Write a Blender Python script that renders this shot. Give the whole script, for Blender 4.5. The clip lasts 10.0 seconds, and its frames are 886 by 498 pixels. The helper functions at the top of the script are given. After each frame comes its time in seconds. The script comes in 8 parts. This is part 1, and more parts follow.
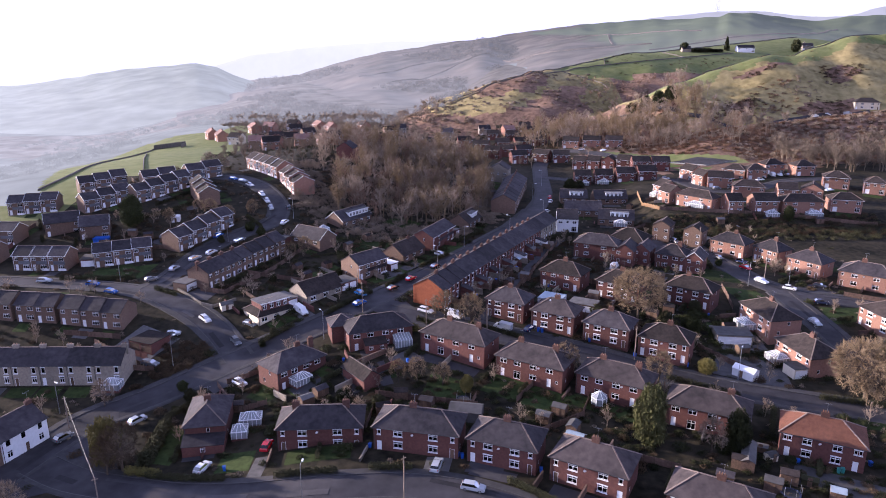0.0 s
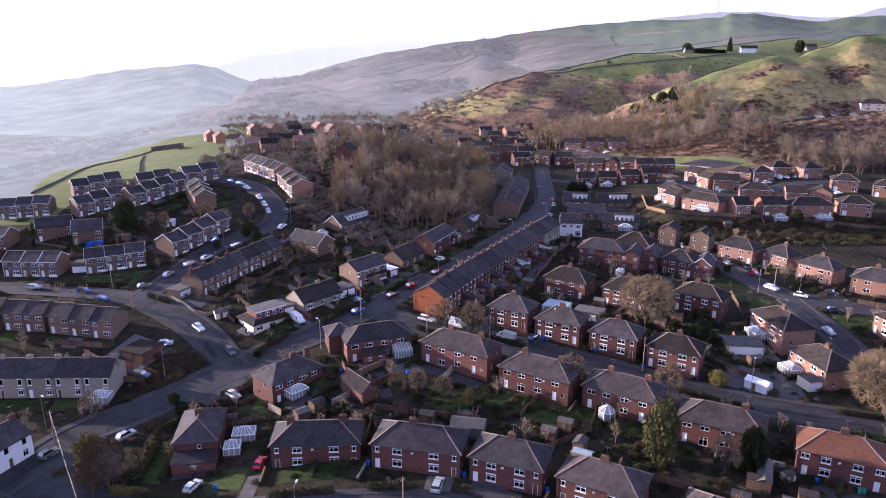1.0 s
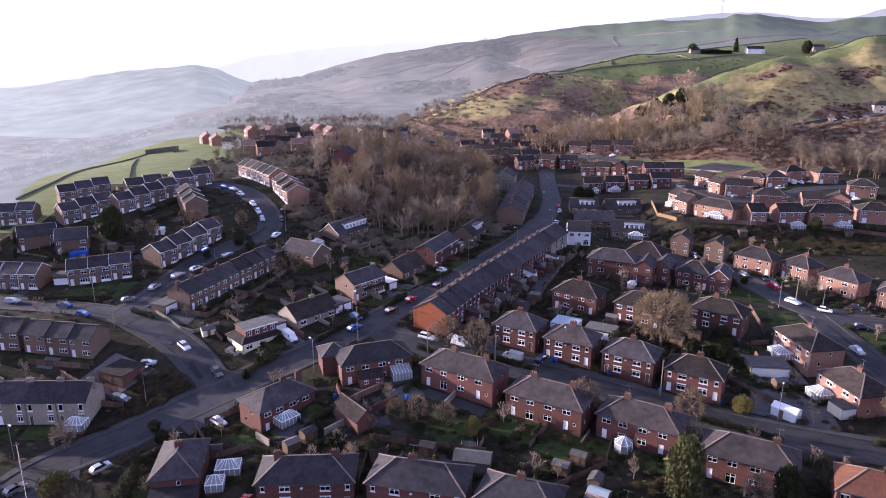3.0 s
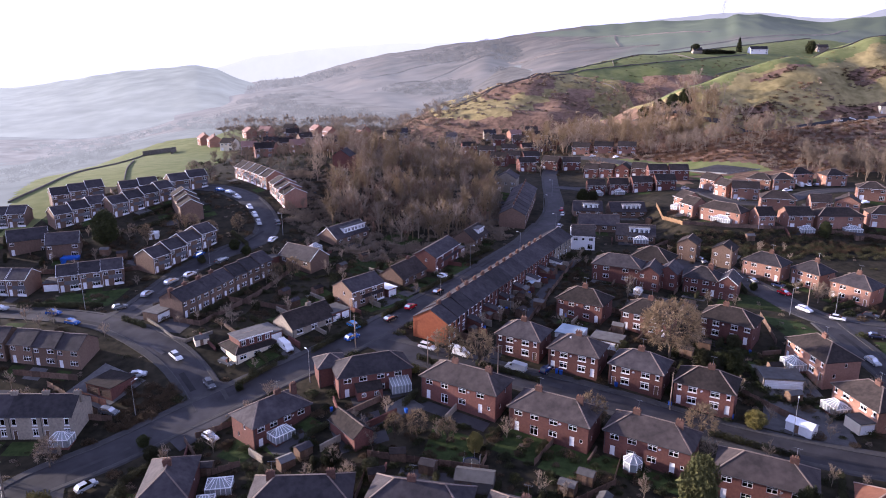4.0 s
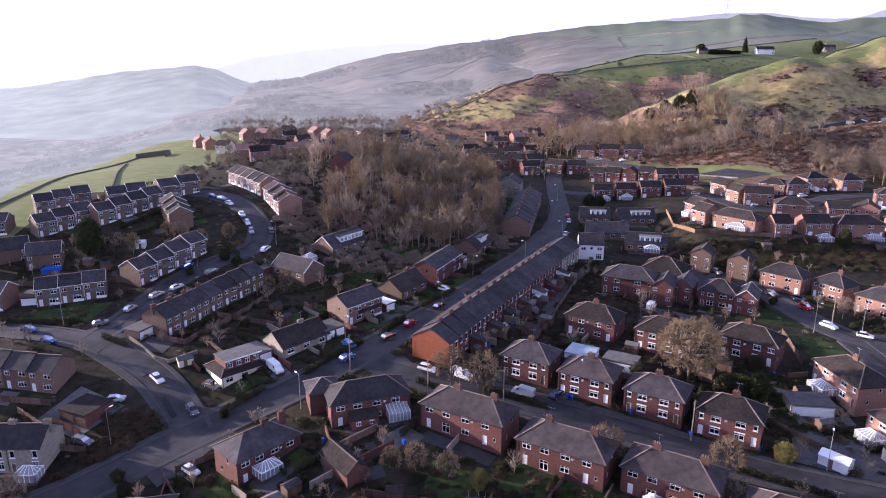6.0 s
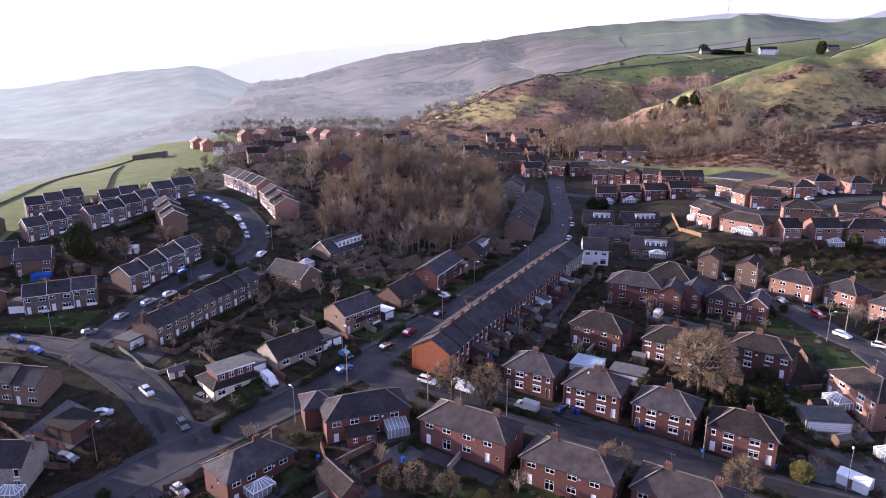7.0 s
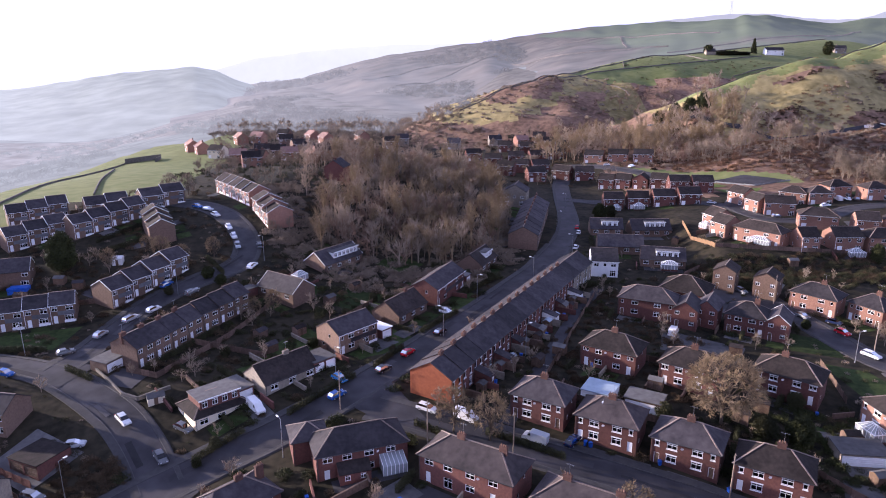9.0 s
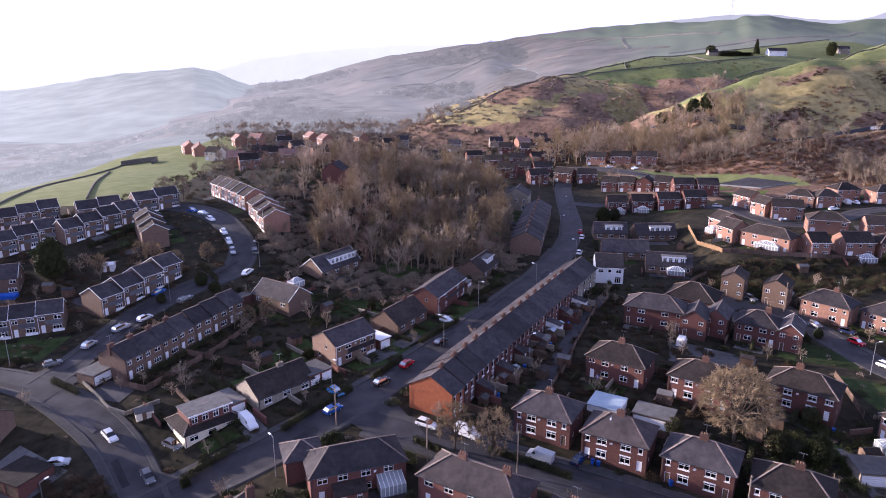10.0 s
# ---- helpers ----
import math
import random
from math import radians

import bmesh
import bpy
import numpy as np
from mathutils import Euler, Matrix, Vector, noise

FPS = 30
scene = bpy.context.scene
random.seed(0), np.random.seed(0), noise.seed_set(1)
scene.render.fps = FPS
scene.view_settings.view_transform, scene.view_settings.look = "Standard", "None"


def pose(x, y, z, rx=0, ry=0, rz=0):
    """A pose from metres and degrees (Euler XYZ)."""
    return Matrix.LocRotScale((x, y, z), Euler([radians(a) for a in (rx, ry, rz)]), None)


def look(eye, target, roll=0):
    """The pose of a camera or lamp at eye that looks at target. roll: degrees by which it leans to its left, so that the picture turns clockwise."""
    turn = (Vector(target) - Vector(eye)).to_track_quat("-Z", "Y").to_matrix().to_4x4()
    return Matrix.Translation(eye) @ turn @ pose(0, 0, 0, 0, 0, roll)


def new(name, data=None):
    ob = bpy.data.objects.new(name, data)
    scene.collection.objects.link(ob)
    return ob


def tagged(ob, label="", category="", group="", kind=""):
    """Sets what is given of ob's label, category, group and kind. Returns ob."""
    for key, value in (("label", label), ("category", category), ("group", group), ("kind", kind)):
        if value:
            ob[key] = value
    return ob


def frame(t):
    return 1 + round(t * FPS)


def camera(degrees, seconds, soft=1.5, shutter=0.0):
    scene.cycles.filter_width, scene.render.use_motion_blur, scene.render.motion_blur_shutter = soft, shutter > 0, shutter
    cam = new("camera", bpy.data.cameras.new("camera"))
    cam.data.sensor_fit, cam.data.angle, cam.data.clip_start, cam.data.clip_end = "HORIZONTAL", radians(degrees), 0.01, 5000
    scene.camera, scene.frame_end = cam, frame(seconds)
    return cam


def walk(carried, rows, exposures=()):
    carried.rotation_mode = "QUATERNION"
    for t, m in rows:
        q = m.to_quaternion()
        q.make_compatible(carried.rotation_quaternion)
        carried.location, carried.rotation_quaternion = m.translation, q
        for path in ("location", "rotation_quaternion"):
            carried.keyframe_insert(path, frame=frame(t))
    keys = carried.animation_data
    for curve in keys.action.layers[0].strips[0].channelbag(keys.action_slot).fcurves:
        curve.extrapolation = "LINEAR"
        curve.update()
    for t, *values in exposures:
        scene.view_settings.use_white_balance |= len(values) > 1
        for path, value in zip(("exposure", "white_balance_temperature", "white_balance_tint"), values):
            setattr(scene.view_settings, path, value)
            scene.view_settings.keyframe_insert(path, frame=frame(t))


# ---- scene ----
cam = camera(65.75, 10.0, 1.0)
walk(cam, [
    (0.0, pose(0.056, -0.033, 70.677, 73.612, -0.000, -0.985)),
    (1.0, pose(0.058, 6.146, 70.500, 73.671, -0.000, -0.919)),
    (2.0, pose(0.077, 12.302, 70.352, 73.712, -0.000, -0.857)),
    (3.0, pose(0.109, 18.437, 70.228, 73.741, -0.000, -0.797)),
    (4.0, pose(0.151, 24.551, 70.125, 73.760, -0.000, -0.742)),
    (5.0, pose(0.199, 30.647, 70.039, 73.775, 0.000, -0.691)),
    (6.0, pose(0.249, 36.726, 69.966, 73.789, 0.000, -0.645)),
    (7.0, pose(0.297, 42.789, 69.903, 73.807, 0.000, -0.603)),
    (8.0, pose(0.339, 48.837, 69.846, 73.833, 0.000, -0.567)),
    (9.0, pose(0.372, 54.872, 69.790, 73.872, 0.000, -0.537)),
    (10.0, pose(0.392, 60.895, 69.733, 73.927, 0.000, -0.512)),
], exposures=[(0.0, 1.60, 5800, 21), (10.0, 1.60, 5800, 21)])

# ---- daylight: low winter sun from the far left, thin bright sky ----
SUN_AZ, SUN_EL = -71.0, 11.5
world = bpy.data.worlds.new("sky")
scene.world = world
world.use_nodes = True
wn = world.node_tree.nodes
sky = wn.new("ShaderNodeTexSky")
sky.sky_type = "NISHITA"
sky.sun_disc = False
sky.sun_elevation, sky.sun_rotation = radians(SUN_EL), radians(SUN_AZ)
sky.air_density, sky.dust_density, sky.ozone_density = 1.3, 1.0, 3.0
wn["Background"].inputs["Strength"].default_value = 0.12
veil = wn.new("ShaderNodeHueSaturation")          # thin white winter haze over the whole sky
veil.inputs["Saturation"].default_value = 0.28
tone = wn.new("ShaderNodeMix")
tone.data_type, tone.blend_type = "RGBA", "MULTIPLY"
tone.inputs[0].default_value, tone.inputs[7].default_value = 1.0, (0.88, 0.90, 1.27, 1)
world.node_tree.links.new(sky.outputs[0], veil.inputs["Color"])
world.node_tree.links.new(veil.outputs[0], tone.inputs[6])
mist = wn.new("ShaderNodeMix")                    # bright mist all round the horizon, thinning upwards
mist.data_type, mist.blend_type = "RGBA", "LIGHTEN"
mist.inputs[0].default_value = 1.0
seen, rise, belt = wn.new("ShaderNodeTexCoord"), wn.new("ShaderNodeSeparateXYZ"), wn.new("ShaderNodeMapRange")
belt.inputs["From Min"].default_value, belt.inputs["From Max"].default_value = 0.16, 0.60
belt.inputs["To Min"].default_value, belt.inputs["To Max"].default_value = 3.15, 0.9
side, turnaway, share = wn.new("ShaderNodeVectorMath"), wn.new("ShaderNodeMapRange"), wn.new("ShaderNodeMath")
side.operation, share.operation = "DOT_PRODUCT", "MULTIPLY"       # the mist is dimmer on the side away from the sun
side.inputs[1].default_value = (math.sin(radians(SUN_AZ)), math.cos(radians(SUN_AZ)), 0)
turnaway.inputs["From Min"].default_value, turnaway.inputs["From Max"].default_value = -0.72, -0.28
turnaway.inputs["To Min"].default_value, turnaway.inputs["To Max"].default_value = 0.24, 1.0
hue = wn.new("ShaderNodeMix")
hue.data_type, hue.blend_type = "RGBA", "MULTIPLY"
hue.inputs[0].default_value, hue.inputs[7].default_value = 1.0, (0.94, 0.925, 1.28, 1)
world.node_tree.links.new(seen.outputs["Generated"], rise.inputs[0])
world.node_tree.links.new(rise.outputs["Z"], belt.inputs["Value"])
world.node_tree.links.new(seen.outputs["Generated"], side.inputs[0])
world.node_tree.links.new(side.outputs["Value"], turnaway.inputs["Value"])
world.node_tree.links.new(belt.outputs[0], share.inputs[0])
world.node_tree.links.new(turnaway.outputs[0], share.inputs[1])
world.node_tree.links.new(share.outputs[0], hue.inputs[6])
world.node_tree.links.new(hue.outputs[2], mist.inputs[7])
world.node_tree.links.new(tone.outputs[2], mist.inputs[6])
world.node_tree.links.new(mist.outputs[2], wn["Background"].inputs["Color"])

sun_data = bpy.data.lights.new("sun", "SUN")
sun_data.energy, sun_data.angle, sun_data.color = 4.2, radians(0.6), (1.0, 0.83, 0.66)
sun = new("sun", sun_data)
toward = Vector((math.sin(radians(SUN_AZ)) * math.cos(radians(SUN_EL)),
                 math.cos(radians(SUN_AZ)) * math.cos(radians(SUN_EL)), math.sin(radians(SUN_EL))))
sun.matrix_world = look(tuple(toward * 400), (0, 0, 0))


# ---- materials ----
def surf(name, dark, light, scale=1.0, rough=0.85, bump=0.15, spread=0.08, metal=0.0, coarse=0.06, spec=0.3, course=0.0):
    """A worn surface: two scales of mottling between two colours, fine relief, each object a little lighter or darker."""
    m = bpy.data.materials.new(name)
    m.use_nodes = True
    n, l = m.node_tree.nodes, m.node_tree.links
    b = n["Principled BSDF"]
    geo = n.new("ShaderNodeNewGeometry")
    fine, wide = n.new("ShaderNodeTexNoise"), n.new("ShaderNodeTexNoise")
    fine.inputs["Scale"].default_value, fine.inputs["Detail"].default_value = scale, 5
    wide.inputs["Scale"].default_value, wide.inputs["Detail"].default_value = coarse, 3
    for k in (fine, wide):
        l.new(geo.outputs["Position"], k.inputs["Vector"])
    add = n.new("ShaderNodeMath")
    add.operation = "ADD"
    l.new(fine.outputs[0], add.inputs[0])
    l.new(wide.outputs[0], add.inputs[1])
    ramp = n.new("ShaderNodeMapRange")
    ramp.inputs["From Min"].default_value, ramp.inputs["From Max"].default_value = 0.7, 1.3
    l.new(add.outputs[0], ramp.inputs["Value"])
    mix = n.new("ShaderNodeMix")
    mix.data_type = "RGBA"
    mix.inputs[6].default_value, mix.inputs[7].default_value = (*dark, 1), (*light, 1)
    l.new(ramp.outputs[0], mix.inputs[0])
    info, hsv, val = n.new("ShaderNodeObjectInfo"), n.new("ShaderNodeHueSaturation"), n.new("ShaderNodeMapRange")
    val.inputs["To Min"].default_value, val.inputs["To Max"].default_value = 1 - spread * 2, 1 + spread * 2
    l.new(info.outputs["Random"], val.inputs["Value"])
    l.new(val.outputs[0], hsv.inputs["Value"])
    l.new(mix.outputs[2], hsv.inputs["Color"])
    l.new(hsv.outputs[0], b.inputs["Base Color"])
    b.inputs["Roughness"].default_value, b.inputs["Metallic"].default_value = rough, metal
    b.inputs["Specular IOR Level"].default_value = spec
    if bump:
        bp = n.new("ShaderNodeBump")
        bp.inputs["Strength"].default_value, bp.inputs["Distance"].default_value = bump, 0.3
        if course:
            wave = n.new("ShaderNodeTexWave")
            wave.bands_direction = "Z"
            wave.inputs["Scale"].default_value, wave.inputs["Distortion"].default_value = course, 2.0
            l.new(geo.outputs["Position"], wave.inputs["Vector"])
            both = n.new("ShaderNodeMath")
            l.new(wave.outputs["Fac"], both.inputs[0])
            l.new(fine.outputs[0], both.inputs[1])
            l.new(both.outputs[0], bp.inputs["Height"])
        else:
            l.new(fine.outputs[0], bp.inputs["Height"])
        l.new(bp.outputs[0], b.inputs["Normal"])
    return m


def glass(name, tint, milk=0.0):
    m = bpy.data.materials.new(name)
    m.use_nodes = True
    n, l = m.node_tree.nodes, m.node_tree.links
    n.remove(n["Principled BSDF"])
    clear, shine, fres, mix = n.new("ShaderNodeBsdfTransparent"), n.new("ShaderNodeBsdfGlossy"), n.new("ShaderNodeFresnel"), n.new("ShaderNodeMixShader")
    clear.inputs[0].default_value = (*tint, 1)
    shine.inputs["Roughness"].default_value = 0.04
    fres.inputs[0].default_value = 1.7
    l.new(fres.outputs[0], mix.inputs[0])
    l.new(clear.outputs[0], mix.inputs[1])
    l.new(shine.outputs[0], mix.inputs[2])
    last = mix
    if milk:
        film, soft = n.new("ShaderNodeBsdfDiffuse"), n.new("ShaderNodeMixShader")
        film.inputs[0].default_value = (0.62, 0.66, 0.68, 1)
        soft.inputs[0].default_value = milk
        l.new(mix.outputs[0], soft.inputs[1])
        l.new(film.outputs[0], soft.inputs[2])
        last = soft
    l.new(last.outputs[0], n["Material Output"].inputs[0])
    return m


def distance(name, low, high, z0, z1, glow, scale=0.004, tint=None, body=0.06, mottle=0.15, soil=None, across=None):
    """Far country with haze painted in as emission: pale, with faint woods and fields."""
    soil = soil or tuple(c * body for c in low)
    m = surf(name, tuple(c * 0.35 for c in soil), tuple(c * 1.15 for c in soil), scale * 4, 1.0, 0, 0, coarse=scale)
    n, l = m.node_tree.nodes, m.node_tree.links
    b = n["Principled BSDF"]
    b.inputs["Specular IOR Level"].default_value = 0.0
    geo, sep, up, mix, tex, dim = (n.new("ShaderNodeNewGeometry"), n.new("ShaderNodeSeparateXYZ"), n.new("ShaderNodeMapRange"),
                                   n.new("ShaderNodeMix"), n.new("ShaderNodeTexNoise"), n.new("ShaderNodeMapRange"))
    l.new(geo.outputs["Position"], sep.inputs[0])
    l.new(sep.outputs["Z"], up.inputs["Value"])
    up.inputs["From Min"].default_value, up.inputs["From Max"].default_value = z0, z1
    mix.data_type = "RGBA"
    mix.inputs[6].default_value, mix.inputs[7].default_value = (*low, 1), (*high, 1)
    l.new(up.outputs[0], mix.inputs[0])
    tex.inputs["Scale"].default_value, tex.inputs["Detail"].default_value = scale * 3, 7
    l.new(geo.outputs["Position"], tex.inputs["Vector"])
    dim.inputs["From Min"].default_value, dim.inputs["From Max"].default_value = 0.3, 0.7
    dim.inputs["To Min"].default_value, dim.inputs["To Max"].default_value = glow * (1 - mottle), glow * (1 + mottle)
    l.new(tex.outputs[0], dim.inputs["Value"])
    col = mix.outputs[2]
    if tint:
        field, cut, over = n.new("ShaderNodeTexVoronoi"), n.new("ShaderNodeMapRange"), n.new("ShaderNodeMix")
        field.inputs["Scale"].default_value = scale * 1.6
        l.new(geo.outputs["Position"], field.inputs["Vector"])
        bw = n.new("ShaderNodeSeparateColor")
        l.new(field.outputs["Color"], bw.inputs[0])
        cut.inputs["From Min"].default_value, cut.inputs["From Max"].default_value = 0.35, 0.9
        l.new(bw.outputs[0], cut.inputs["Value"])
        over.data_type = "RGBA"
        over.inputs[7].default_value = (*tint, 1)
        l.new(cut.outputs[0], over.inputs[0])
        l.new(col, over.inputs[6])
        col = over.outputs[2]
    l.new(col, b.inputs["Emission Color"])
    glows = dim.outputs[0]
    if across:                                     # the painted haze thins from the sun's side to the other
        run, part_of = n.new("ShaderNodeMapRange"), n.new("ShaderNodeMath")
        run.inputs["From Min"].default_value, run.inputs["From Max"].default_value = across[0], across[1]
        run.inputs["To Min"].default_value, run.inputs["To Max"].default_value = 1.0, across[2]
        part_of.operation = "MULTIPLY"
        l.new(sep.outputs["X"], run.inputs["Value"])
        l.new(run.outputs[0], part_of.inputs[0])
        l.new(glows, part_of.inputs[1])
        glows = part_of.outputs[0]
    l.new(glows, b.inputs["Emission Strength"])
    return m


def upland_soil(m, green, x0, x1, scale=0.0028):
    """Grass over part of a far hillside: more of it from x0 to x1, in broad fields with dark walls."""
    n, l = m.node_tree.nodes, m.node_tree.links
    b = n["Principled BSDF"]
    old = b.inputs["Base Color"].links[0].from_socket
    geo, sep, run, tex, add, cut, mix = (n.new("ShaderNodeNewGeometry"), n.new("ShaderNodeSeparateXYZ"), n.new("ShaderNodeMapRange"), n.new("ShaderNodeTexNoise"),
                                         n.new("ShaderNodeMath"), n.new("ShaderNodeMapRange"), n.new("ShaderNodeMix"))
    l.new(geo.outputs["Position"], sep.inputs[0])
    l.new(sep.outputs["X"], run.inputs["Value"])
    run.inputs["From Min"].default_value, run.inputs["From Max"].default_value = x0, x1
    run.inputs["To Min"].default_value, run.inputs["To Max"].default_value = -0.35, 0.3
    squash = n.new("ShaderNodeMapping")
    squash.inputs["Scale"].default_value = (1.0, 0.8, 4.0)
    l.new(geo.outputs["Position"], squash.inputs["Vector"])
    tex.inputs["Scale"].default_value, tex.inputs["Detail"].default_value = scale, 4
    l.new(squash.outputs[0], tex.inputs["Vector"])
    l.new(tex.outputs[0], add.inputs[0])
    l.new(run.outputs[0], add.inputs[1])
    cut.inputs["From Min"].default_value, cut.inputs["From Max"].default_value = 0.46, 0.56
    l.new(add.outputs[0], cut.inputs["Value"])
    mix.data_type = "RGBA"
    mix.inputs[7].default_value = (*green, 1)
    l.new(cut.outputs[0], mix.inputs[0])
    l.new(old, mix.inputs[6])
    l.new(mix.outputs[2], b.inputs["Base Color"])


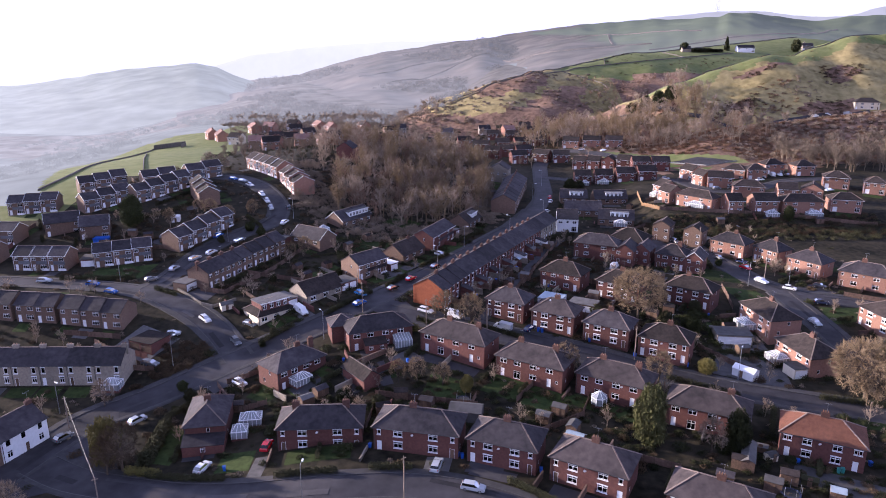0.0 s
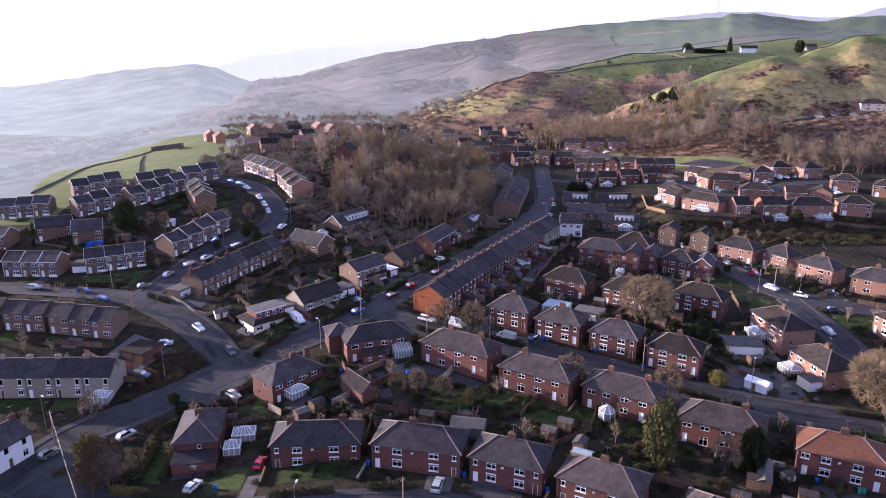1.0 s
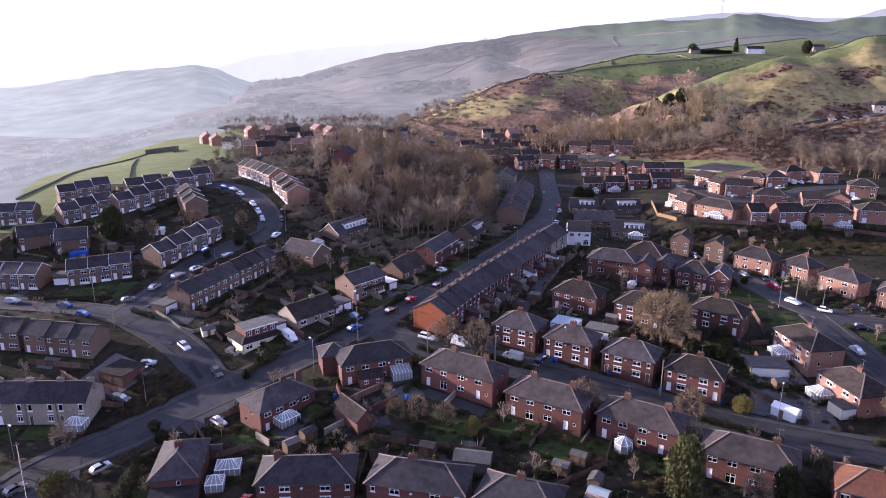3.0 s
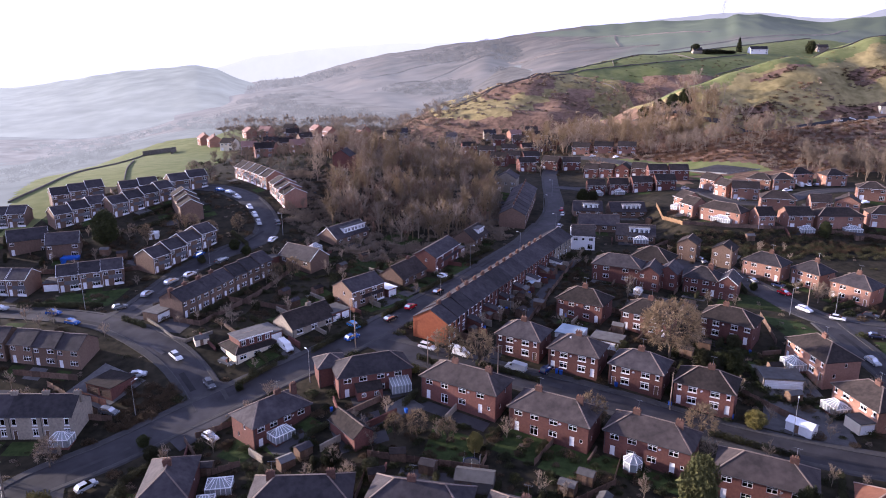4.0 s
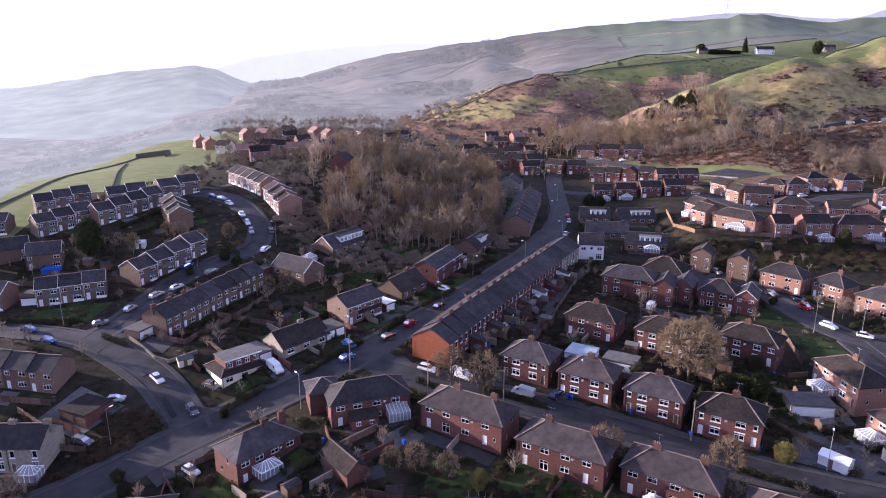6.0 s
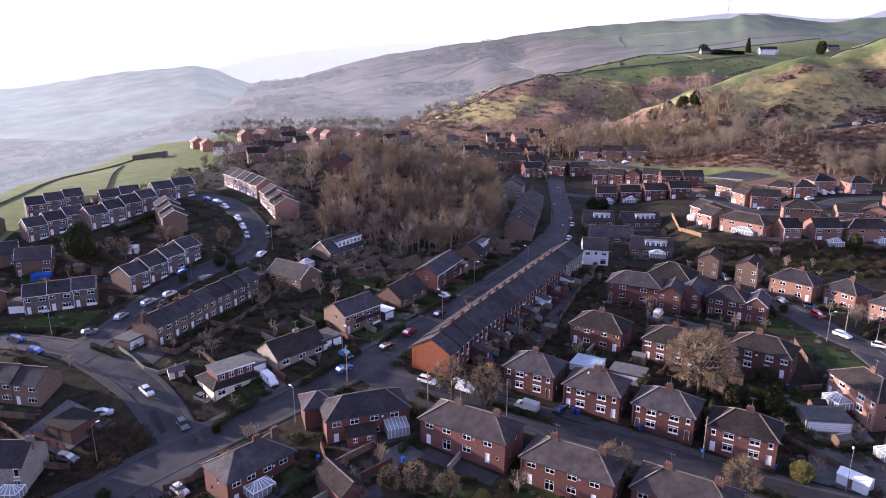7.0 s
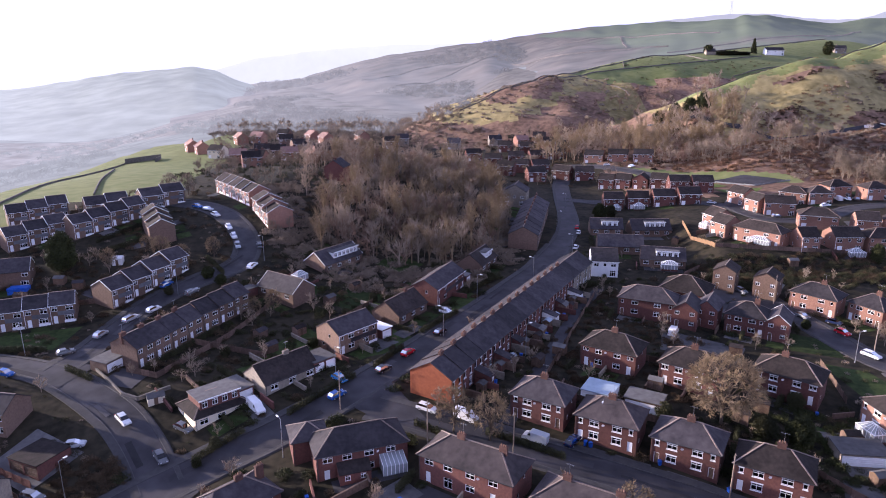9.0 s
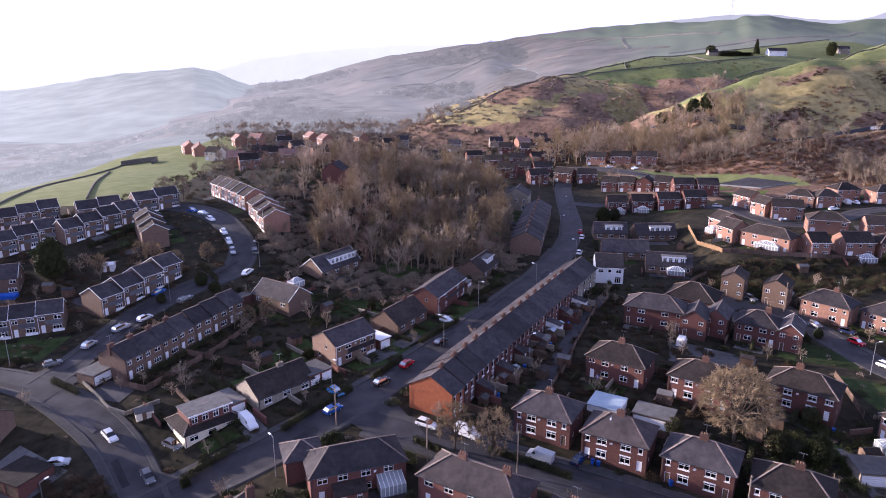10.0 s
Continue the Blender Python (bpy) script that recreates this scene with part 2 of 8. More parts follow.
M = {
    "brick": surf("red_brick", (0.086, 0.036, 0.030), (0.150, 0.064, 0.050), 2.2, 0.9, 0.1, 0.10, course=8),
    "brick_orange": surf("orange_brick", (0.190, 0.098, 0.070), (0.300, 0.165, 0.118), 2.2, 0.9, 0.1, 0.09, course=8),
    "brick_brown": surf("brown_brick", (0.104, 0.066, 0.048), (0.176, 0.116, 0.084), 2.2, 0.9, 0.1, 0.09, course=8),
    "brick_bright": surf("bright_red_brick", (0.216, 0.060, 0.026), (0.304, 0.096, 0.040), 1.6, 0.9, 0.1, 0.05, course=8),
    "stone": surf("gritstone", (0.175, 0.150, 0.120), (0.32, 0.272, 0.215), 1.8, 0.9, 0.2, 0.08, course=4),
    "render": surf("cream_render", (0.55, 0.48, 0.36), (0.68, 0.60, 0.46), 0.8, 0.9, 0.05, 0.06),
    "white": surf("white_paint", (0.70, 0.70, 0.70), (0.82, 0.82, 0.82), 1.5, 0.6, 0.03, 0.04),
    "pink": surf("pale_pink_render", (0.60, 0.46, 0.40), (0.70, 0.56, 0.50), 0.8, 0.9, 0.05, 0.05),
    "slate": surf("roof_slate", (0.023, 0.020, 0.023), (0.058, 0.050, 0.053), 1.0, 0.8, 0.14, 0.17, coarse=0.3, course=6, spec=0.2),
    "slate_worn": surf("worn_mauve_slate", (0.029, 0.024, 0.024), (0.072, 0.057, 0.055), 0.8, 0.85, 0.14, 0.12, coarse=0.3, course=6, spec=0.2),
    "tile": surf("brown_roof_tile", (0.020, 0.016, 0.015), (0.048, 0.038, 0.034), 1.4, 0.9, 0.14, 0.14, coarse=0.3, course=6, spec=0.15),
    "tile_red": surf("red_roof_tile", (0.108, 0.042, 0.024), (0.180, 0.076, 0.045), 1.4, 0.85, 0.35, 0.06, coarse=0.3, course=6),
    "tile_pink": surf("pale_red_roof_tile", (0.20, 0.115, 0.092), (0.30, 0.180, 0.145), 1.4, 0.85, 0.3, 0.08, coarse=0.3, course=6),
    "ridge": surf("ridge_tile", (0.126, 0.091, 0.077), (0.238, 0.189, 0.161), 3, 0.9, 0.1, 0.1),
    "felt": surf("roof_felt", (0.060, 0.056, 0.054), (0.115, 0.110, 0.106), 0.8, 0.9, 0.1, 0.2),
    "pot": surf("clay_pot", (0.16, 0.085, 0.055), (0.26, 0.15, 0.10), 5, 0.85, 0.05, 0.1),
    "upvc": surf("white_frame", (0.74, 0.74, 0.74), (0.84, 0.84, 0.84), 3, 0.4, 0.0, 0.03, spec=0.5),
    "wood": surf("dark_timber", (0.07, 0.045, 0.03), (0.16, 0.10, 0.065), 3, 0.85, 0.1, 0.15),
    "fence": surf("fence_timber", (0.075, 0.047, 0.034), (0.165, 0.108, 0.078), 2, 0.9, 0.1, 0.18),
    "metal": surf("galvanised_steel", (0.22, 0.23, 0.24), (0.36, 0.37, 0.38), 6, 0.5, 0.02, 0.1, metal=0.7),
    "pole": surf("weathered_pole", (0.16, 0.12, 0.09), (0.28, 0.22, 0.17), 4, 0.9, 0.1, 0.05),
    "pane": glass("window_glass", (0.35, 0.37, 0.40)),
    "green_glass": glass("conservatory_glass", (0.80, 0.84, 0.86), 0.38),
    "dark_glass": glass("car_glass", (0.06, 0.065, 0.07)),
    "rubber": surf("tyre_rubber", (0.018, 0.018, 0.018), (0.035, 0.035, 0.035), 8, 0.9, 0.0, 0.05),
    "alloy": surf("wheel_alloy", (0.4, 0.4, 0.42), (0.6, 0.6, 0.62), 8, 0.35, 0.0, 0.1, metal=0.8),
    "asphalt": surf("asphalt", (0.020, 0.019, 0.021), (0.056, 0.052, 0.056), 0.30, 0.72, 0.12, 0.03, coarse=0.07, spec=0.2),
    "patch": surf("worn_asphalt", (0.040, 0.038, 0.041), (0.063, 0.059, 0.062), 0.5, 0.8, 0.05, 0.12, coarse=0.1, spec=0.2),
    "tar": surf("fresh_tar", (0.016, 0.015, 0.017), (0.032, 0.030, 0.032), 0.6, 0.75, 0.05, 0.15, coarse=0.1, spec=0.2),
    "pavement": surf("paving", (0.031, 0.030, 0.030), (0.055, 0.051, 0.051), 0.9, 0.85, 0.1, 0.03, coarse=0.15),
    "kerb": surf("kerb_stone", (0.040, 0.038, 0.039), (0.078, 0.073, 0.073), 1.2, 0.85, 0.1, 0.05),
    "drive": surf("concrete_drive", (0.059, 0.056, 0.056), (0.112, 0.106, 0.102), 0.8, 0.85, 0.08, 0.18, coarse=0.2),
    "lawn": surf("lawn_grass", (0.019, 0.030, 0.009), (0.046, 0.064, 0.020), 0.9, 0.95, 0.3, 0.15, coarse=0.25, spec=0.1),
    "lawn_bright": surf("field_grass", (0.060, 0.085, 0.020), (0.120, 0.150, 0.042), 0.5, 0.95, 0.2, 0.05, coarse=0.06, spec=0.1),
    "pasture": surf("pasture_grass", (0.105, 0.124, 0.042), (0.185, 0.196, 0.080), 0.16, 0.95, 0.2, 0.02, coarse=0.012, spec=0.1),
    "hill": surf("rough_hill_grass", (0.145, 0.118, 0.050), (0.37, 0.300, 0.140), 0.20, 0.95, 0.8, 0.02, coarse=0.012, spec=0.1),
    "scrub": surf("bracken_slope", (0.078, 0.048, 0.034), (0.265, 0.170, 0.115), 0.30, 0.95, 0.8, 0.02, coarse=0.03, spec=0.1),
    "earth": surf("garden_ground", (0.008, 0.008, 0.005), (0.046, 0.038, 0.024), 0.5, 0.95, 0.4, 0.02, coarse=0.09, spec=0.1),
    "bark": surf("bark", (0.055, 0.042, 0.032), (0.13, 0.10, 0.075), 3, 0.95, 0.2, 0.1, spec=0.1),
    "twig": surf("bare_twigs", (0.155, 0.121, 0.088), (0.31, 0.245, 0.182), 0.4, 0.95, 0.0, 0.12, coarse=0.04, spec=0.1),
    "bracken": surf("dead_bracken", (0.120, 0.066, 0.040), (0.27, 0.165, 0.100), 0.4, 0.95, 0.0, 0.12, coarse=0.04, spec=0.1),
    "straw": surf("tussock_grass", (0.14, 0.112, 0.05), (0.34, 0.275, 0.135), 0.6, 0.95, 0.0, 0.05, coarse=0.05, spec=0.1),
    "bramble": surf("dead_bramble", (0.040, 0.028, 0.016), (0.105, 0.074, 0.045), 0.4, 0.95, 0.0, 0.12, coarse=0.04, spec=0.1),
    "twig_pale": surf("pale_bare_twigs", (0.160, 0.116, 0.068), (0.285, 0.210, 0.126), 0.4, 0.95, 0.0, 0.1, coarse=0.04, spec=0.1),
    "twig_red": surf("red_brown_twigs", (0.150, 0.098, 0.068), (0.29, 0.195, 0.138), 0.3, 0.95, 0.0, 0.1, coarse=0.03, spec=0.1),
    "leaf": surf("evergreen_leaf", (0.020, 0.024, 0.010), (0.056, 0.060, 0.021), 0.8, 0.8, 0.0, 0.15, coarse=0.1, spec=0.15),
    "leaf_gold": surf("golden_leaf", (0.085, 0.078, 0.022), (0.175, 0.145, 0.045), 0.8, 0.8, 0.0, 0.12, coarse=0.1, spec=0.2),
    "hedge": surf("hedge_leaf", (0.025, 0.027, 0.013), (0.064, 0.060, 0.028), 0.8, 0.85, 0.0, 0.15, coarse=0.1, spec=0.15),
    "walling": surf("drystone", (0.09, 0.08, 0.068), (0.17, 0.152, 0.13), 1.0, 0.95, 0.3, 0.05),
    "blue_metal": surf("pale_blue_sheet_roof", (0.24, 0.30, 0.35), (0.36, 0.43, 0.48), 0.8, 0.5, 0.05, 0.05),
    "iron": surf("dark_gutter", (0.03, 0.03, 0.032), (0.06, 0.058, 0.058), 3, 0.6, 0.0, 0.1),
    "blue_plastic": surf("blue_plastic", (0.01, 0.06, 0.30), (0.02, 0.10, 0.42), 2, 0.5, 0.0, 0.15),
    "leaf_olive": surf("olive_needles", (0.050, 0.055, 0.020), (0.125, 0.122, 0.046), 1.2, 0.8, 0.0, 0.1, coarse=0.2, spec=0.15),
    "hung": surf("grey_hung_tiles", (0.085, 0.088, 0.098), (0.150, 0.152, 0.165), 1.6, 0.8, 0.2, 0.12, course=10),
    "teal_plastic": surf("teal_plastic", (0.03, 0.17, 0.15), (0.05, 0.24, 0.21), 2, 0.5, 0.0, 0.1),
    "stack": surf("sooty_stack_brick", (0.070, 0.036, 0.028), (0.135, 0.072, 0.054), 2.2, 0.9, 0.1, 0.1, course=8),
    "orange_fence": surf("orange_fence", (0.17, 0.10, 0.05), (0.27, 0.165, 0.085), 2, 0.85, 0.1, 0.05),
}
for key, colour in (("white", (0.75, 0.75, 0.75)), ("silver", (0.38, 0.40, 0.42)), ("grey", (0.12, 0.125, 0.13)), ("black", (0.016, 0.016, 0.02)),
                    ("blue", (0.02, 0.09, 0.32)), ("sky", (0.05, 0.22, 0.48)), ("red", (0.42, 0.012, 0.022)), ("navy", (0.012, 0.02, 0.055))):
    M["car_" + key] = surf("car_paint_" + key, tuple(c * 0.9 for c in colour), colour, 3, 0.25, 0.0, 0.03, spec=0.6)
# ---- the lie of the land ----
def sstep(a, b, v):
    u = np.clip((np.asarray(v, float) - a) / (b - a), 0.0, 1.0)
    return u * u * (3 - 2 * u)


def crest(x, y, a, b, drop, wide):
    """A long hill: its crest runs from a to b, both (x, y, height), and its flanks fall by drop within about wide."""
    dx, dy = b[0] - a[0], b[1] - a[1]
    u = np.clip(((x - a[0]) * dx + (y - a[1]) * dy) / (dx * dx + dy * dy), 0.0, 1.0)
    d = np.hypot(x - a[0] - u * dx, y - a[1] - u * dy)
    return a[2] + u * (b[2] - a[2]) - drop * (1 - np.exp(-(d / wide) ** 1.6)) - 0.35 * np.maximum(0, d - wide)


def town(x, y):
    """The built-up hillside."""
    z = -6.0 + 6.2 * sstep(126, 198, y)
    z = z - 3.8 * sstep(15, 52, -x) * (1 - sstep(160, 196, y))       # the junction lies lower
    z = z - 2.2 * sstep(45, 85, x) * (1 - sstep(235, 262, y)) * sstep(140, 165, y)
    z = z + 14.5 * sstep(0, 70, -x) * sstep(205, 325, y)             # up to the crescent
    z = z + 9.0 * np.exp(-((x + 20) / 60) ** 2 - ((y - 385) / 80) ** 2)  # wooded knoll
    up = sstep(325, 350, y)
    z = z + 4.6 * sstep(264, 280, y) * sstep(88 - 16 * up, 98 + 22 * up, x)              # the estate on its bank
    z = z + 3.0 * sstep(140, 190, x) * sstep(290, 330, y)
    z = z - 8.0 * sstep(0, 70, -x) * sstep(340, 480, y)
    z = z + 4.0 * sstep(400, 470, y) * sstep(40, 90, x)
    return z


def ground(x, y):
    x, y = np.asarray(x, float), np.asarray(y, float)
    z = town(x, y)
    z = z - 52 * sstep(0, 330, -x - 118 - 0.12 * (y - 300)) * sstep(170, 420, y)   # side of the valley
    z = z - 12 * sstep(560, 800, y) * sstep(-120, 60, -x)
    z = z + 34 * sstep(760, 1150, y) * sstep(-60, 200, x)            # foot of the moor
    hills = [z,
             crest(x, y, (165, 572, 26), (200, 546, 45), 34, 50),      # grassy spur
             crest(x, y, (200, 546, 45), (265, 556, 63), 58, 68),
             crest(x, y, (265, 556, 63), (345, 575, 78), 72, 82),
             crest(x, y, (345, 575, 78), (700, 640, 120), 95, 110),
             crest(x, y, (186, 440, 20), (330, 452, 34), 24, 45),      # bench of the yard
             crest(x, y, (20, 640, 18), (96, 690, 46), 36, 60),        # quarry spur
             crest(x, y, (96, 690, 46), (225, 790, 63), 40, 90),
             crest(x, y, (225, 790, 63), (480, 930, 84), 40, 130)]
    top = np.max(hills, axis=0)
    k = 3.0
    z = top + k * np.log(sum(np.exp((h - top) / k) for h in hills)) - k * np.log(1.15)
    rugged = sstep(470, 510, y) * (1 - sstep(690, 760, y)) * sstep(60, 120, x + 0.4 * (y - 560))   # old quarry scars
    u, v = x * 0.052 + 0.9 * np.sin(y * 0.031), y * 0.075 + 0.8 * np.sin(x * 0.027)
    return z + rugged * (2.6 * np.abs(np.sin(u + 0.6 * np.sin(v))) * np.sin(v + u * 0.4) + 1.2 * np.sin(x * 0.17 + y * 0.05) * np.sin(y * 0.13))


# ---- mesh helpers ----
def mesh_of(name, verts, faces, mats=(), slots=None):
    me = bpy.data.meshes.new(name)
    me.from_pydata([tuple(v) for v in verts], [], [tuple(f) for f in faces])
    for m in mats:
        me.materials.append(M[m] if isinstance(m, str) else m)
    if slots is not None:
        me.polygons.foreach_set("material_index", slots)
    me.update()
    return me


def tri_mesh(name, tris, mat):
    """A mesh out of loose triangles, as an array of n x 3 x 3."""
    n = len(tris)
    me = bpy.data.meshes.new(name)
    me.vertices.add(n * 3)
    me.vertices.foreach_set("co", np.ascontiguousarray(tris, dtype=np.float32).ravel())
    me.loops.add(n * 3)
    me.loops.foreach_set("vertex_index", np.arange(n * 3, dtype=np.int32))
    me.polygons.add(n)
    me.polygons.foreach_set("loop_start", np.arange(0, n * 3, 3, dtype=np.int32))
    me.materials.append(M[mat])
    me.update()
    me.validate()
    return me


BOX_FACES = ((0, 3, 2, 1), (4, 5, 6, 7), (0, 1, 5, 4), (1, 2, 6, 5), (2, 3, 7, 6), (3, 0, 4, 7))


class Shape:
    """Collects boxes and faces into one mesh."""

    def __init__(self):
        self.v, self.f = [], []

    def box(self, x0, y0, z0, x1, y1, z1):
        k = len(self.v)
        self.v += [(x0, y0, z0), (x1, y0, z0), (x1, y1, z0), (x0, y1, z0), (x0, y0, z1), (x1, y0, z1), (x1, y1, z1), (x0, y1, z1)]
        self.f += [tuple(k + i for i in f) for f in BOX_FACES]
        return self

    def face(self, *pts):
        k = len(self.v)
        self.v += pts
        self.f.append(tuple(range(k, k + len(pts))))
        return self

    def bar(self, a, b, wide, high):
        """A straight bar from a to b with a rectangular section."""
        a, b = Vector(a), Vector(b)
        d = (b - a).normalized()
        s = d.cross(Vector((0, 0, 1)))
        s = s.normalized() if s.length > 1e-4 else Vector((1, 0, 0))
        u = s.cross(d)
        k = len(self.v)
        for p in (a, b):
            for i, j in ((-1, -1), (1, -1), (1, 1), (-1, 1)):
                self.v.append(tuple(p + s * (wide / 2 * i) + u * (high / 2 * j)))
        self.f += [(k, k + 1, k + 2, k + 3), (k + 7, k + 6, k + 5, k + 4)]
        self.f += [(k + i, k + 4 + i, k + 4 + (i + 1) % 4, k + (i + 1) % 4) for i in range(4)]
        return self

    def tube(self, a, b, r0, r1, sides=6):
        a, b = Vector(a), Vector(b)
        d = (b - a).normalized()
        s = d.cross(Vector((0.3, 0.9, 0.2))).normalized()
        u = s.cross(d)
        k = len(self.v)
        for p, r in ((a, r0), (b, r1)):
            for i in range(sides):
                q = 2 * math.pi * i / sides
                self.v.append(tuple(p + (s * math.cos(q) + u * math.sin(q)) * r))
        self.f += [(k + i, k + (i + 1) % sides, k + sides + (i + 1) % sides, k + sides + i) for i in range(sides)]
        self.f += [tuple(k + sides - 1 - i for i in range(sides)), tuple(k + sides + i for i in range(sides))]
        return self

    def mesh(self, name, mat):
        return mesh_of(name, self.v, self.f, (mat,))


def lattice(name, w, h, xs, zs, bar, y0, y1, mat, sill=0.0):
    """A frame in one piece: a plate w x h with openings between bars at the lines xs and zs."""
    gx, gz = sorted({0.0, bar, w - bar, w, *(q for x in xs for q in (x - bar / 2, x + bar / 2))}), sorted({0.0, bar, h - bar, h, *(q for z in zs for q in (z - bar / 2, z + bar / 2))})
    nx, nz = len(gx), len(gz)
    v = [(x, y, z) for y in (y0, y1) for z in gz for x in gx]
    at = lambda i, j, k: k * nx * nz + j * nx + i
    full = {(i, j) for i in range(nx - 1) for j in range(nz - 1) if i % 2 == 0 or j % 2 == 0}
    f = []
    for i, j in full:
        f += [(at(i, j, 0), at(i + 1, j, 0), at(i + 1, j + 1, 0), at(i, j + 1, 0)), (at(i, j + 1, 1), at(i + 1, j + 1, 1), at(i + 1, j, 1), at(i, j, 1))]
        for di, dj, a, b in ((-1, 0, (i, j + 1), (i, j)), (1, 0, (i + 1, j), (i + 1, j + 1)), (0, -1, (i, j), (i + 1, j)), (0, 1, (i + 1, j + 1), (i, j + 1))):
            if (i + di, j + dj) not in full:
                f.append((at(*b, 0), at(*a, 0), at(*a, 1), at(*b, 1)))
    return mesh_of(name, v, f, (mat,))


def part(name, me, parent, m=None, label=""):
    """One mesh object under a thing or a part."""
    ob = new(name, me)
    ob.parent = parent
    if m is not None:
        ob.matrix_basis = m
    if label:
        ob["label"] = label
    return ob


def thing(name, x, y, z, turn, label, category, group="", kind=""):
    ob = new(name)
    ob.matrix_basis = pose(x, y, z, 0, 0, turn)
    return tagged(ob, label, category, group, kind)


def lie(x, y):
    return float(ground(x, y))


CACHE = {}


def cached(key, make):
    if key not in CACHE:
        CACHE[key] = make()
    return CACHE[key]


# ---- far country, its haze painted as glow ----
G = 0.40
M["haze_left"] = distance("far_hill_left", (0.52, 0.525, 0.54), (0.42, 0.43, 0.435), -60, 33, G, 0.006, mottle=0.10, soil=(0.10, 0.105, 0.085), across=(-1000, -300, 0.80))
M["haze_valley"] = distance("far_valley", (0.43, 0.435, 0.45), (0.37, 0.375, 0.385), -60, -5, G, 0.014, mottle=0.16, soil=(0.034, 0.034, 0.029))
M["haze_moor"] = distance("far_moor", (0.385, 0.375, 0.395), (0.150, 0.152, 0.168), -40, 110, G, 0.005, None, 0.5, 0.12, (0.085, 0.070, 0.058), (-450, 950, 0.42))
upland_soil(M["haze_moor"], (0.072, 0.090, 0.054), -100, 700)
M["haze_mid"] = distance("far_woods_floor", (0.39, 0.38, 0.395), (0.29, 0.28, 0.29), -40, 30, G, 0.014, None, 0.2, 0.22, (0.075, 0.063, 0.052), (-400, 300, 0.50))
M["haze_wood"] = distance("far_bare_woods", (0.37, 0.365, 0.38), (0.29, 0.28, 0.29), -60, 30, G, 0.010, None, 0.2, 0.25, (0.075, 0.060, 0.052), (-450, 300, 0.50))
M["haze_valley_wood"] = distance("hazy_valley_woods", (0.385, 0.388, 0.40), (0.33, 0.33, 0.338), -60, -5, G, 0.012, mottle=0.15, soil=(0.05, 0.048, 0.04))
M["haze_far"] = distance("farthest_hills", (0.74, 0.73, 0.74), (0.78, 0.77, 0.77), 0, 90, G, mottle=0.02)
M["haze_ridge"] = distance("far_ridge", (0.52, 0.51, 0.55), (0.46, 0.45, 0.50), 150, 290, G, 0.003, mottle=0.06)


# ---- the ground sheet ----
def spread_axis(lo, a, b, hi, step):
    mid = np.arange(a, b + 1e-6, step)
    out, d, v = [], step, b
    while v < hi:
        d *= 1.09
        v += d
        out.append(v)
    low, d, v = [], step, a
    while v > lo:
        d *= 1.09
        v -= d
        low.append(v)
    return np.array(low[::-1] + list(mid) + out)


def cover(x, y, z):
    """What grows where: 0 gardens, 1 pasture, 2 rough hill grass, 3 bracken and scrub, 4 moor, 5 far valley, 6 far woods."""
    wob = 9 * np.sin(x * 0.061 + y * 0.023) + 7 * np.sin(y * 0.083 - x * 0.031) + 4 * np.sin(x * 0.21 + y * 0.17)
    kind = np.zeros(x.shape, int)
    kind[(y + wob > 372) & (x > 95)] = 3
    kind[(y + wob > 640) & (x > -60)] = 3
    kind[(x > 178 + wob * 1.6) & (y + wob * 0.9 > 462) | (z > 33) & (y > 440) & (y < 640)] = 2
    kind[(y + wob > 575) & (x > -20)] = 3
    kind[(y + wob > 590) & (x > -5) & (z > 13) & (x < 175) & (np.sin(x * 0.045 + y * 0.02) + np.sin(y * 0.07 - x * 0.06 + 0.1 * wob) > -0.25)] = 2
    kind[(x < -148) & (y > 262)] = 1
    kind[(y + wob * 0.6 > 700) & (x > 118) & (z > 36)] = 1
    kind[(y > 640) & (y + wob < 700) & (x > 200)] = 3
    spur = np.interp(x, (165, 200, 265, 345, 700), (572, 546, 556, 575, 640))       # grassy spur: green along its crest, old diggings and painted hollow shade below
    off = y - spur
    # Crest band takes the brighter pasture colour for its sunlit strip.
    kind[(x > 172) & (off > -13 + wob * 0.45) & (off < 26)] = 1
    # Dark scrub patches also paint in the shade of the hollows.
    kind[(x > 168) & (x < 330) & (off < -16) & (y > 485) & (np.sin(x * 0.06 + y * 0.045 + 0.05 * wob) * np.sin(y * 0.11 - x * 0.03) > 0.52)] = 3
    kind[(x > 108) & (x < 182) & (y > 384 + 0.2 * wob) & (y < 436 - 0.55 * (x - 118)) & (y > 452 - 0.36 * x)] = 1
    kind[(y > 1000)] = 4
    kind[(x < -104 - 0.16 * (y - 330)) & (y > 318 + 0.2 * wob) & (y < 620)] = 1
    kind[(x < -214 + 0.0012 * (y - 485) ** 2 + wob * 0.2) & (y > 280)] = 5
    kind[(y > 560) & (x < -170)] = 5
    kind[(y + wob > 830) & (x <= 150)] = 6
    kind[(y > 1000) & (x <= 90)] = 6
    kind[(y > 1050) & (x < -420)] = 5
    return kind


gx, gy = spread_axis(-4700, -190, 340, 4700, 2.5), spread_axis(-900, 70, 600, 4800, 2.5)
XX, YY = np.meshgrid(gx, gy)
far_dip = -190 * sstep(1700, 4200, np.hypot(XX, YY))
rough_up = 0.10 * np.sin(XX * 0.9 + 1.7 * np.sin(YY * 0.31)) * np.sin(YY * 0.8) * sstep(300, 420, YY)
ZZ = ground(XX, YY) + far_dip + rough_up
ny, nx = XX.shape
idx = np.arange(nx * ny).reshape(ny, nx)
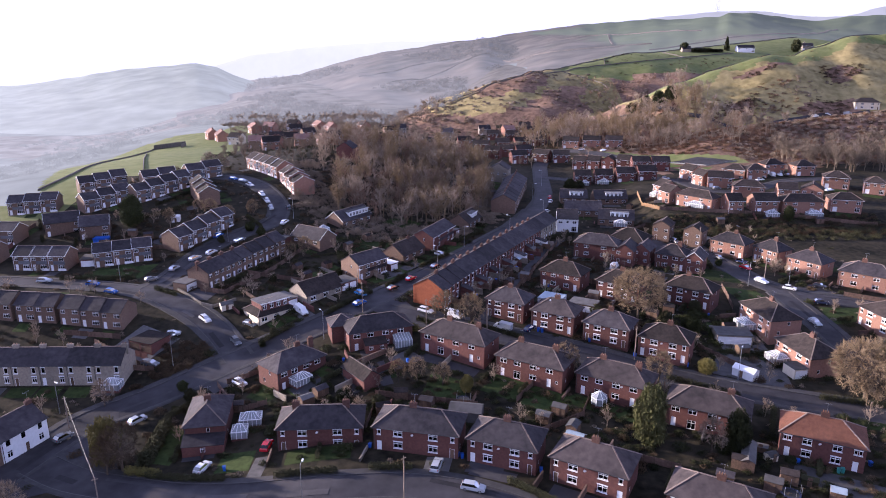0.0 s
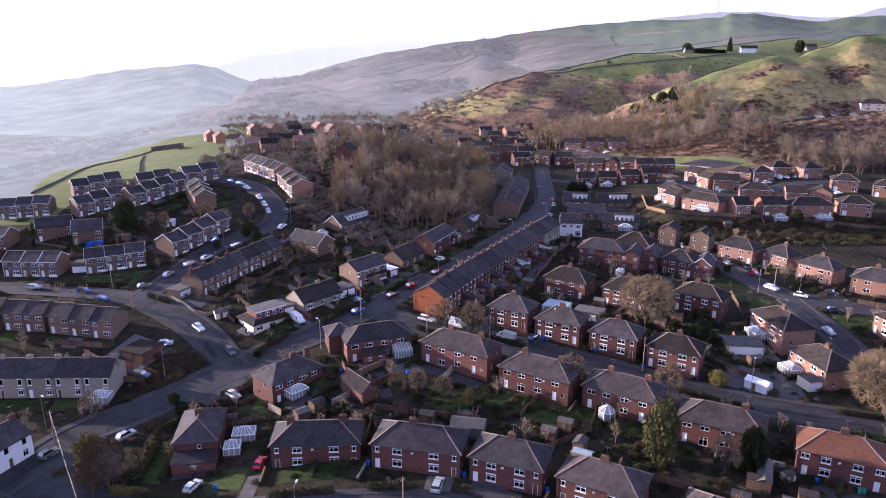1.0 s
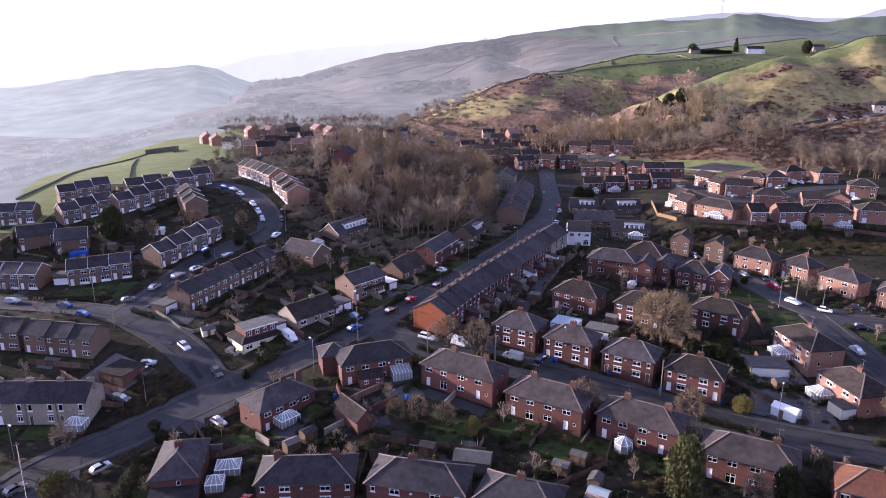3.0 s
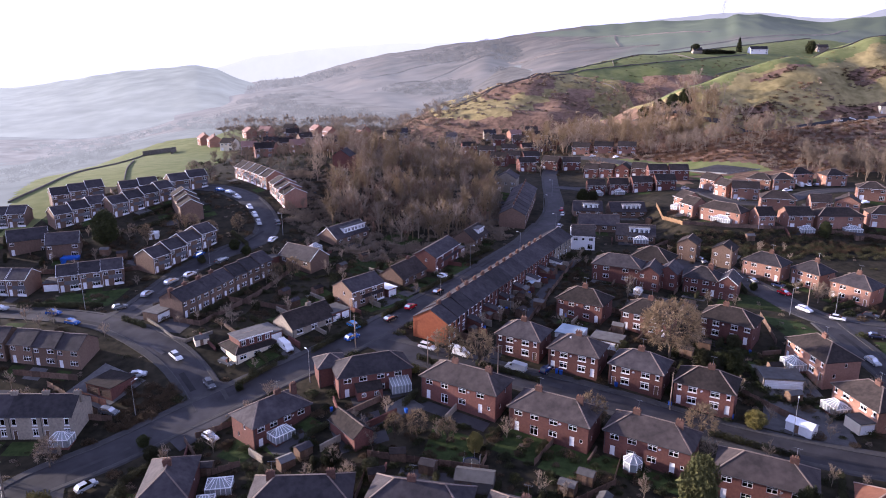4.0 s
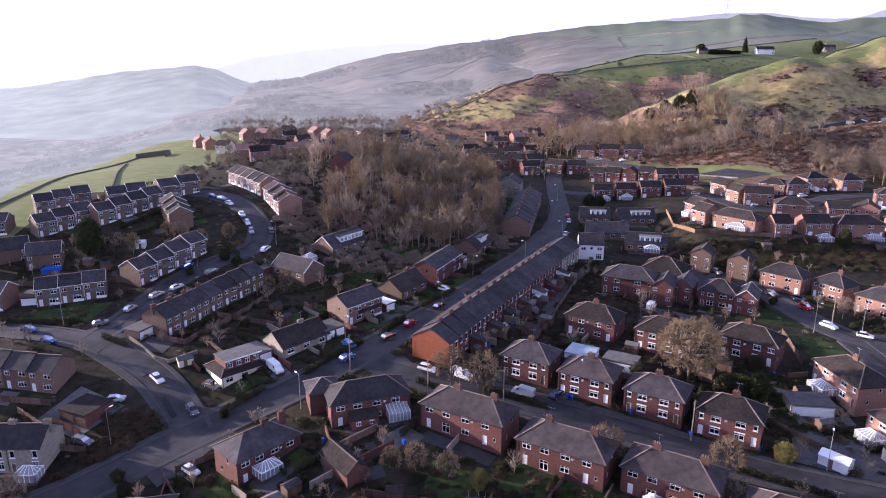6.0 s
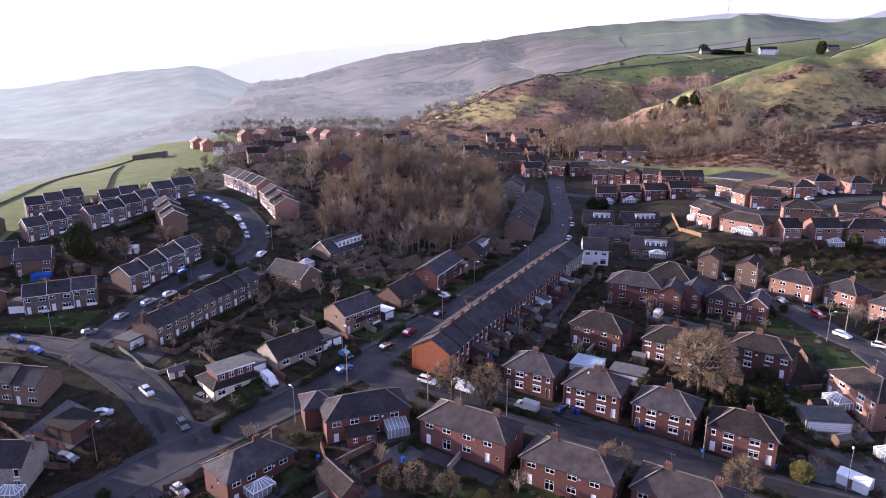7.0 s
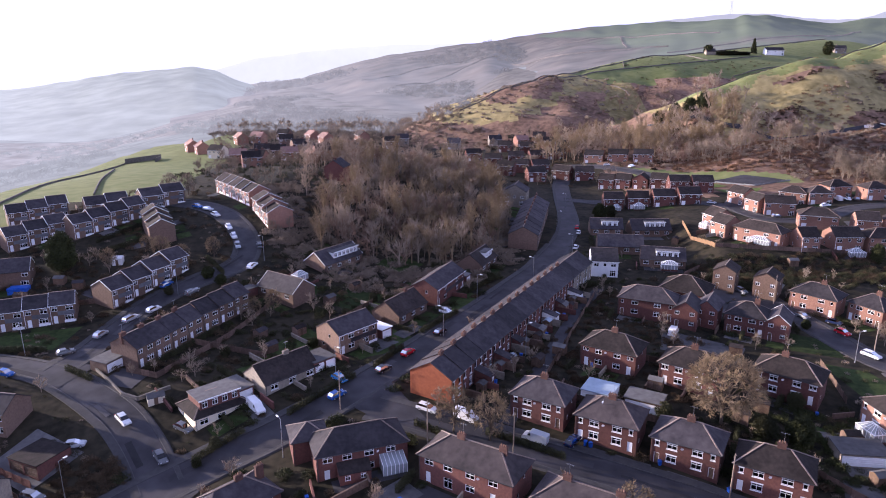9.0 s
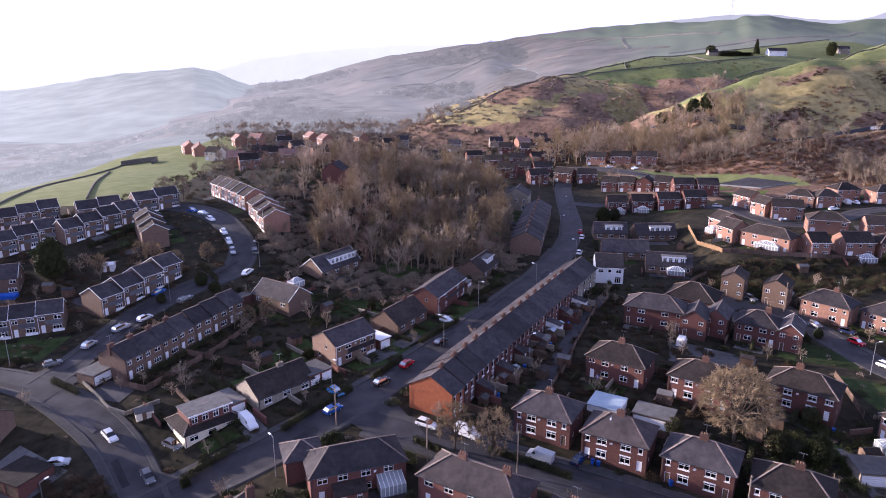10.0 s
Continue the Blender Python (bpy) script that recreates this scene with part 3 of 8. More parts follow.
quads = np.stack([idx[:-1, :-1], idx[:-1, 1:], idx[1:, 1:], idx[1:, :-1]], -1).reshape(-1, 4)
mid = lambda a: ((a[:-1, :-1] + a[1:, 1:]) / 2).ravel()
sheet = bpy.data.meshes.new("ground")
sheet.vertices.add(nx * ny)
sheet.vertices.foreach_set("co", np.stack([XX, YY, ZZ], -1).astype(np.float32).ravel())
sheet.loops.add(quads.size)
sheet.loops.foreach_set("vertex_index", quads.ravel().astype(np.int32))
sheet.polygons.add(len(quads))
sheet.polygons.foreach_set("loop_start", np.arange(0, quads.size, 4, dtype=np.int32))
# The last three materials glow with painted haze.
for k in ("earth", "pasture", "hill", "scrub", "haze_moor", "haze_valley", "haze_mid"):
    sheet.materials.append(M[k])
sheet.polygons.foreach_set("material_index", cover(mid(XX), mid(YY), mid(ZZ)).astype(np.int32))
sheet.polygons.foreach_set("use_smooth", np.ones(len(quads), dtype=bool))
sheet.update()
sheet.validate()
tagged(new("ground", sheet), "dull winter ground of gardens, pasture and rough hillside", "ground", kind="structure")


# ---- far hills ----
def far_hill(name, pts, depth, foot, mat, label):
    """A long far hill along a smooth skyline, given by a few (x, y, height) corners."""
    xs = np.array([p[0] for p in pts], float)
    line = np.linspace(xs[0], xs[-1], 160)
    yy, zz = (np.interp(line, xs, [p[k] for p in pts]) for k in (1, 2))
    for _ in range(6):
        zz[1:-1] = (zz[:-2] + 2 * zz[1:-1] + zz[2:]) / 4
    zz += 1.6 * np.sin(line * 0.021) + 0.9 * np.sin(line * 0.067 + 1) + 0.5 * np.sin(line * 0.17)
    rows = []
    for j, u in enumerate(np.linspace(-1, 1, 25)):
        fall = (1 - np.cos(min(1, abs(u)) * math.pi)) / 2
        rows.append(np.stack([line * (yy + u * depth) / yy, yy + u * depth, zz + (np.minimum(foot, zz - 30) - zz) * fall + 2.5 * np.sin(line * 0.013 + j * 0.9) * abs(u)], -1))
    v = np.concatenate(rows)
    n = len(line)
    f = [(j * n + i, j * n + i + 1, (j + 1) * n + i + 1, (j + 1) * n + i) for j in range(24) for i in range(n - 1)]
    me = mesh_of(name, v, f, (mat,))
    me.polygons.foreach_set("use_smooth", [True] * len(f))
    tagged(new(name, me), label, "hill", kind="structure")


class Upland:
    """A broad far hillside that rises from the ground at the distance near to a skyline of (x, height) corners at the distance deep."""

    def __init__(self, sky, near, deep, foot, steep, relief):
        self.sx, self.sz = [p[0] for p in sky], [p[1] for p in sky]
        self.near, self.deep, self.foot, self.steep, self.relief = near, deep, foot, steep, relief

    def height(self, x, y):
        x, y = np.asarray(x, float), np.asarray(y, float)
        u = np.clip((y - self.near) / (self.deep - self.near), -0.2, 1.6)
        col = x * self.deep / y
        top = np.interp(col, self.sx, self.sz) + 1.2 * np.sin(col * 0.031) + 0.7 * np.sin(col * 0.083 + 1)
        base = ground(col * self.near / self.deep, np.full_like(col, self.near)) - 5 if self.foot is None else self.foot
        rise = np.clip(u, 0, 1) ** self.steep
        z = base + (top - base) * rise - 60 * np.maximum(0, u - 1)
        fade = np.clip(u * 3, 0, 1) * np.clip((1 - u) * 4, 0, 1)
        warp = col + 55 * np.sin(y * 0.0061 + col * 0.0043) + 30 * np.sin(y * 0.0137 - col * 0.009)
        fold = np.sin(warp * 0.0083) * np.sin(warp * 0.0041 + y * 0.0027) + 0.35 * np.sin(warp * 0.023 + y * 0.008) * np.sin(y * 0.0093 + 1) + 0.10 * np.sin(warp * 0.071 + y * 0.031)
        step = np.sin(y * 0.017 + 0.02 * warp) * np.sin(warp * 0.006 + 2)
        brow = 13 * np.exp(-((col - 830) / 170) ** 2) * np.clip((1 - u) * 1.6, 0, 1) + 14 * np.exp(-((col - 150) / 60) ** 2) - 9 * np.exp(-((col - 235) / 40) ** 2)
        return z + fade * (self.relief * (fold + 0.4 * step) + brow * np.clip(u * 2, 0, 1))

    def build(self, name, x0, x1, mat, label):
        cols, us = np.linspace(x0, x1, 260), np.r_[np.linspace(0, 1, 70), 1.1, 1.3]
        yy = self.near + us * (self.deep - self.near)
        Y = np.repeat(yy[:, None], len(cols), 1)
        X = cols[None, :] * Y / self.deep
        v = np.stack([X, Y, self.height(X, Y)], -1).reshape(-1, 3)
        n = len(cols)
        f = [(j * n + i, j * n + i + 1, (j + 1) * n + i + 1, (j + 1) * n + i) for j in range(len(yy) - 1) for i in range(n - 1)]
        me = mesh_of(name, v, f, (mat,))
        me.polygons.foreach_set("use_smooth", [True] * len(f))
        tagged(new(name, me), label, "hill", kind="structure")


MOOR = Upland(((-1500, -90), (-700, -50), (-560, -28), (-504, -20), (-410, -10), (-340, 9), (-254, 35), (-139, 57), (37, 83), (187, 101), (354, 126), (551, 146), (696, 153), (780, 155), (886, 160), (913, 172), (985, 173),
               (1045, 163), (1153, 152), (1212, 150), (1270, 160), (1365, 167), (2400, 190)), 900, 2200, None, 0.95, 6.0)
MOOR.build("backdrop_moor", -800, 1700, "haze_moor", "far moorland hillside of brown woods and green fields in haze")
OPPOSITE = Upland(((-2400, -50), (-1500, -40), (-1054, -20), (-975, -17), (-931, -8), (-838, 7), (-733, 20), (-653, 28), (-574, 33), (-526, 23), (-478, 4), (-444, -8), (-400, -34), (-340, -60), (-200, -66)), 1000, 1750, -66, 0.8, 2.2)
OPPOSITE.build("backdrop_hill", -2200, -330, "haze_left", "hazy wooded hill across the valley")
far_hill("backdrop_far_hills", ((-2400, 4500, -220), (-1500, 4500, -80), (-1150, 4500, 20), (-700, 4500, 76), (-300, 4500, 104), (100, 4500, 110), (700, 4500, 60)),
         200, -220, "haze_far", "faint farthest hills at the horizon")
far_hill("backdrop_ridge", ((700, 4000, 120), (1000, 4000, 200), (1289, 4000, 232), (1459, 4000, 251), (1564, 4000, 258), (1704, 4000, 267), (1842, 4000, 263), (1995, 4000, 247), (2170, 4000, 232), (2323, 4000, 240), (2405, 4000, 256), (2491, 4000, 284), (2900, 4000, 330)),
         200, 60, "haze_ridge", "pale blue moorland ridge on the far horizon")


# ---- roads and paved ground ----
def smooth_line(pts, step=2.5):
    p = np.array(pts, float)
    t = np.r_[0, np.cumsum(np.hypot(*np.diff(p, axis=0).T))]
    s = np.linspace(0, t[-1], max(3, int(t[-1] / step)))
    q = np.stack([np.interp(s, t, p[:, 0]), np.interp(s, t, p[:, 1])], -1)
    for _ in range(5):
        q[1:-1] = (q[:-2] + 2 * q[1:-1] + q[2:]) / 4
    return q


def sides_of(q):
    d = np.gradient(q, axis=0)
    d /= np.linalg.norm(d, axis=1)[:, None]
    return np.stack([-d[:, 1], d[:, 0]], -1)


def ribbon(name, q, offs, lifts, mat):
    """A strip along the line q: cross section at sideways offsets with lifts above the ground."""
    s = sides_of(q)
    v, f, m = [], [], len(offs)
    for k in range(len(q)):
        base = q[k]
        for o, h in zip(offs, lifts):
            p = base + s[k] * o
            v.append((p[0], p[1], lie(*p) + h))
    for k in range(len(q) - 1):
        for j in range(m - 1):
            f.append((k * m + j, k * m + j + 1, (k + 1) * m + j + 1, (k + 1) * m + j))
    return mesh_of(name, v, [tuple(reversed(a)) for a in f], (mat,))


ROADS = []


def road(pts, wide, label, lift=0.10, walk_side=1.7):
    q = smooth_line(pts)
    ROADS.append((q, wide / 2 + walk_side))
    h = wide / 2
    tagged(new("road", ribbon("road", q, (-h, -h / 2, 0, h / 2, h), (lift, lift + 0.03, lift + 0.05, lift + 0.03, lift), "asphalt")), label, "road", kind="structure")
    if walk_side:
        for s in (-1, 1):
            o = sorted((s * h, s * (h + 0.16)))
            tagged(new("kerb", ribbon("kerb", q, (o[0], o[0], o[1], o[1]), (lift - 0.1, lift + 0.13, lift + 0.13, lift - 0.1), "kerb")), "grey stone kerb along the road", "kerb", kind="structure")
            o = sorted((s * (h + 0.16), s * (h + walk_side)))
            tagged(new("pavement", ribbon("pavement", q, (o[0], (o[0] + o[1]) / 2, o[1], o[1]), (lift + 0.12, lift + 0.12, lift + 0.12, lift - 0.4) if s > 0 else (lift - 0.4, lift + 0.12, lift + 0.12, lift + 0.12), "pavement")), "paved footway beside the road", "pavement", kind="structure")


def slab(name, corners, mat, label, category, lift=0.05, kind="structure", step=1.6):
    """A flat piece of ground that follows the slope, between four corners."""
    a, b, c, d = (np.array(p, float) for p in corners)
    nu = max(1, int(max(np.linalg.norm(b - a), np.linalg.norm(c - d)) / step))
    nv = max(1, int(max(np.linalg.norm(d - a), np.linalg.norm(c - b)) / step))
    v, f = [], []
    for j in range(nv + 1):
        for i in range(nu + 1):
            u, w = i / nu, j / nv
            p = (a * (1 - u) + b * u) * (1 - w) + (d * (1 - u) + c * u) * w
            v.append((p[0], p[1], lie(*p) + lift))
    for j in range(nv):
        for i in range(nu):
            k = j * (nu + 1) + i
            f.append((k, k + 1, k + nu + 2, k + nu + 1))
    return tagged(new(name, mesh_of(name, v, f, (mat,))), label, category, kind=kind)


road(((-128, 10), (-112, 50), (-96, 88), (-86, 112), (-78, 138), (-66, 147), (-54, 160), (-42, 169), (-32, 174), (-20, 185), (-8, 202), (4, 221), (14, 236), (22, 250), (34, 270), (46, 298)), 7.6, "main road of worn grey asphalt through the town")
road(((46, 298), (52, 316), (56.5, 336), (61, 376), (66, 412), (78, 460)), 6.4, "main road of grey asphalt going on uphill", 0.1, 1.4)
road(((-80, 122), (-70, 116), (-52, 112), (-33, 108.5), (-17, 108), (-7, 109), (4, 107), (14, 102), (30, 92), (60, 74), (100, 48), (150, 10)), 7.0, "street of dark asphalt in front of brick houses")
road(((-50, 163), (-56, 172), (-64, 181), (-74, 188.5), (-85, 196), (-97, 201), (-117, 205), (-140, 208), (-190, 214)), 6.5, "side street of dark asphalt", 0.08)
road(((-86, 197), (-84, 208), (-82.5, 222), (-79.5, 235), (-71, 248), (-62, 255), (-59.5, 263), (-62, 275), (-68, 286), (-76, 297), (-86, 306), (-98, 311)), 6.0, "estate road of dark asphalt", 0.09)
road(((-13, 182), (-2, 177), (12, 171), (27, 164), (41, 157), (54, 150), (70, 142.5), (81, 138), (99, 132), (130, 120), (190, 96)), 6.5, "residential street of dark asphalt", 0.12)
road(((98, 246), (101, 236), (103.5, 222), (105, 210), (109, 200), (118, 193), (134, 189), (170, 182)), 6.5, "residential road of grey asphalt", 0.10)
road(((108, 199), (107.5, 188), (108.5, 175), (109, 160), (110, 146), (113, 128), (120, 100), (130, 60)), 6.0, "residential road of grey asphalt", 0.13)
road(((149, 380), (138, 362), (128, 344), (133, 322), (147, 318), (160, 324), (173, 333), (200, 336)), 5.5, "estate road of grey asphalt", 0.1)
road(((61, 376), (80, 372), (100, 361), (118, 355), (128, 346)), 5.0, "estate road of grey asphalt", 0.12)
road(((78, 460), (92, 452), (112, 428), (122, 400)), 5.0, "estate road of grey asphalt", 0.12)
road(((150, 548), (162, 534), (184, 500), (214, 483), (238, 481), (272, 485), (310, 486)), 4.0, "rough track of grey stone along the hillside", 0.15, 0)
road(((14, 176), (22, 193), (30, 212), (40, 235), (50, 252)), 3.2, "narrow back lane behind the terrace", 0.07, 0)
slab("forecourt", ((55, 209), (71, 201), (78, 213), (60, 222)), "drive", "concrete parking court between houses", "court")
slab("forecourt", ((74, 243), (88, 236), (99, 250), (84, 259)), "patch", "grey asphalt parking court", "court")
slab("junction", ((-62, 158), (-52, 148), (-38, 168), (-52, 172)), "asphalt", "worn asphalt of the road junction", "road", 0.17)
slab("junction", ((-92, 120), (-78, 110), (-62, 118), (-72, 142)), "asphalt", "worn asphalt of the road junction", "road", 0.16)
slab("junction", ((-94, 194), (-82, 190), (-78, 200), (-90, 204)), "asphalt", "worn asphalt of the side street junction", "road", 0.16)
slab("junction", ((-22, 186), (-10, 176), (-2, 178), (-10, 192)), "asphalt", "worn asphalt of the street corner", "road", 0.2)


# ---- repaired strips in the road surface ----
patching = random.Random(77)
for q, half in ROADS[:8]:
    k = 3
    while k < len(q) - 6:
        n = patching.randint(2, 5)
        a, b = q[k], q[k + n]
        d = (b - a) / np.linalg.norm(b - a)
        off, wide = patching.uniform(-2.2, 1.6), patching.uniform(0.7, 1.7)
        side = np.array((-d[1], d[0]))
        if 60 < a[1] < 300:
            slab("road_patch", (a + side * off, b + side * off, b + side * (off + wide), a + side * (off + wide)), patching.choice(("patch", "tar", "tar")), "repaired strip of asphalt in the road", "road", 0.185)
        k += n + patching.randint(2, 8)


# ---- houses ----
def holed(s, o, ux, uy, wide, low, high, holes):
    """A wall face from o along (ux, uy), wide and from low to high, with rectangular openings (x0, z0, x1, z1) and their reveals."""
    xs = sorted({0.0, wide, *(h[0] for h in holes), *(h[2] for h in holes)})
    zs = sorted({low, high, *(h[1] for h in holes), *(h[3] for h in holes)})
    at = lambda a, z, inn=0.0: (o[0] + ux * a - uy * inn, o[1] + uy * a + ux * inn, z)
    for i in range(len(xs) - 1):
        for j in range(len(zs) - 1):
            cx, cz = (xs[i] + xs[i + 1]) / 2, (zs[j] + zs[j + 1]) / 2
            if any(h[0] < cx < h[2] and h[1] < cz < h[3] for h in holes):
                continue
            s.face(at(xs[i], zs[j]), at(xs[i + 1], zs[j]), at(xs[i + 1], zs[j + 1]), at(xs[i], zs[j + 1]))
    for x0, z0, x1, z1 in holes:
        for a, b in (((x0, z0), (x1, z0)), ((x1, z0), (x1, z1)), ((x1, z1), (x0, z1)), ((x0, z1), (x0, z0))):
            s.face(at(*a), at(*b), at(*b, 0.22), at(*a, 0.22))


def window_frame(w, h, lights):
    xs = [w * k / lights for k in range(1, lights)]
    return lattice("frame", w, h, xs, [h * 0.70] if h > 0.9 and lights > 1 else [], 0.085, 0.05, 0.15, "upvc")


def add_window(house, o, turn, x, z, w, h, style):
    lights = max(1, round(w / 0.75))
    m = Matrix.Translation(o) @ pose(0, 0, 0, 0, 0, turn) @ Matrix.Translation((x, 0, z))
    fr = part("window", cached(("win", w, h), lambda: window_frame(w, h, lights)), house, m)
    part("pane", cached(("pane", w, h), lambda: Shape().box(0.06, 0.09, 0.06, w - 0.06, 0.105, h - 0.06).mesh("pane", "pane")), fr)
    if style:
        part("sill", cached(("sill", w), lambda: Shape().box(-0.1, -0.09, -0.17, w + 0.1, 0.045, -0.004).mesh("sill", "white")), fr)
        part("lintel", cached(("lint", w, h), lambda: Shape().box(-0.1, -0.03, h + 0.004, w + 0.1, 0.045, h + 0.24).mesh("lintel", "white")), fr)


def add_door(house, o, turn, x, w, h, mat, canopy):
    m = Matrix.Translation(o) @ pose(0, 0, 0, 0, 0, turn) @ Matrix.Translation((x, 0, 0))

    def leaf():
        s = Shape().box(0.06, 0.09, 0.05, w - 0.06, 0.14, h - 0.06)
        s.box(0.2, 0.075, 0.25, w - 0.2, 0.092, h * 0.4).box(0.2, 0.075, h * 0.52, w - 0.2, 0.092, h - 0.25)
        return s.mesh("door", mat)
    d = part("door", cached(("door", w, h, mat), leaf), house, m)
    part("frame", cached(("dframe", w, h), lambda: Shape().box(0, 0.03, 0, 0.07, 0.16, h).box(w - 0.07, 0.03, 0, w, 0.16, h).box(0.07, 0.03, h - 0.07, w - 0.07, 0.16, h).mesh("frame", "upvc")), d)
    if canopy:
        part("canopy", cached(("dcan", w), lambda: Shape().box(-0.2, -0.7, h + 0.08, w + 0.2, 0.03, h + 0.2).mesh("canopy", "white")), d)


def hip_roof(w, d, rise, over=0.4):
    """Faces and ridge lines of a hipped roof over the footprint 0..w, 0..d, its eaves at 0."""
    x0, x1, y0, y1 = -over, w + over, -over, d + over
    run = min(w, d) / 2 + over
    if w >= d:
        a, b = (x0 + run, d / 2, rise), (x1 - run, d / 2, rise)
    else:
        a, b = (w / 2, y0 + run, rise), (w / 2, y1 - run, rise)
    p = [(x0, y0, 0), (x1, y0, 0), (x1, y1, 0), (x0, y1, 0)]
    s = Shape()
    if w >= d:
        s.face(p[0], p[1], b, a).face(p[2], p[3], a, b).face(p[3], p[0], a).face(p[1], p[2], b)
        hips = ((p[0], a), (p[3], a), (p[1], b), (p[2], b), (a, b))
    else:
        s.face(p[0], p[1], a).face(p[2], p[3], b).face(p[3], p[0], a, b).face(p[1], p[2], b, a)
        hips = ((p[0], a), (p[1], a), (p[2], b), (p[3], b), (a, b))
    base = [(q[0], q[1], -0.14) for q in p]
    for i in range(4):
        s.face(base[i], base[(i + 1) % 4], p[(i + 1) % 4], p[i])
    s.face(*reversed(base))
    return s, hips


def gable_roof(w, d, rise, over=0.35, side=0.15, t=0.16):
    """Ridge along the width."""
    x0, x1 = -side, w + side
    k = rise / (d / 2)
    pro = [(-over, -over * k), (d / 2, rise), (d + over, -over * k)]
    s = Shape()
    up = [(y, z) for y, z in pro]
    lo = [(y, z - t) for y, z in pro]
    for a, b in ((0, 1), (1, 2)):
        s.face((x0, *up[a]), (x1, *up[a]), (x1, *up[b]), (x0, *up[b]))
        s.face((x0, *lo[b]), (x1, *lo[b]), (x1, *lo[a]), (x0, *lo[a]))
        s.face((x0, *lo[a]), (x0, *up[a]), (x0, *up[b]), (x0, *lo[b]))
        s.face((x1, *up[a]), (x1, *lo[a]), (x1, *lo[b]), (x1, *up[b]))
    s.face((x0, *lo[0]), (x1, *lo[0]), (x1, *up[0]), (x0, *up[0]))
    s.face((x1, *lo[2]), (x0, *lo[2]), (x0, *up[2]), (x1, *up[2]))
    ends = [[(x, y, z) for y, z in pro] for x in (x0, x1)]
    return s, (((x0, d / 2, rise), (x1, d / 2, rise)),), ends


def swap_axes(s):
    s.v = [(q[1], q[0], q[2]) for q in s.v]
    s.f = [tuple(reversed(f)) for f in s.f]


def add_chimney(house, x, y, z, pots, high=0.95, along=1.45, mat="stack"):
    def stack():
        s = Shape().box(-along / 2, -0.3, -1.8, along / 2, 0.3, high - 0.25)
        s.box(-along / 2 - 0.07, -0.37, high - 0.25, along / 2 + 0.07, 0.37, high - 0.1).box(-along / 2, -0.3, high - 0.1, along / 2, 0.3, high)
        return s.mesh("chimney", mat)
    c = part("chimney", cached(("stack", along, high, mat), stack), house, Matrix.Translation((x, y, z)))
    for k in range(pots):
        part("chimney_pot", cached("pot", lambda: Shape().tube((0, 0, 0), (0, 0, 0.38), 0.13, 0.10, 8).mesh("chimney_pot", "pot")), c,
             Matrix.Translation(((k - (pots - 1) / 2) * along / max(1, pots) * 0.85, 0, high)))


def add_aerial(house, x, y, z):
    def make():
        s = Shape().tube((0, 0, -0.3), (0, 0, 1.6), 0.025, 0.02, 5).tube((-0.7, 0, 1.5), (0.7, 0, 1.5), 0.02, 0.02, 4)
        for k in range(6):
            s.tube((-0.6 + 0.24 * k, -0.25, 1.5), (-0.6 + 0.24 * k, 0.25, 1.5), 0.012, 0.012, 4)
        return s.mesh("aerial", "metal")
    part("aerial", cached("aerial", make), house, Matrix.Translation((x, y, z)))


rng = random.Random(7)
HOUSES = []


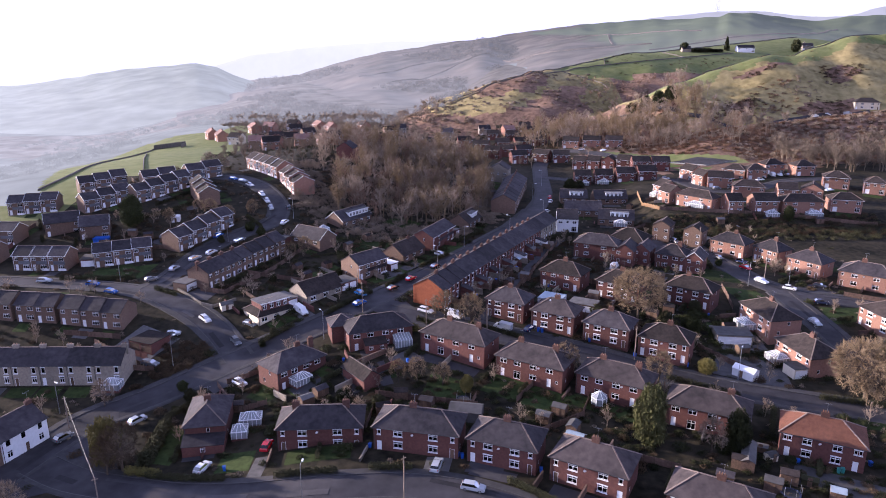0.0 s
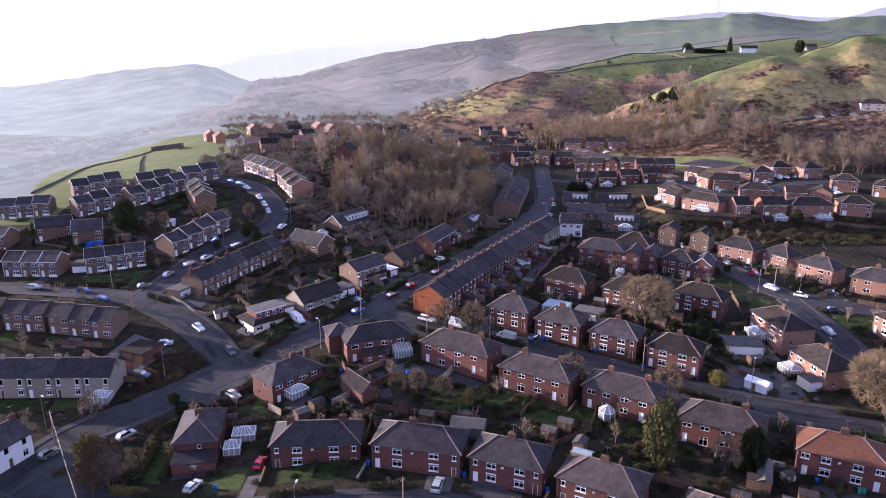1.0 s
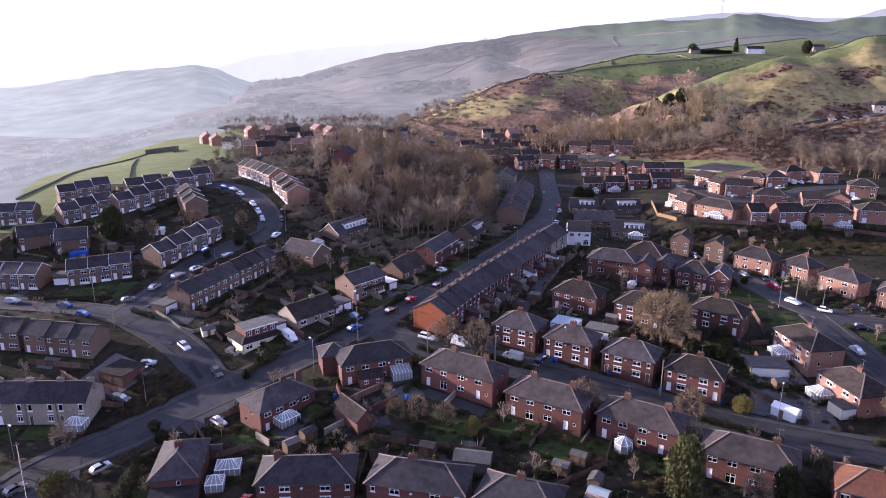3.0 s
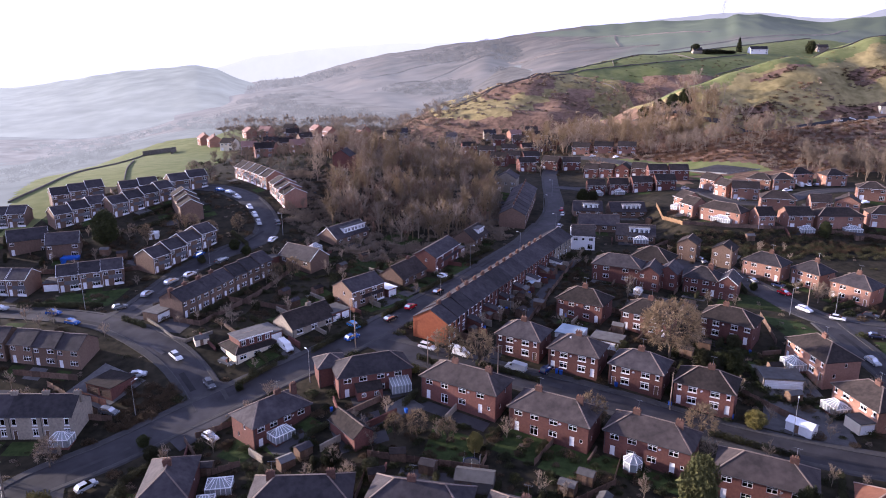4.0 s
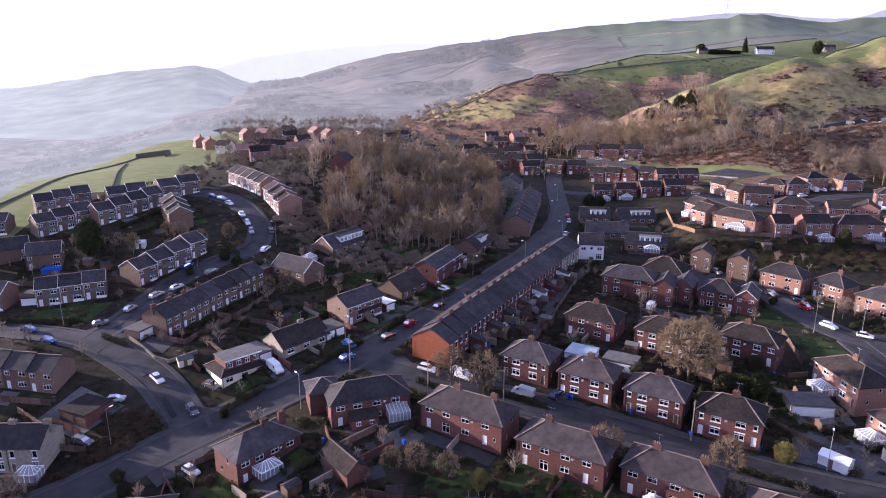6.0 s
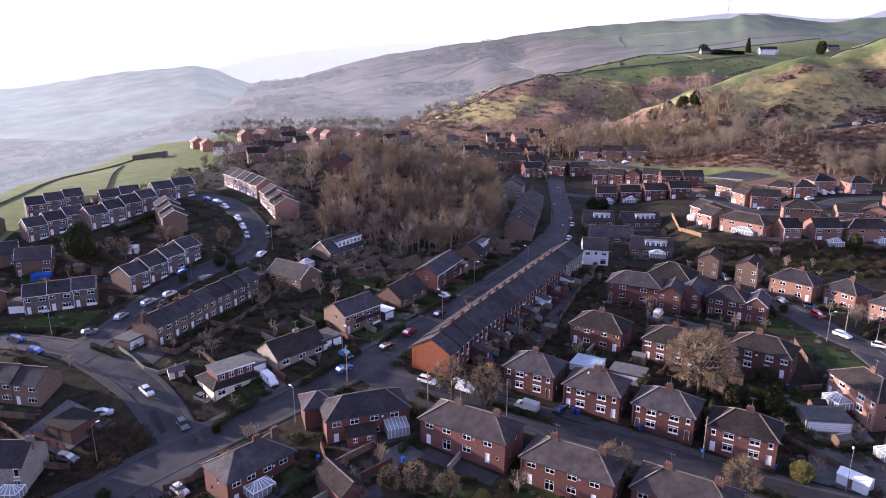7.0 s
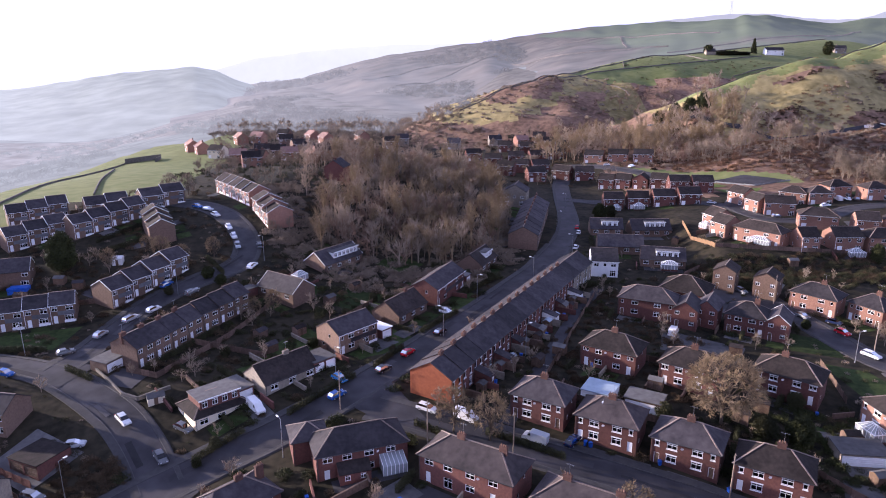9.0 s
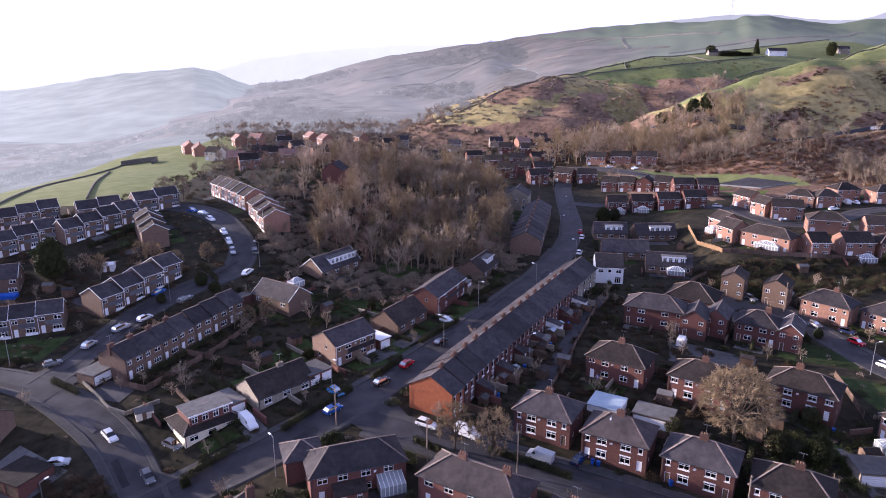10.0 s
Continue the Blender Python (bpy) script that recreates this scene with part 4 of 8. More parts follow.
def fronts(kind, w):
    """Windows (x, z, w, h) and doors (x, w, h, material) of a front of that kind."""
    win, door = [], []
    if kind == "semi":
        for s in (0, 1):
            put = lambda x, ww: w - x - ww if s else x
            win += [(put(0.75, 0.75), 3.55, 0.75, 0.95), (put(w * 0.24, 1.8), 3.45, 1.8, 1.15), (put(w * 0.24, 1.8), 0.85, 1.8, 1.35)]
            door.append((put(0.7, 0.95), 0.95, 2.1, "wood" if rng.random() < 0.4 else "white"))
    elif kind == "semi_b":
        for s in (0, 1):
            put = lambda x, ww: w - x - ww if s else x
            win += [(put(0.6, 0.6), 3.6, 0.6, 0.9), (put(1.4, 0.6), 3.6, 0.6, 0.9), (put(w * 0.27, 1.6), 3.45, 1.6, 1.15), (put(w * 0.27, 1.7), 0.85, 1.7, 1.3)]
            door.append((put(1.0, 0.95), 0.95, 2.1, "white"))
    elif kind == "rear":
        for k, x in enumerate((0.05, 0.26, 0.50, 0.74)):
            win.append((w * x + 0.3, 3.45, 1.75, 1.2))
        win += [(w * 0.50 + 0.3, 0.85, 1.75, 1.35), (w * 0.90, 1.2, 0.6, 0.8)]
        win.append((w * 0.28, 0.06, 1.7, 2.05))
        door += [(w * 0.08, 0.95, 2.1, "white"), (w * 0.78, 0.95, 2.1, "white")]
    elif kind == "row":
        win += [(0.5, 3.4, 1.3, 1.15), (w - 2.2, 3.4, 1.7, 1.15), (w - 2.7, 0.8, 2.1, 1.35)]
        door.append((0.7, 0.95, 2.1, "white"))
    elif kind == "terrace" and w > 8:
        win += [(1.0, 3.3, 1.1, 1.5), (4.4, 3.3, 1.1, 1.5), (w - 2.2, 3.3, 1.1, 1.5), (1.0, 0.8, 1.2, 1.5), (w - 2.3, 0.8, 1.2, 1.5)]
        door.append((w * 0.48, 0.95, 2.1, "wood"))
    elif kind == "terrace":
        win += [(0.6, 3.3, 0.95, 1.5), (w - 1.7, 3.3, 0.95, 1.5), (w - 1.9, 0.8, 1.15, 1.6)]
        door.append((0.6, 0.9, 2.1, "wood" if rng.random() < 0.5 else "white"))
    elif kind == "bungalow":
        n = max(2, int(w / 3.6))
        win += [((k + 0.5) * w / n - 0.9, 0.95, 1.8, 1.2) for k in range(n)]
    elif kind == "estate":
        win += [(0.7, 3.35, 1.6, 1.15), (w - 2.3, 3.35, 1.6, 1.15), (w - 2.6, 0.15, 1.9, 2.0)]
        if w > 8.2:
            win.append((w / 2 - 0.5, 3.5, 1.0, 1.0))
        door.append((0.9, 1.7 if w > 7 else 1.0, 2.1, "white"))
    elif kind == "block":
        win += [(0.7, 3.6, 1.2, 1.1), (w - 1.9, 3.6, 1.2, 1.1), (w - 1.9, 1.0, 1.2, 1.1)]
        door.append((0.9, 0.95, 2.1, "wood"))
    elif kind == "plain":
        win += [(w * 0.2, 3.4, 1.2, 1.1), (w * 0.7, 3.4, 1.2, 1.1), (w * 0.55, 0.9, 1.5, 1.2)]
        door.append((w * 0.15, 0.95, 2.1, "white"))
    elif kind == "side":
        win += [(w * 0.55, 3.5, 0.7, 1.0)]
        if w > 6:
            win.append((w * 0.25, 1.0, 0.7, 1.0))
    return [v for v in win if v[0] > 0.05 and v[0] + v[2] < w - 0.05], [v for v in door if v[0] > 0.05 and v[0] + v[1] < w - 0.05]


def house(x, y, turn, w, d, label, front="semi", back="plain", wall="brick", roof="slate", shape="hip", eave=5.1, rise=2.9, band=True,
          stacks=(0.5,), pots=3, group="houses of the town", sides=True, name="house", verge=False, clad="", aerial=True, base=None, canopy=False):
    """A house whose front runs from (x, y) along turn, with its depth d behind."""
    z = lie(x, y) if base is None else base
    ca, sa = math.cos(radians(turn)), math.sin(radians(turn))
    HOUSES.append((x + ca * w / 2 - sa * d / 2, y + sa * w / 2 + ca * d / 2, math.hypot(w, d) / 2, turn, w, d))
    root = thing(name, x, y, z, turn, label, "house", group)
    low = -4.0
    s = Shape()
    walls = [((0, 0), 0, w, front), ((w, 0), 90, d, "side" if sides else ""), ((w, d), 180, w, back), ((0, d), 270, d, "side" if sides else "")]
    for o, a, length, kind in walls:
        win, door = fronts(kind, length) if a != 180 else ([], [])
        if eave < 4:
            win = [v for v in win if v[1] < 2]
        holes = [(v[0], v[1], v[0] + v[2], v[1] + v[3]) for v in win]
        for v in door:
            hole = (v[0], 0.0, v[0] + v[1], v[2])
            if not any(hole[0] < h[2] and h[0] < hole[2] and h[1] < hole[3] for h in holes):
                holes.append(hole)
                add_door(root, (*o, 0), a, v[0], v[1], v[2], v[3], canopy)
        holed(s, o, round(math.cos(radians(a))), round(math.sin(radians(a))), length, low, eave, holes)
        for v in win:
            add_window(root, (*o, 0), a, v[0], v[1], v[2], v[3], 1 if band and y < 200 and kind not in ("rear", "side") else 0)
    if shape == "gable":
        k = rise
        s.face((0, d, eave), (0, 0, eave), (0, d / 2, eave + k - 0.02)).face((w, 0, eave), (w, d, eave), (w, d / 2, eave + k - 0.02))
        rs, lines, ends = gable_roof(w, d, rise)
    elif shape == "front_gable":
        s.face((0, 0, eave), (w, 0, eave), (w / 2, 0, eave + rise - 0.02)).face((w, d, eave), (0, d, eave), (w / 2, d, eave + rise - 0.02))
        rs, lines, ends = gable_roof(d, w, rise)
        swap_axes(rs)
        lines = tuple(tuple((q[1], q[0], q[2]) for q in l) for l in lines)
        ends = [[(q[1], q[0], q[2]) for q in e] for e in ends]
    elif shape == "flat":
        rs, lines, ends = Shape().box(-0.3, -0.3, 0.0, w + 0.3, d + 0.3, 0.28), (), ()
    else:
        rs, lines = hip_roof(w, d, rise)
        ends = ()
    part("wall", s.mesh("wall", wall), root)
    top = part("roof", rs.mesh("roof", roof), root, Matrix.Translation((0, 0, eave + (0.16 if "gable" in shape else 0.02))))
    if lines and y < 440:
        rg = Shape()
        for a, b in lines:
            rg.bar((a[0], a[1], a[2] + 0.03), (b[0], b[1], b[2] + 0.03), 0.26, 0.12)
        part("ridge_tiles", rg.mesh("ridge_tiles", "ridge"), top)
    if verge:
        for e in ends:
            vg = Shape()
            for a, b in ((e[0], e[1]), (e[1], e[2])):
                vg.bar((a[0], a[1], a[2] - 0.06), (b[0], b[1], b[2] - 0.03), 0.07, 0.16)
            part("bargeboard", vg.mesh("bargeboard", "white"), top)
    if shape == "hip" or shape == "gable":
        g = Shape().box(-0.3, -0.52, eave - 0.1, w + 0.3, -0.41, eave + 0.0).box(0.15, -0.12, 0, 0.24, -0.03, eave - 0.1)
        part("gutter", g.mesh("gutter", "upvc" if clad or front == "estate" else "iron"), root)
    if clad:
        win, door = fronts(front, w)
        part("cladding", Shape().box(w * 0.30, -0.03, 2.22, w - 0.25, -0.004, 3.36).mesh("cladding", clad), root)
        part("wall_panel", Shape().box(w - 2.85, -0.03, 0.05, w - 0.12, -0.004, 0.78).mesh("wall_panel", "white"), root)
    ridge = eave + rise
    for u in stacks:
        cx, cy = (w * u, d / 2) if shape != "front_gable" else (w / 2, d * u)
        add_chimney(root, cx, cy, ridge, pots, mat="stone" if wall == "stone" else "stack")
    if y < 215 and front in ("semi", "semi_b", "rear"):
        def dish():
            d = Shape()
            rim = [(0.3 * math.cos(a), 0, 0.3 * math.sin(a)) for a in np.linspace(0, 2 * math.pi, 13)[:-1]]
            for k in range(12):
                d.face(rim[k], rim[(k + 1) % 12], (0, 0.07, 0))
                d.face(rim[(k + 1) % 12], rim[k], (0, 0.10, 0))
            d.bar((0, 0.08, 0), (0, 0.42, -0.1), 0.05, 0.05)
            return d.mesh("satellite_dish", "white")
        part("satellite_dish", cached("dish", dish), root, pose(w * (0.47 if front != "rear" else 0.66), -0.45, eave - 0.75, 15, 0, 25), "small white satellite dish")
    if aerial and stacks:
        add_aerial(root, w * stacks[0] + 0.2, d / 2 + 0.2, ridge + 1.2)
    return root


def row(n, x0, y0, x1, y1, d, label, **kw):
    """n houses side by side, each a thing of its own, stepping with the ground."""
    turn = math.degrees(math.atan2(y1 - y0, x1 - x0))
    w = math.hypot(x1 - x0, y1 - y0) / n
    made = []
    for k in range(n):
        x, y = x0 + (x1 - x0) * k / n, y0 + (y1 - y0) * k / n
        mx, my = x + (x1 - x0) / n * 0.5, y + (y1 - y0) / n * 0.5
        made.append(house(x, y, turn, w - 0.01, d, label, base=lie(mx, my), **kw))
    return made


def add_lean_to(root, x, w, d, high=2.4, wall="brick", roof="slate", windows=1, deep=-4.0):
    """A low extension against the front, with a sloping roof."""
    s = Shape()
    holes = [((k + 0.5) * w / windows - 0.5, 0.9, (k + 0.5) * w / windows + 0.5, 2.0) for k in range(windows)]
    holed(s, (0, -d), 1, 0, w, deep, high, holes)
    s.face((w, -d, deep), (w, 0, deep), (w, 0, high + 0.9), (w, -d, high)).face((0, 0, deep), (0, -d, deep), (0, -d, high), (0, 0, high + 0.9))
    e = part("extension", s.mesh("extension", wall), root, Matrix.Translation((x, -0.01, 0)))
    part("extension_roof", Shape().bar((w / 2, -d - 0.2, high + 0.02), (w / 2, 0.0, high + 0.98), w + 0.3, 0.12).mesh("extension_roof", roof), e)
    for h in holes:
        part("window", cached(("win", 1.0, 1.1), lambda: window_frame(1.0, 1.1, 2)), e, Matrix.Translation((h[0], -d, 0.9)))


def dormer(root, x, y, z, w, d, h, mat="white", label="flat-roofed dormer with white windows"):
    """A box dormer on a roof: cheeks, flat roof, a strip of windows."""
    s = Shape()
    n = max(2, int(w / 1.8))
    holes = [((k + 0.5) * w / n - 0.6, 0.35, (k + 0.5) * w / n + 0.6, h - 0.3) for k in range(n)]
    holed(s, (0, 0), 1, 0, w, 0, h, holes)
    s.face((0, d, 0), (0, 0, 0), (0, 0, h), (0, d, h)).face((w, 0, 0), (w, d, 0), (w, d, h), (w, 0, h)).face((w, d, 0), (0, d, 0), (0, d, h), (w, d, h))
    dm = part("dormer", s.mesh("dormer", mat), root, Matrix.Translation((x, y, z)), label)
    part("dormer_roof", Shape().box(-0.25, -0.3, h, w + 0.25, d + 0.2, h + 0.2).mesh("dormer_roof", "felt"), dm)
    part("fascia", Shape().box(-0.28, -0.36, h - 0.06, w + 0.28, -0.304, h + 0.24).mesh("fascia", "white"), dm)
    for k in range(n):
        q = ((k + 0.5) * w / n - 0.6)
        f = part("window", cached(("win", 1.2, round(h - 0.65, 2)), lambda: window_frame(1.2, h - 0.65, 2)), dm, Matrix.Translation((q, 0, 0.35)))
    return dm


SEMI = "red brick semi-detached house with white window heads and slate hipped roof"
# front street
r = house(-51.8, 127.1, 8, 8.3, 12.5, "dark red brick house with slate hipped roof and front lean-to", front="side", stacks=(0.5,))
add_lean_to(r, 0.0, 8.3, 3.4)
house(-31.3, 122.4, 2, 17.1, 8.4, SEMI, stacks=(0.2, 0.8))
house(-11.7, 120.5, -13, 17.1, 8.4, SEMI, stacks=(0.42,))
house(6.7, 116.1, -22, 13.6, 8.2, SEMI, stacks=(0.5,))
house(21.7, 109.7, -30, 14.2, 8.2, SEMI, stacks=(0.5,), roof="slate_worn")
house(39.5, 98.5, -31, 15.5, 8.2, SEMI, stacks=(0.5,), roof="slate_worn")
house(68.2, 117.4, -28, 14.6, 8.6, "red brick semi-detached house with orange-red tiled hipped roof", roof="tile_red", front="semi_b", stacks=(0.5,))
# gardens' far side
house(-36.2, 146.2, 46, 14.0, 8.2, "red brick house with slate hipped roof beside the road", front="rear", stacks=(0.62, 0.9))
r = house(-20.9, 160.3, 19, 16.7, 8.0, "red brick semi-detached house with dark slate roof and gabled end wings", front="rear", stacks=())
add_lean_to(r, 3.6, 5.6, 2.6, 2.3, "brick", "tile", 2)
house(-26.0, 165.2, 19, 6.4, 6.0, "red brick end wing with lit hipped slate roof", front="", stacks=(), eave=4.9, rise=2.0, sides=False)
house(-2.9, 160.9, -31, 18.1, 8.2, "long red brick semi-detached house with pale worn slate roof", front="rear", stacks=(0.35, 0.8), roof="slate_worn")
house(15.3, 149.8, -31, 16.8, 8.2, "long red brick semi-detached house with brown slate roof", front="rear", stacks=(0.28, 0.8), roof="slate_worn")
house(33.0, 141.9, -32, 16.2, 8.2, "red brick semi-detached house with pale slate hipped roof", front="rear", stacks=(0.3, 0.8), roof="slate_worn")
house(49.5, 129.1, -28, 16.2, 8.4, "red brick semi-detached house with slate hipped roof", front="rear", stacks=(0.75,), roof="slate_worn")
# the street's upper side
house(15.1, 178.9, -29, 11.2, 8.0, SEMI, stacks=(0.5,))
house(26.8, 171.9, -29, 11.8, 8.0, "red brick semi-detached house with brown slate hipped roof", stacks=(0.5,), roof="slate_worn")
house(39.5, 165.3, -31, 11.9, 8.0, SEMI, stacks=(0.5,))
house(52.0, 158.3, -30, 12.2, 8.0, SEMI, roof="tile", stacks=(0.55,))
house(87.1, 179.9, -82, 14.3, 9.0, "orange brick house with brown tiled hipped roof", wall="brick_orange", roof="tile", stacks=(0.5,))
house(87.8, 160.0, -80, 12.9, 9.0, "orange brick house with brown tiled hipped roof", wall="brick_orange", roof="tile", stacks=(0.55,))
house(119.6, 177.4, -80, 13.0, 9.0, "pale brick house with brown tiled roof", wall="brick_orange", roof="tile")
# behind them
house(33.6, 200.6, -33, 12.9, 8.2, "red brick semi-detached house with brown slate hipped roof", front="semi_b", roof="tile", stacks=(0.5,))
house(48.9, 191.4, -33, 12.6, 8.2, "red brick semi-detached house with brown slate hipped roof", front="semi_b", roof="tile", stacks=(0.5,))
house(69.3, 190.9, -39, 13.4, 8.2, "red brick semi-detached house with brown tiled hipped roof", front="semi_b", roof="tile", stacks=(0.4,))
house(50.3, 231.9, -25, 14.9, 8.2, SEMI, stacks=())
house(63.0, 225.2, -28, 6.4, 9.0, "red brick gabled wing of a semi-detached house", shape="front_gable", front="block", rise=2.2, stacks=())
house(77.0, 224.4, -32, 10.0, 8.2, SEMI, stacks=(0.7,))
house(69.9, 227.4, -32, 5.8, 8.6, "red brick gabled house wing with pale hipped roof", shape="front_gable", front="block", rise=2.2, stacks=())
house(85.4, 219.2, -32, 5.6, 8.6, "red brick gabled house wing with white bargeboards", shape="front_gable", front="block", rise=2.2, verge=True, stacks=())
house(66.0, 246.5, -33, 13.5, 11.0, "low red brick hall with brown hipped roof", front="bungalow", back="bungalow", eave=3.2, rise=3.6, roof="tile", stacks=(), sides=False)
house(85.2, 254.2, -33, 6.4, 7.5, "small brown brick block of flats with pitched roof", front="block", shape="front_gable", wall="brick_brown", roof="tile", eave=6.0, rise=1.8, stacks=(), band=False)
house(95.3, 248.9, -38, 6.7, 7.5, "small brown brick block of flats with pitched roof", front="block", shape="front_gable", wall="brick_brown", roof="tile", eave=6.0, rise=1.8, stacks=(), band=False)
house(50.0, 264.3, -9, 8.4, 13.0, "white rendered house with grey slate roof", front="estate", wall="white", shape="gable", stacks=(), rise=2.6)
house(102.9, 241.6, -48, 12.4, 8.0, "orange brick semi-detached house with grey slate roof", wall="brick_orange", stacks=(0.6,))
house(115.2, 233.5, -62, 9.6, 8.0, "orange brick house with grey slate hipped roof", wall="brick_orange", stacks=(0.6,))
house(120.6, 220.3, -57, 11.6, 8.4, "orange brick semi-detached house with grey slate hipped roof", wall="brick_orange", stacks=(0.5,))
house(129.8, 205.4, -41, 15.0, 8.4, "orange brick semi-detached house with grey slate hipped roof", wall="brick_orange", stacks=(0.4,))
# new estate on the bank
EST = "orange-red brick estate house with brown tiled roof and white windows"
kw = dict(front="estate", back="plain", wall="brick_orange", roof="tile", band=False, stacks=(), group="estate houses", rise=2.6)
house(103.5, 313.0, -74, 8.0, 8.0, EST, shape="gable", **kw)
house(101.6, 300.5, -68, 7.6, 8.0, EST, shape="gable", **kw)
house(107.0, 292.6, -50, 16.7, 7.5, EST, **{**kw, "front": "semi"})
house(124.1, 277.4, -1, 6.3, 8.5, EST, shape="gable", **kw)
house(135.4, 277.4, -1, 9.6, 9.0, EST, shape="gable", **kw)
house(146.8, 277.2, -3, 17.0, 8.0, EST, **{**kw, "front": "semi"})
house(139.3, 309.0, -20, 13.5, 8.0, EST, **kw)
house(156.0, 300.0, -15, 8.0, 8.0, EST, shape="gable", **kw)
house(166.0, 300.0, -30, 9.0, 8.0, EST, shape="front_gable", **kw)
house(168.0, 279.0, -14, 12.0, 8.0, EST, **kw)
house(130.9, 356.0, -66, 9.0, 7.5, EST, shape="gable", **kw)
house(132.0, 341.0, -72, 8.0, 7.0, EST, shape="gable", **kw)
house(136.2, 331.0, -16, 11.7, 7.5, EST, shape="gable", **kw)
house(152.3, 352.7, -38, 11.0, 8.0, EST, **kw)
house(161.8, 344.8, -6, 10.0, 8.0, EST, **kw)
house(174.9, 353.0, 4, 10.6, 8.0, EST, **kw)
house(187.0, 345.0, 2, 10.2, 8.0, EST, **kw)
house(186.0, 318.0, -25, 11.0, 8.5, EST, **kw)
house(200.0, 309.0, -30, 9.0, 8.0, EST, **kw)
DARK = "dark red brick estate house with brown tiled roof"
kd = {**kw, "wall": "brick"}
house(76.0, 357.0, -4, 8.6, 7.5, DARK, shape="gable", **kd)
house(86.6, 356.0, -3, 9.3, 7.5, DARK, shape="gable", **kd)
house(97.4, 354.0, -2, 9.6, 7.5, DARK, shape="gable", **kd)
house(108.2, 352.0, 0, 9.6, 7.5, DARK, shape="gable", **kd)
house(84.0, 404.0, -24, 7.6, 7.5, DARK, shape="gable", **kd)
house(91.5, 400.0, -26, 7.6, 7.5, DARK, shape="gable", **kd)
house(99.0, 395.5, -28, 7.6, 7.5, DARK, shape="front_gable", **kd)
house(106.5, 391.0, -28, 8.0, 7.5, DARK, shape="gable", **kd)
house(113.0, 380.0, -4, 9.6, 7.5, DARK, shape="gable", **kd)
house(123.4, 378.0, -4, 9.8, 7.5, DARK, shape="gable", **kd)
house(88.5, 463.0, -24, 11.0, 8.0, EST, shape="gable", **kw)
house(101.0, 456.5, -18, 11.5, 8.0, EST, shape="gable", **kw)
house(114.0, 449.0, -16, 11.0, 8.0, EST, shape="gable", **kw)
for bx, by, bt in ((34, 440, -20), (44, 452, -12), (56, 447, 8), (30, 478, -15), (46, 490, -5), (60, 486, 14), (72, 492, -20), (20, 500, 8), (64, 430, -30), (50, 420, 10), (76, 425, -10)):
    house(bx, by, bt, 10.0, 7.5, DARK, shape="gable", **kd)
# bungalows with dormers below the estate
for bx, by, bt, bw in ((60.5, 313.7, -6, 12.5), (76.5, 312.5, 1, 15.5), (69.0, 275.0, -14, 14.5), (58.0, 290.0, -8, 16.0)):
    r = house(bx, by, bt, bw, 9.0, "brick bungalow with grey roof and white dormer", front="bungalow", back="bungalow", wall="brick_brown", shape="gable", eave=2.7, rise=3.2, stacks=(), sides=False)
    if by != 290.0:
        dormer(r, bw * 0.34, 1.2, 3.3, bw * 0.5, 3.4, 2.0)
# main road, upper side
r = house(-47.9, 177.0, 42, 11.2, 8.4, "cream rendered bungalow with brown tiled roof and wide flat dormer", front="bungalow", back="bungalow", wall="render", roof="tile", shape="hip", eave=2.8, rise=3.0, stacks=(), band=False)
dormer(r, 1.6, 0.9, 3.6, 8.6, 5.6, 2.1, "brick")
house(-36.1, 186.7, 46, 13.8, 8.6, "pale stone bungalow with dark brown tiled roof", front="bungalow", back="bungalow", wall="stone", roof="tile", shape="gable", eave=2.7, rise=3.1, stacks=(0.6,), pots=1, sides=False)
house(-22.9, 205.2, 47, 12.2, 8.6, "two-storey chalet house clad in dark boards with slate roof", front="semi", wall="brick_brown", shape="gable", rise=2.4, stacks=(), clad="slate")
house(-9.6, 223.0, 58, 13.5, 9.0, "brick bungalow with brown tiled gable roof", front="bungalow", back="bungalow", wall="brick_brown", roof="tile", shape="gable", eave=2.7, rise=3.3, stacks=(0.7,), pots=1, sides=False)
house(0.5, 236.9, 65, 19.5, 8.4, "red brick chalet house with slate roof and band of windows", front="semi", wall="brick", shape="gable", rise=2.4, stacks=(), clad="slate")
r = house(14.8, 265.2, 64, 13.5, 8.6, "brown brick bungalow with white dormer", front="bungalow", back="bungalow", wall="brick_brown", roof="tile", shape="gable", eave=2.8, rise=3.2, stacks=(), sides=False)
dormer(r, 6.0, 1.0, 3.4, 5.0, 3.4, 2.0)
r = house(-34.2, 257.1, 54, 17.0, 9.0, "brown brick bungalow with long flat dormer", front="bungalow", back="bungalow", wall="brick_brown", roof="slate", shape="gable", eave=2.8, rise=3.4, stacks=(), sides=False, verge=True)
dormer(r, 5.0, 1.0, 3.5, 11.0, 4.0, 2.0)
r = house(-51.0, 241.0, -34, 14.0, 8.6, "brick bungalow with slate gable roof and white bargeboards", front="bungalow", back="bungalow", wall="brick_brown", shape="gable", eave=2.8, rise=3.0, stacks=(), sides=False, verge=True)
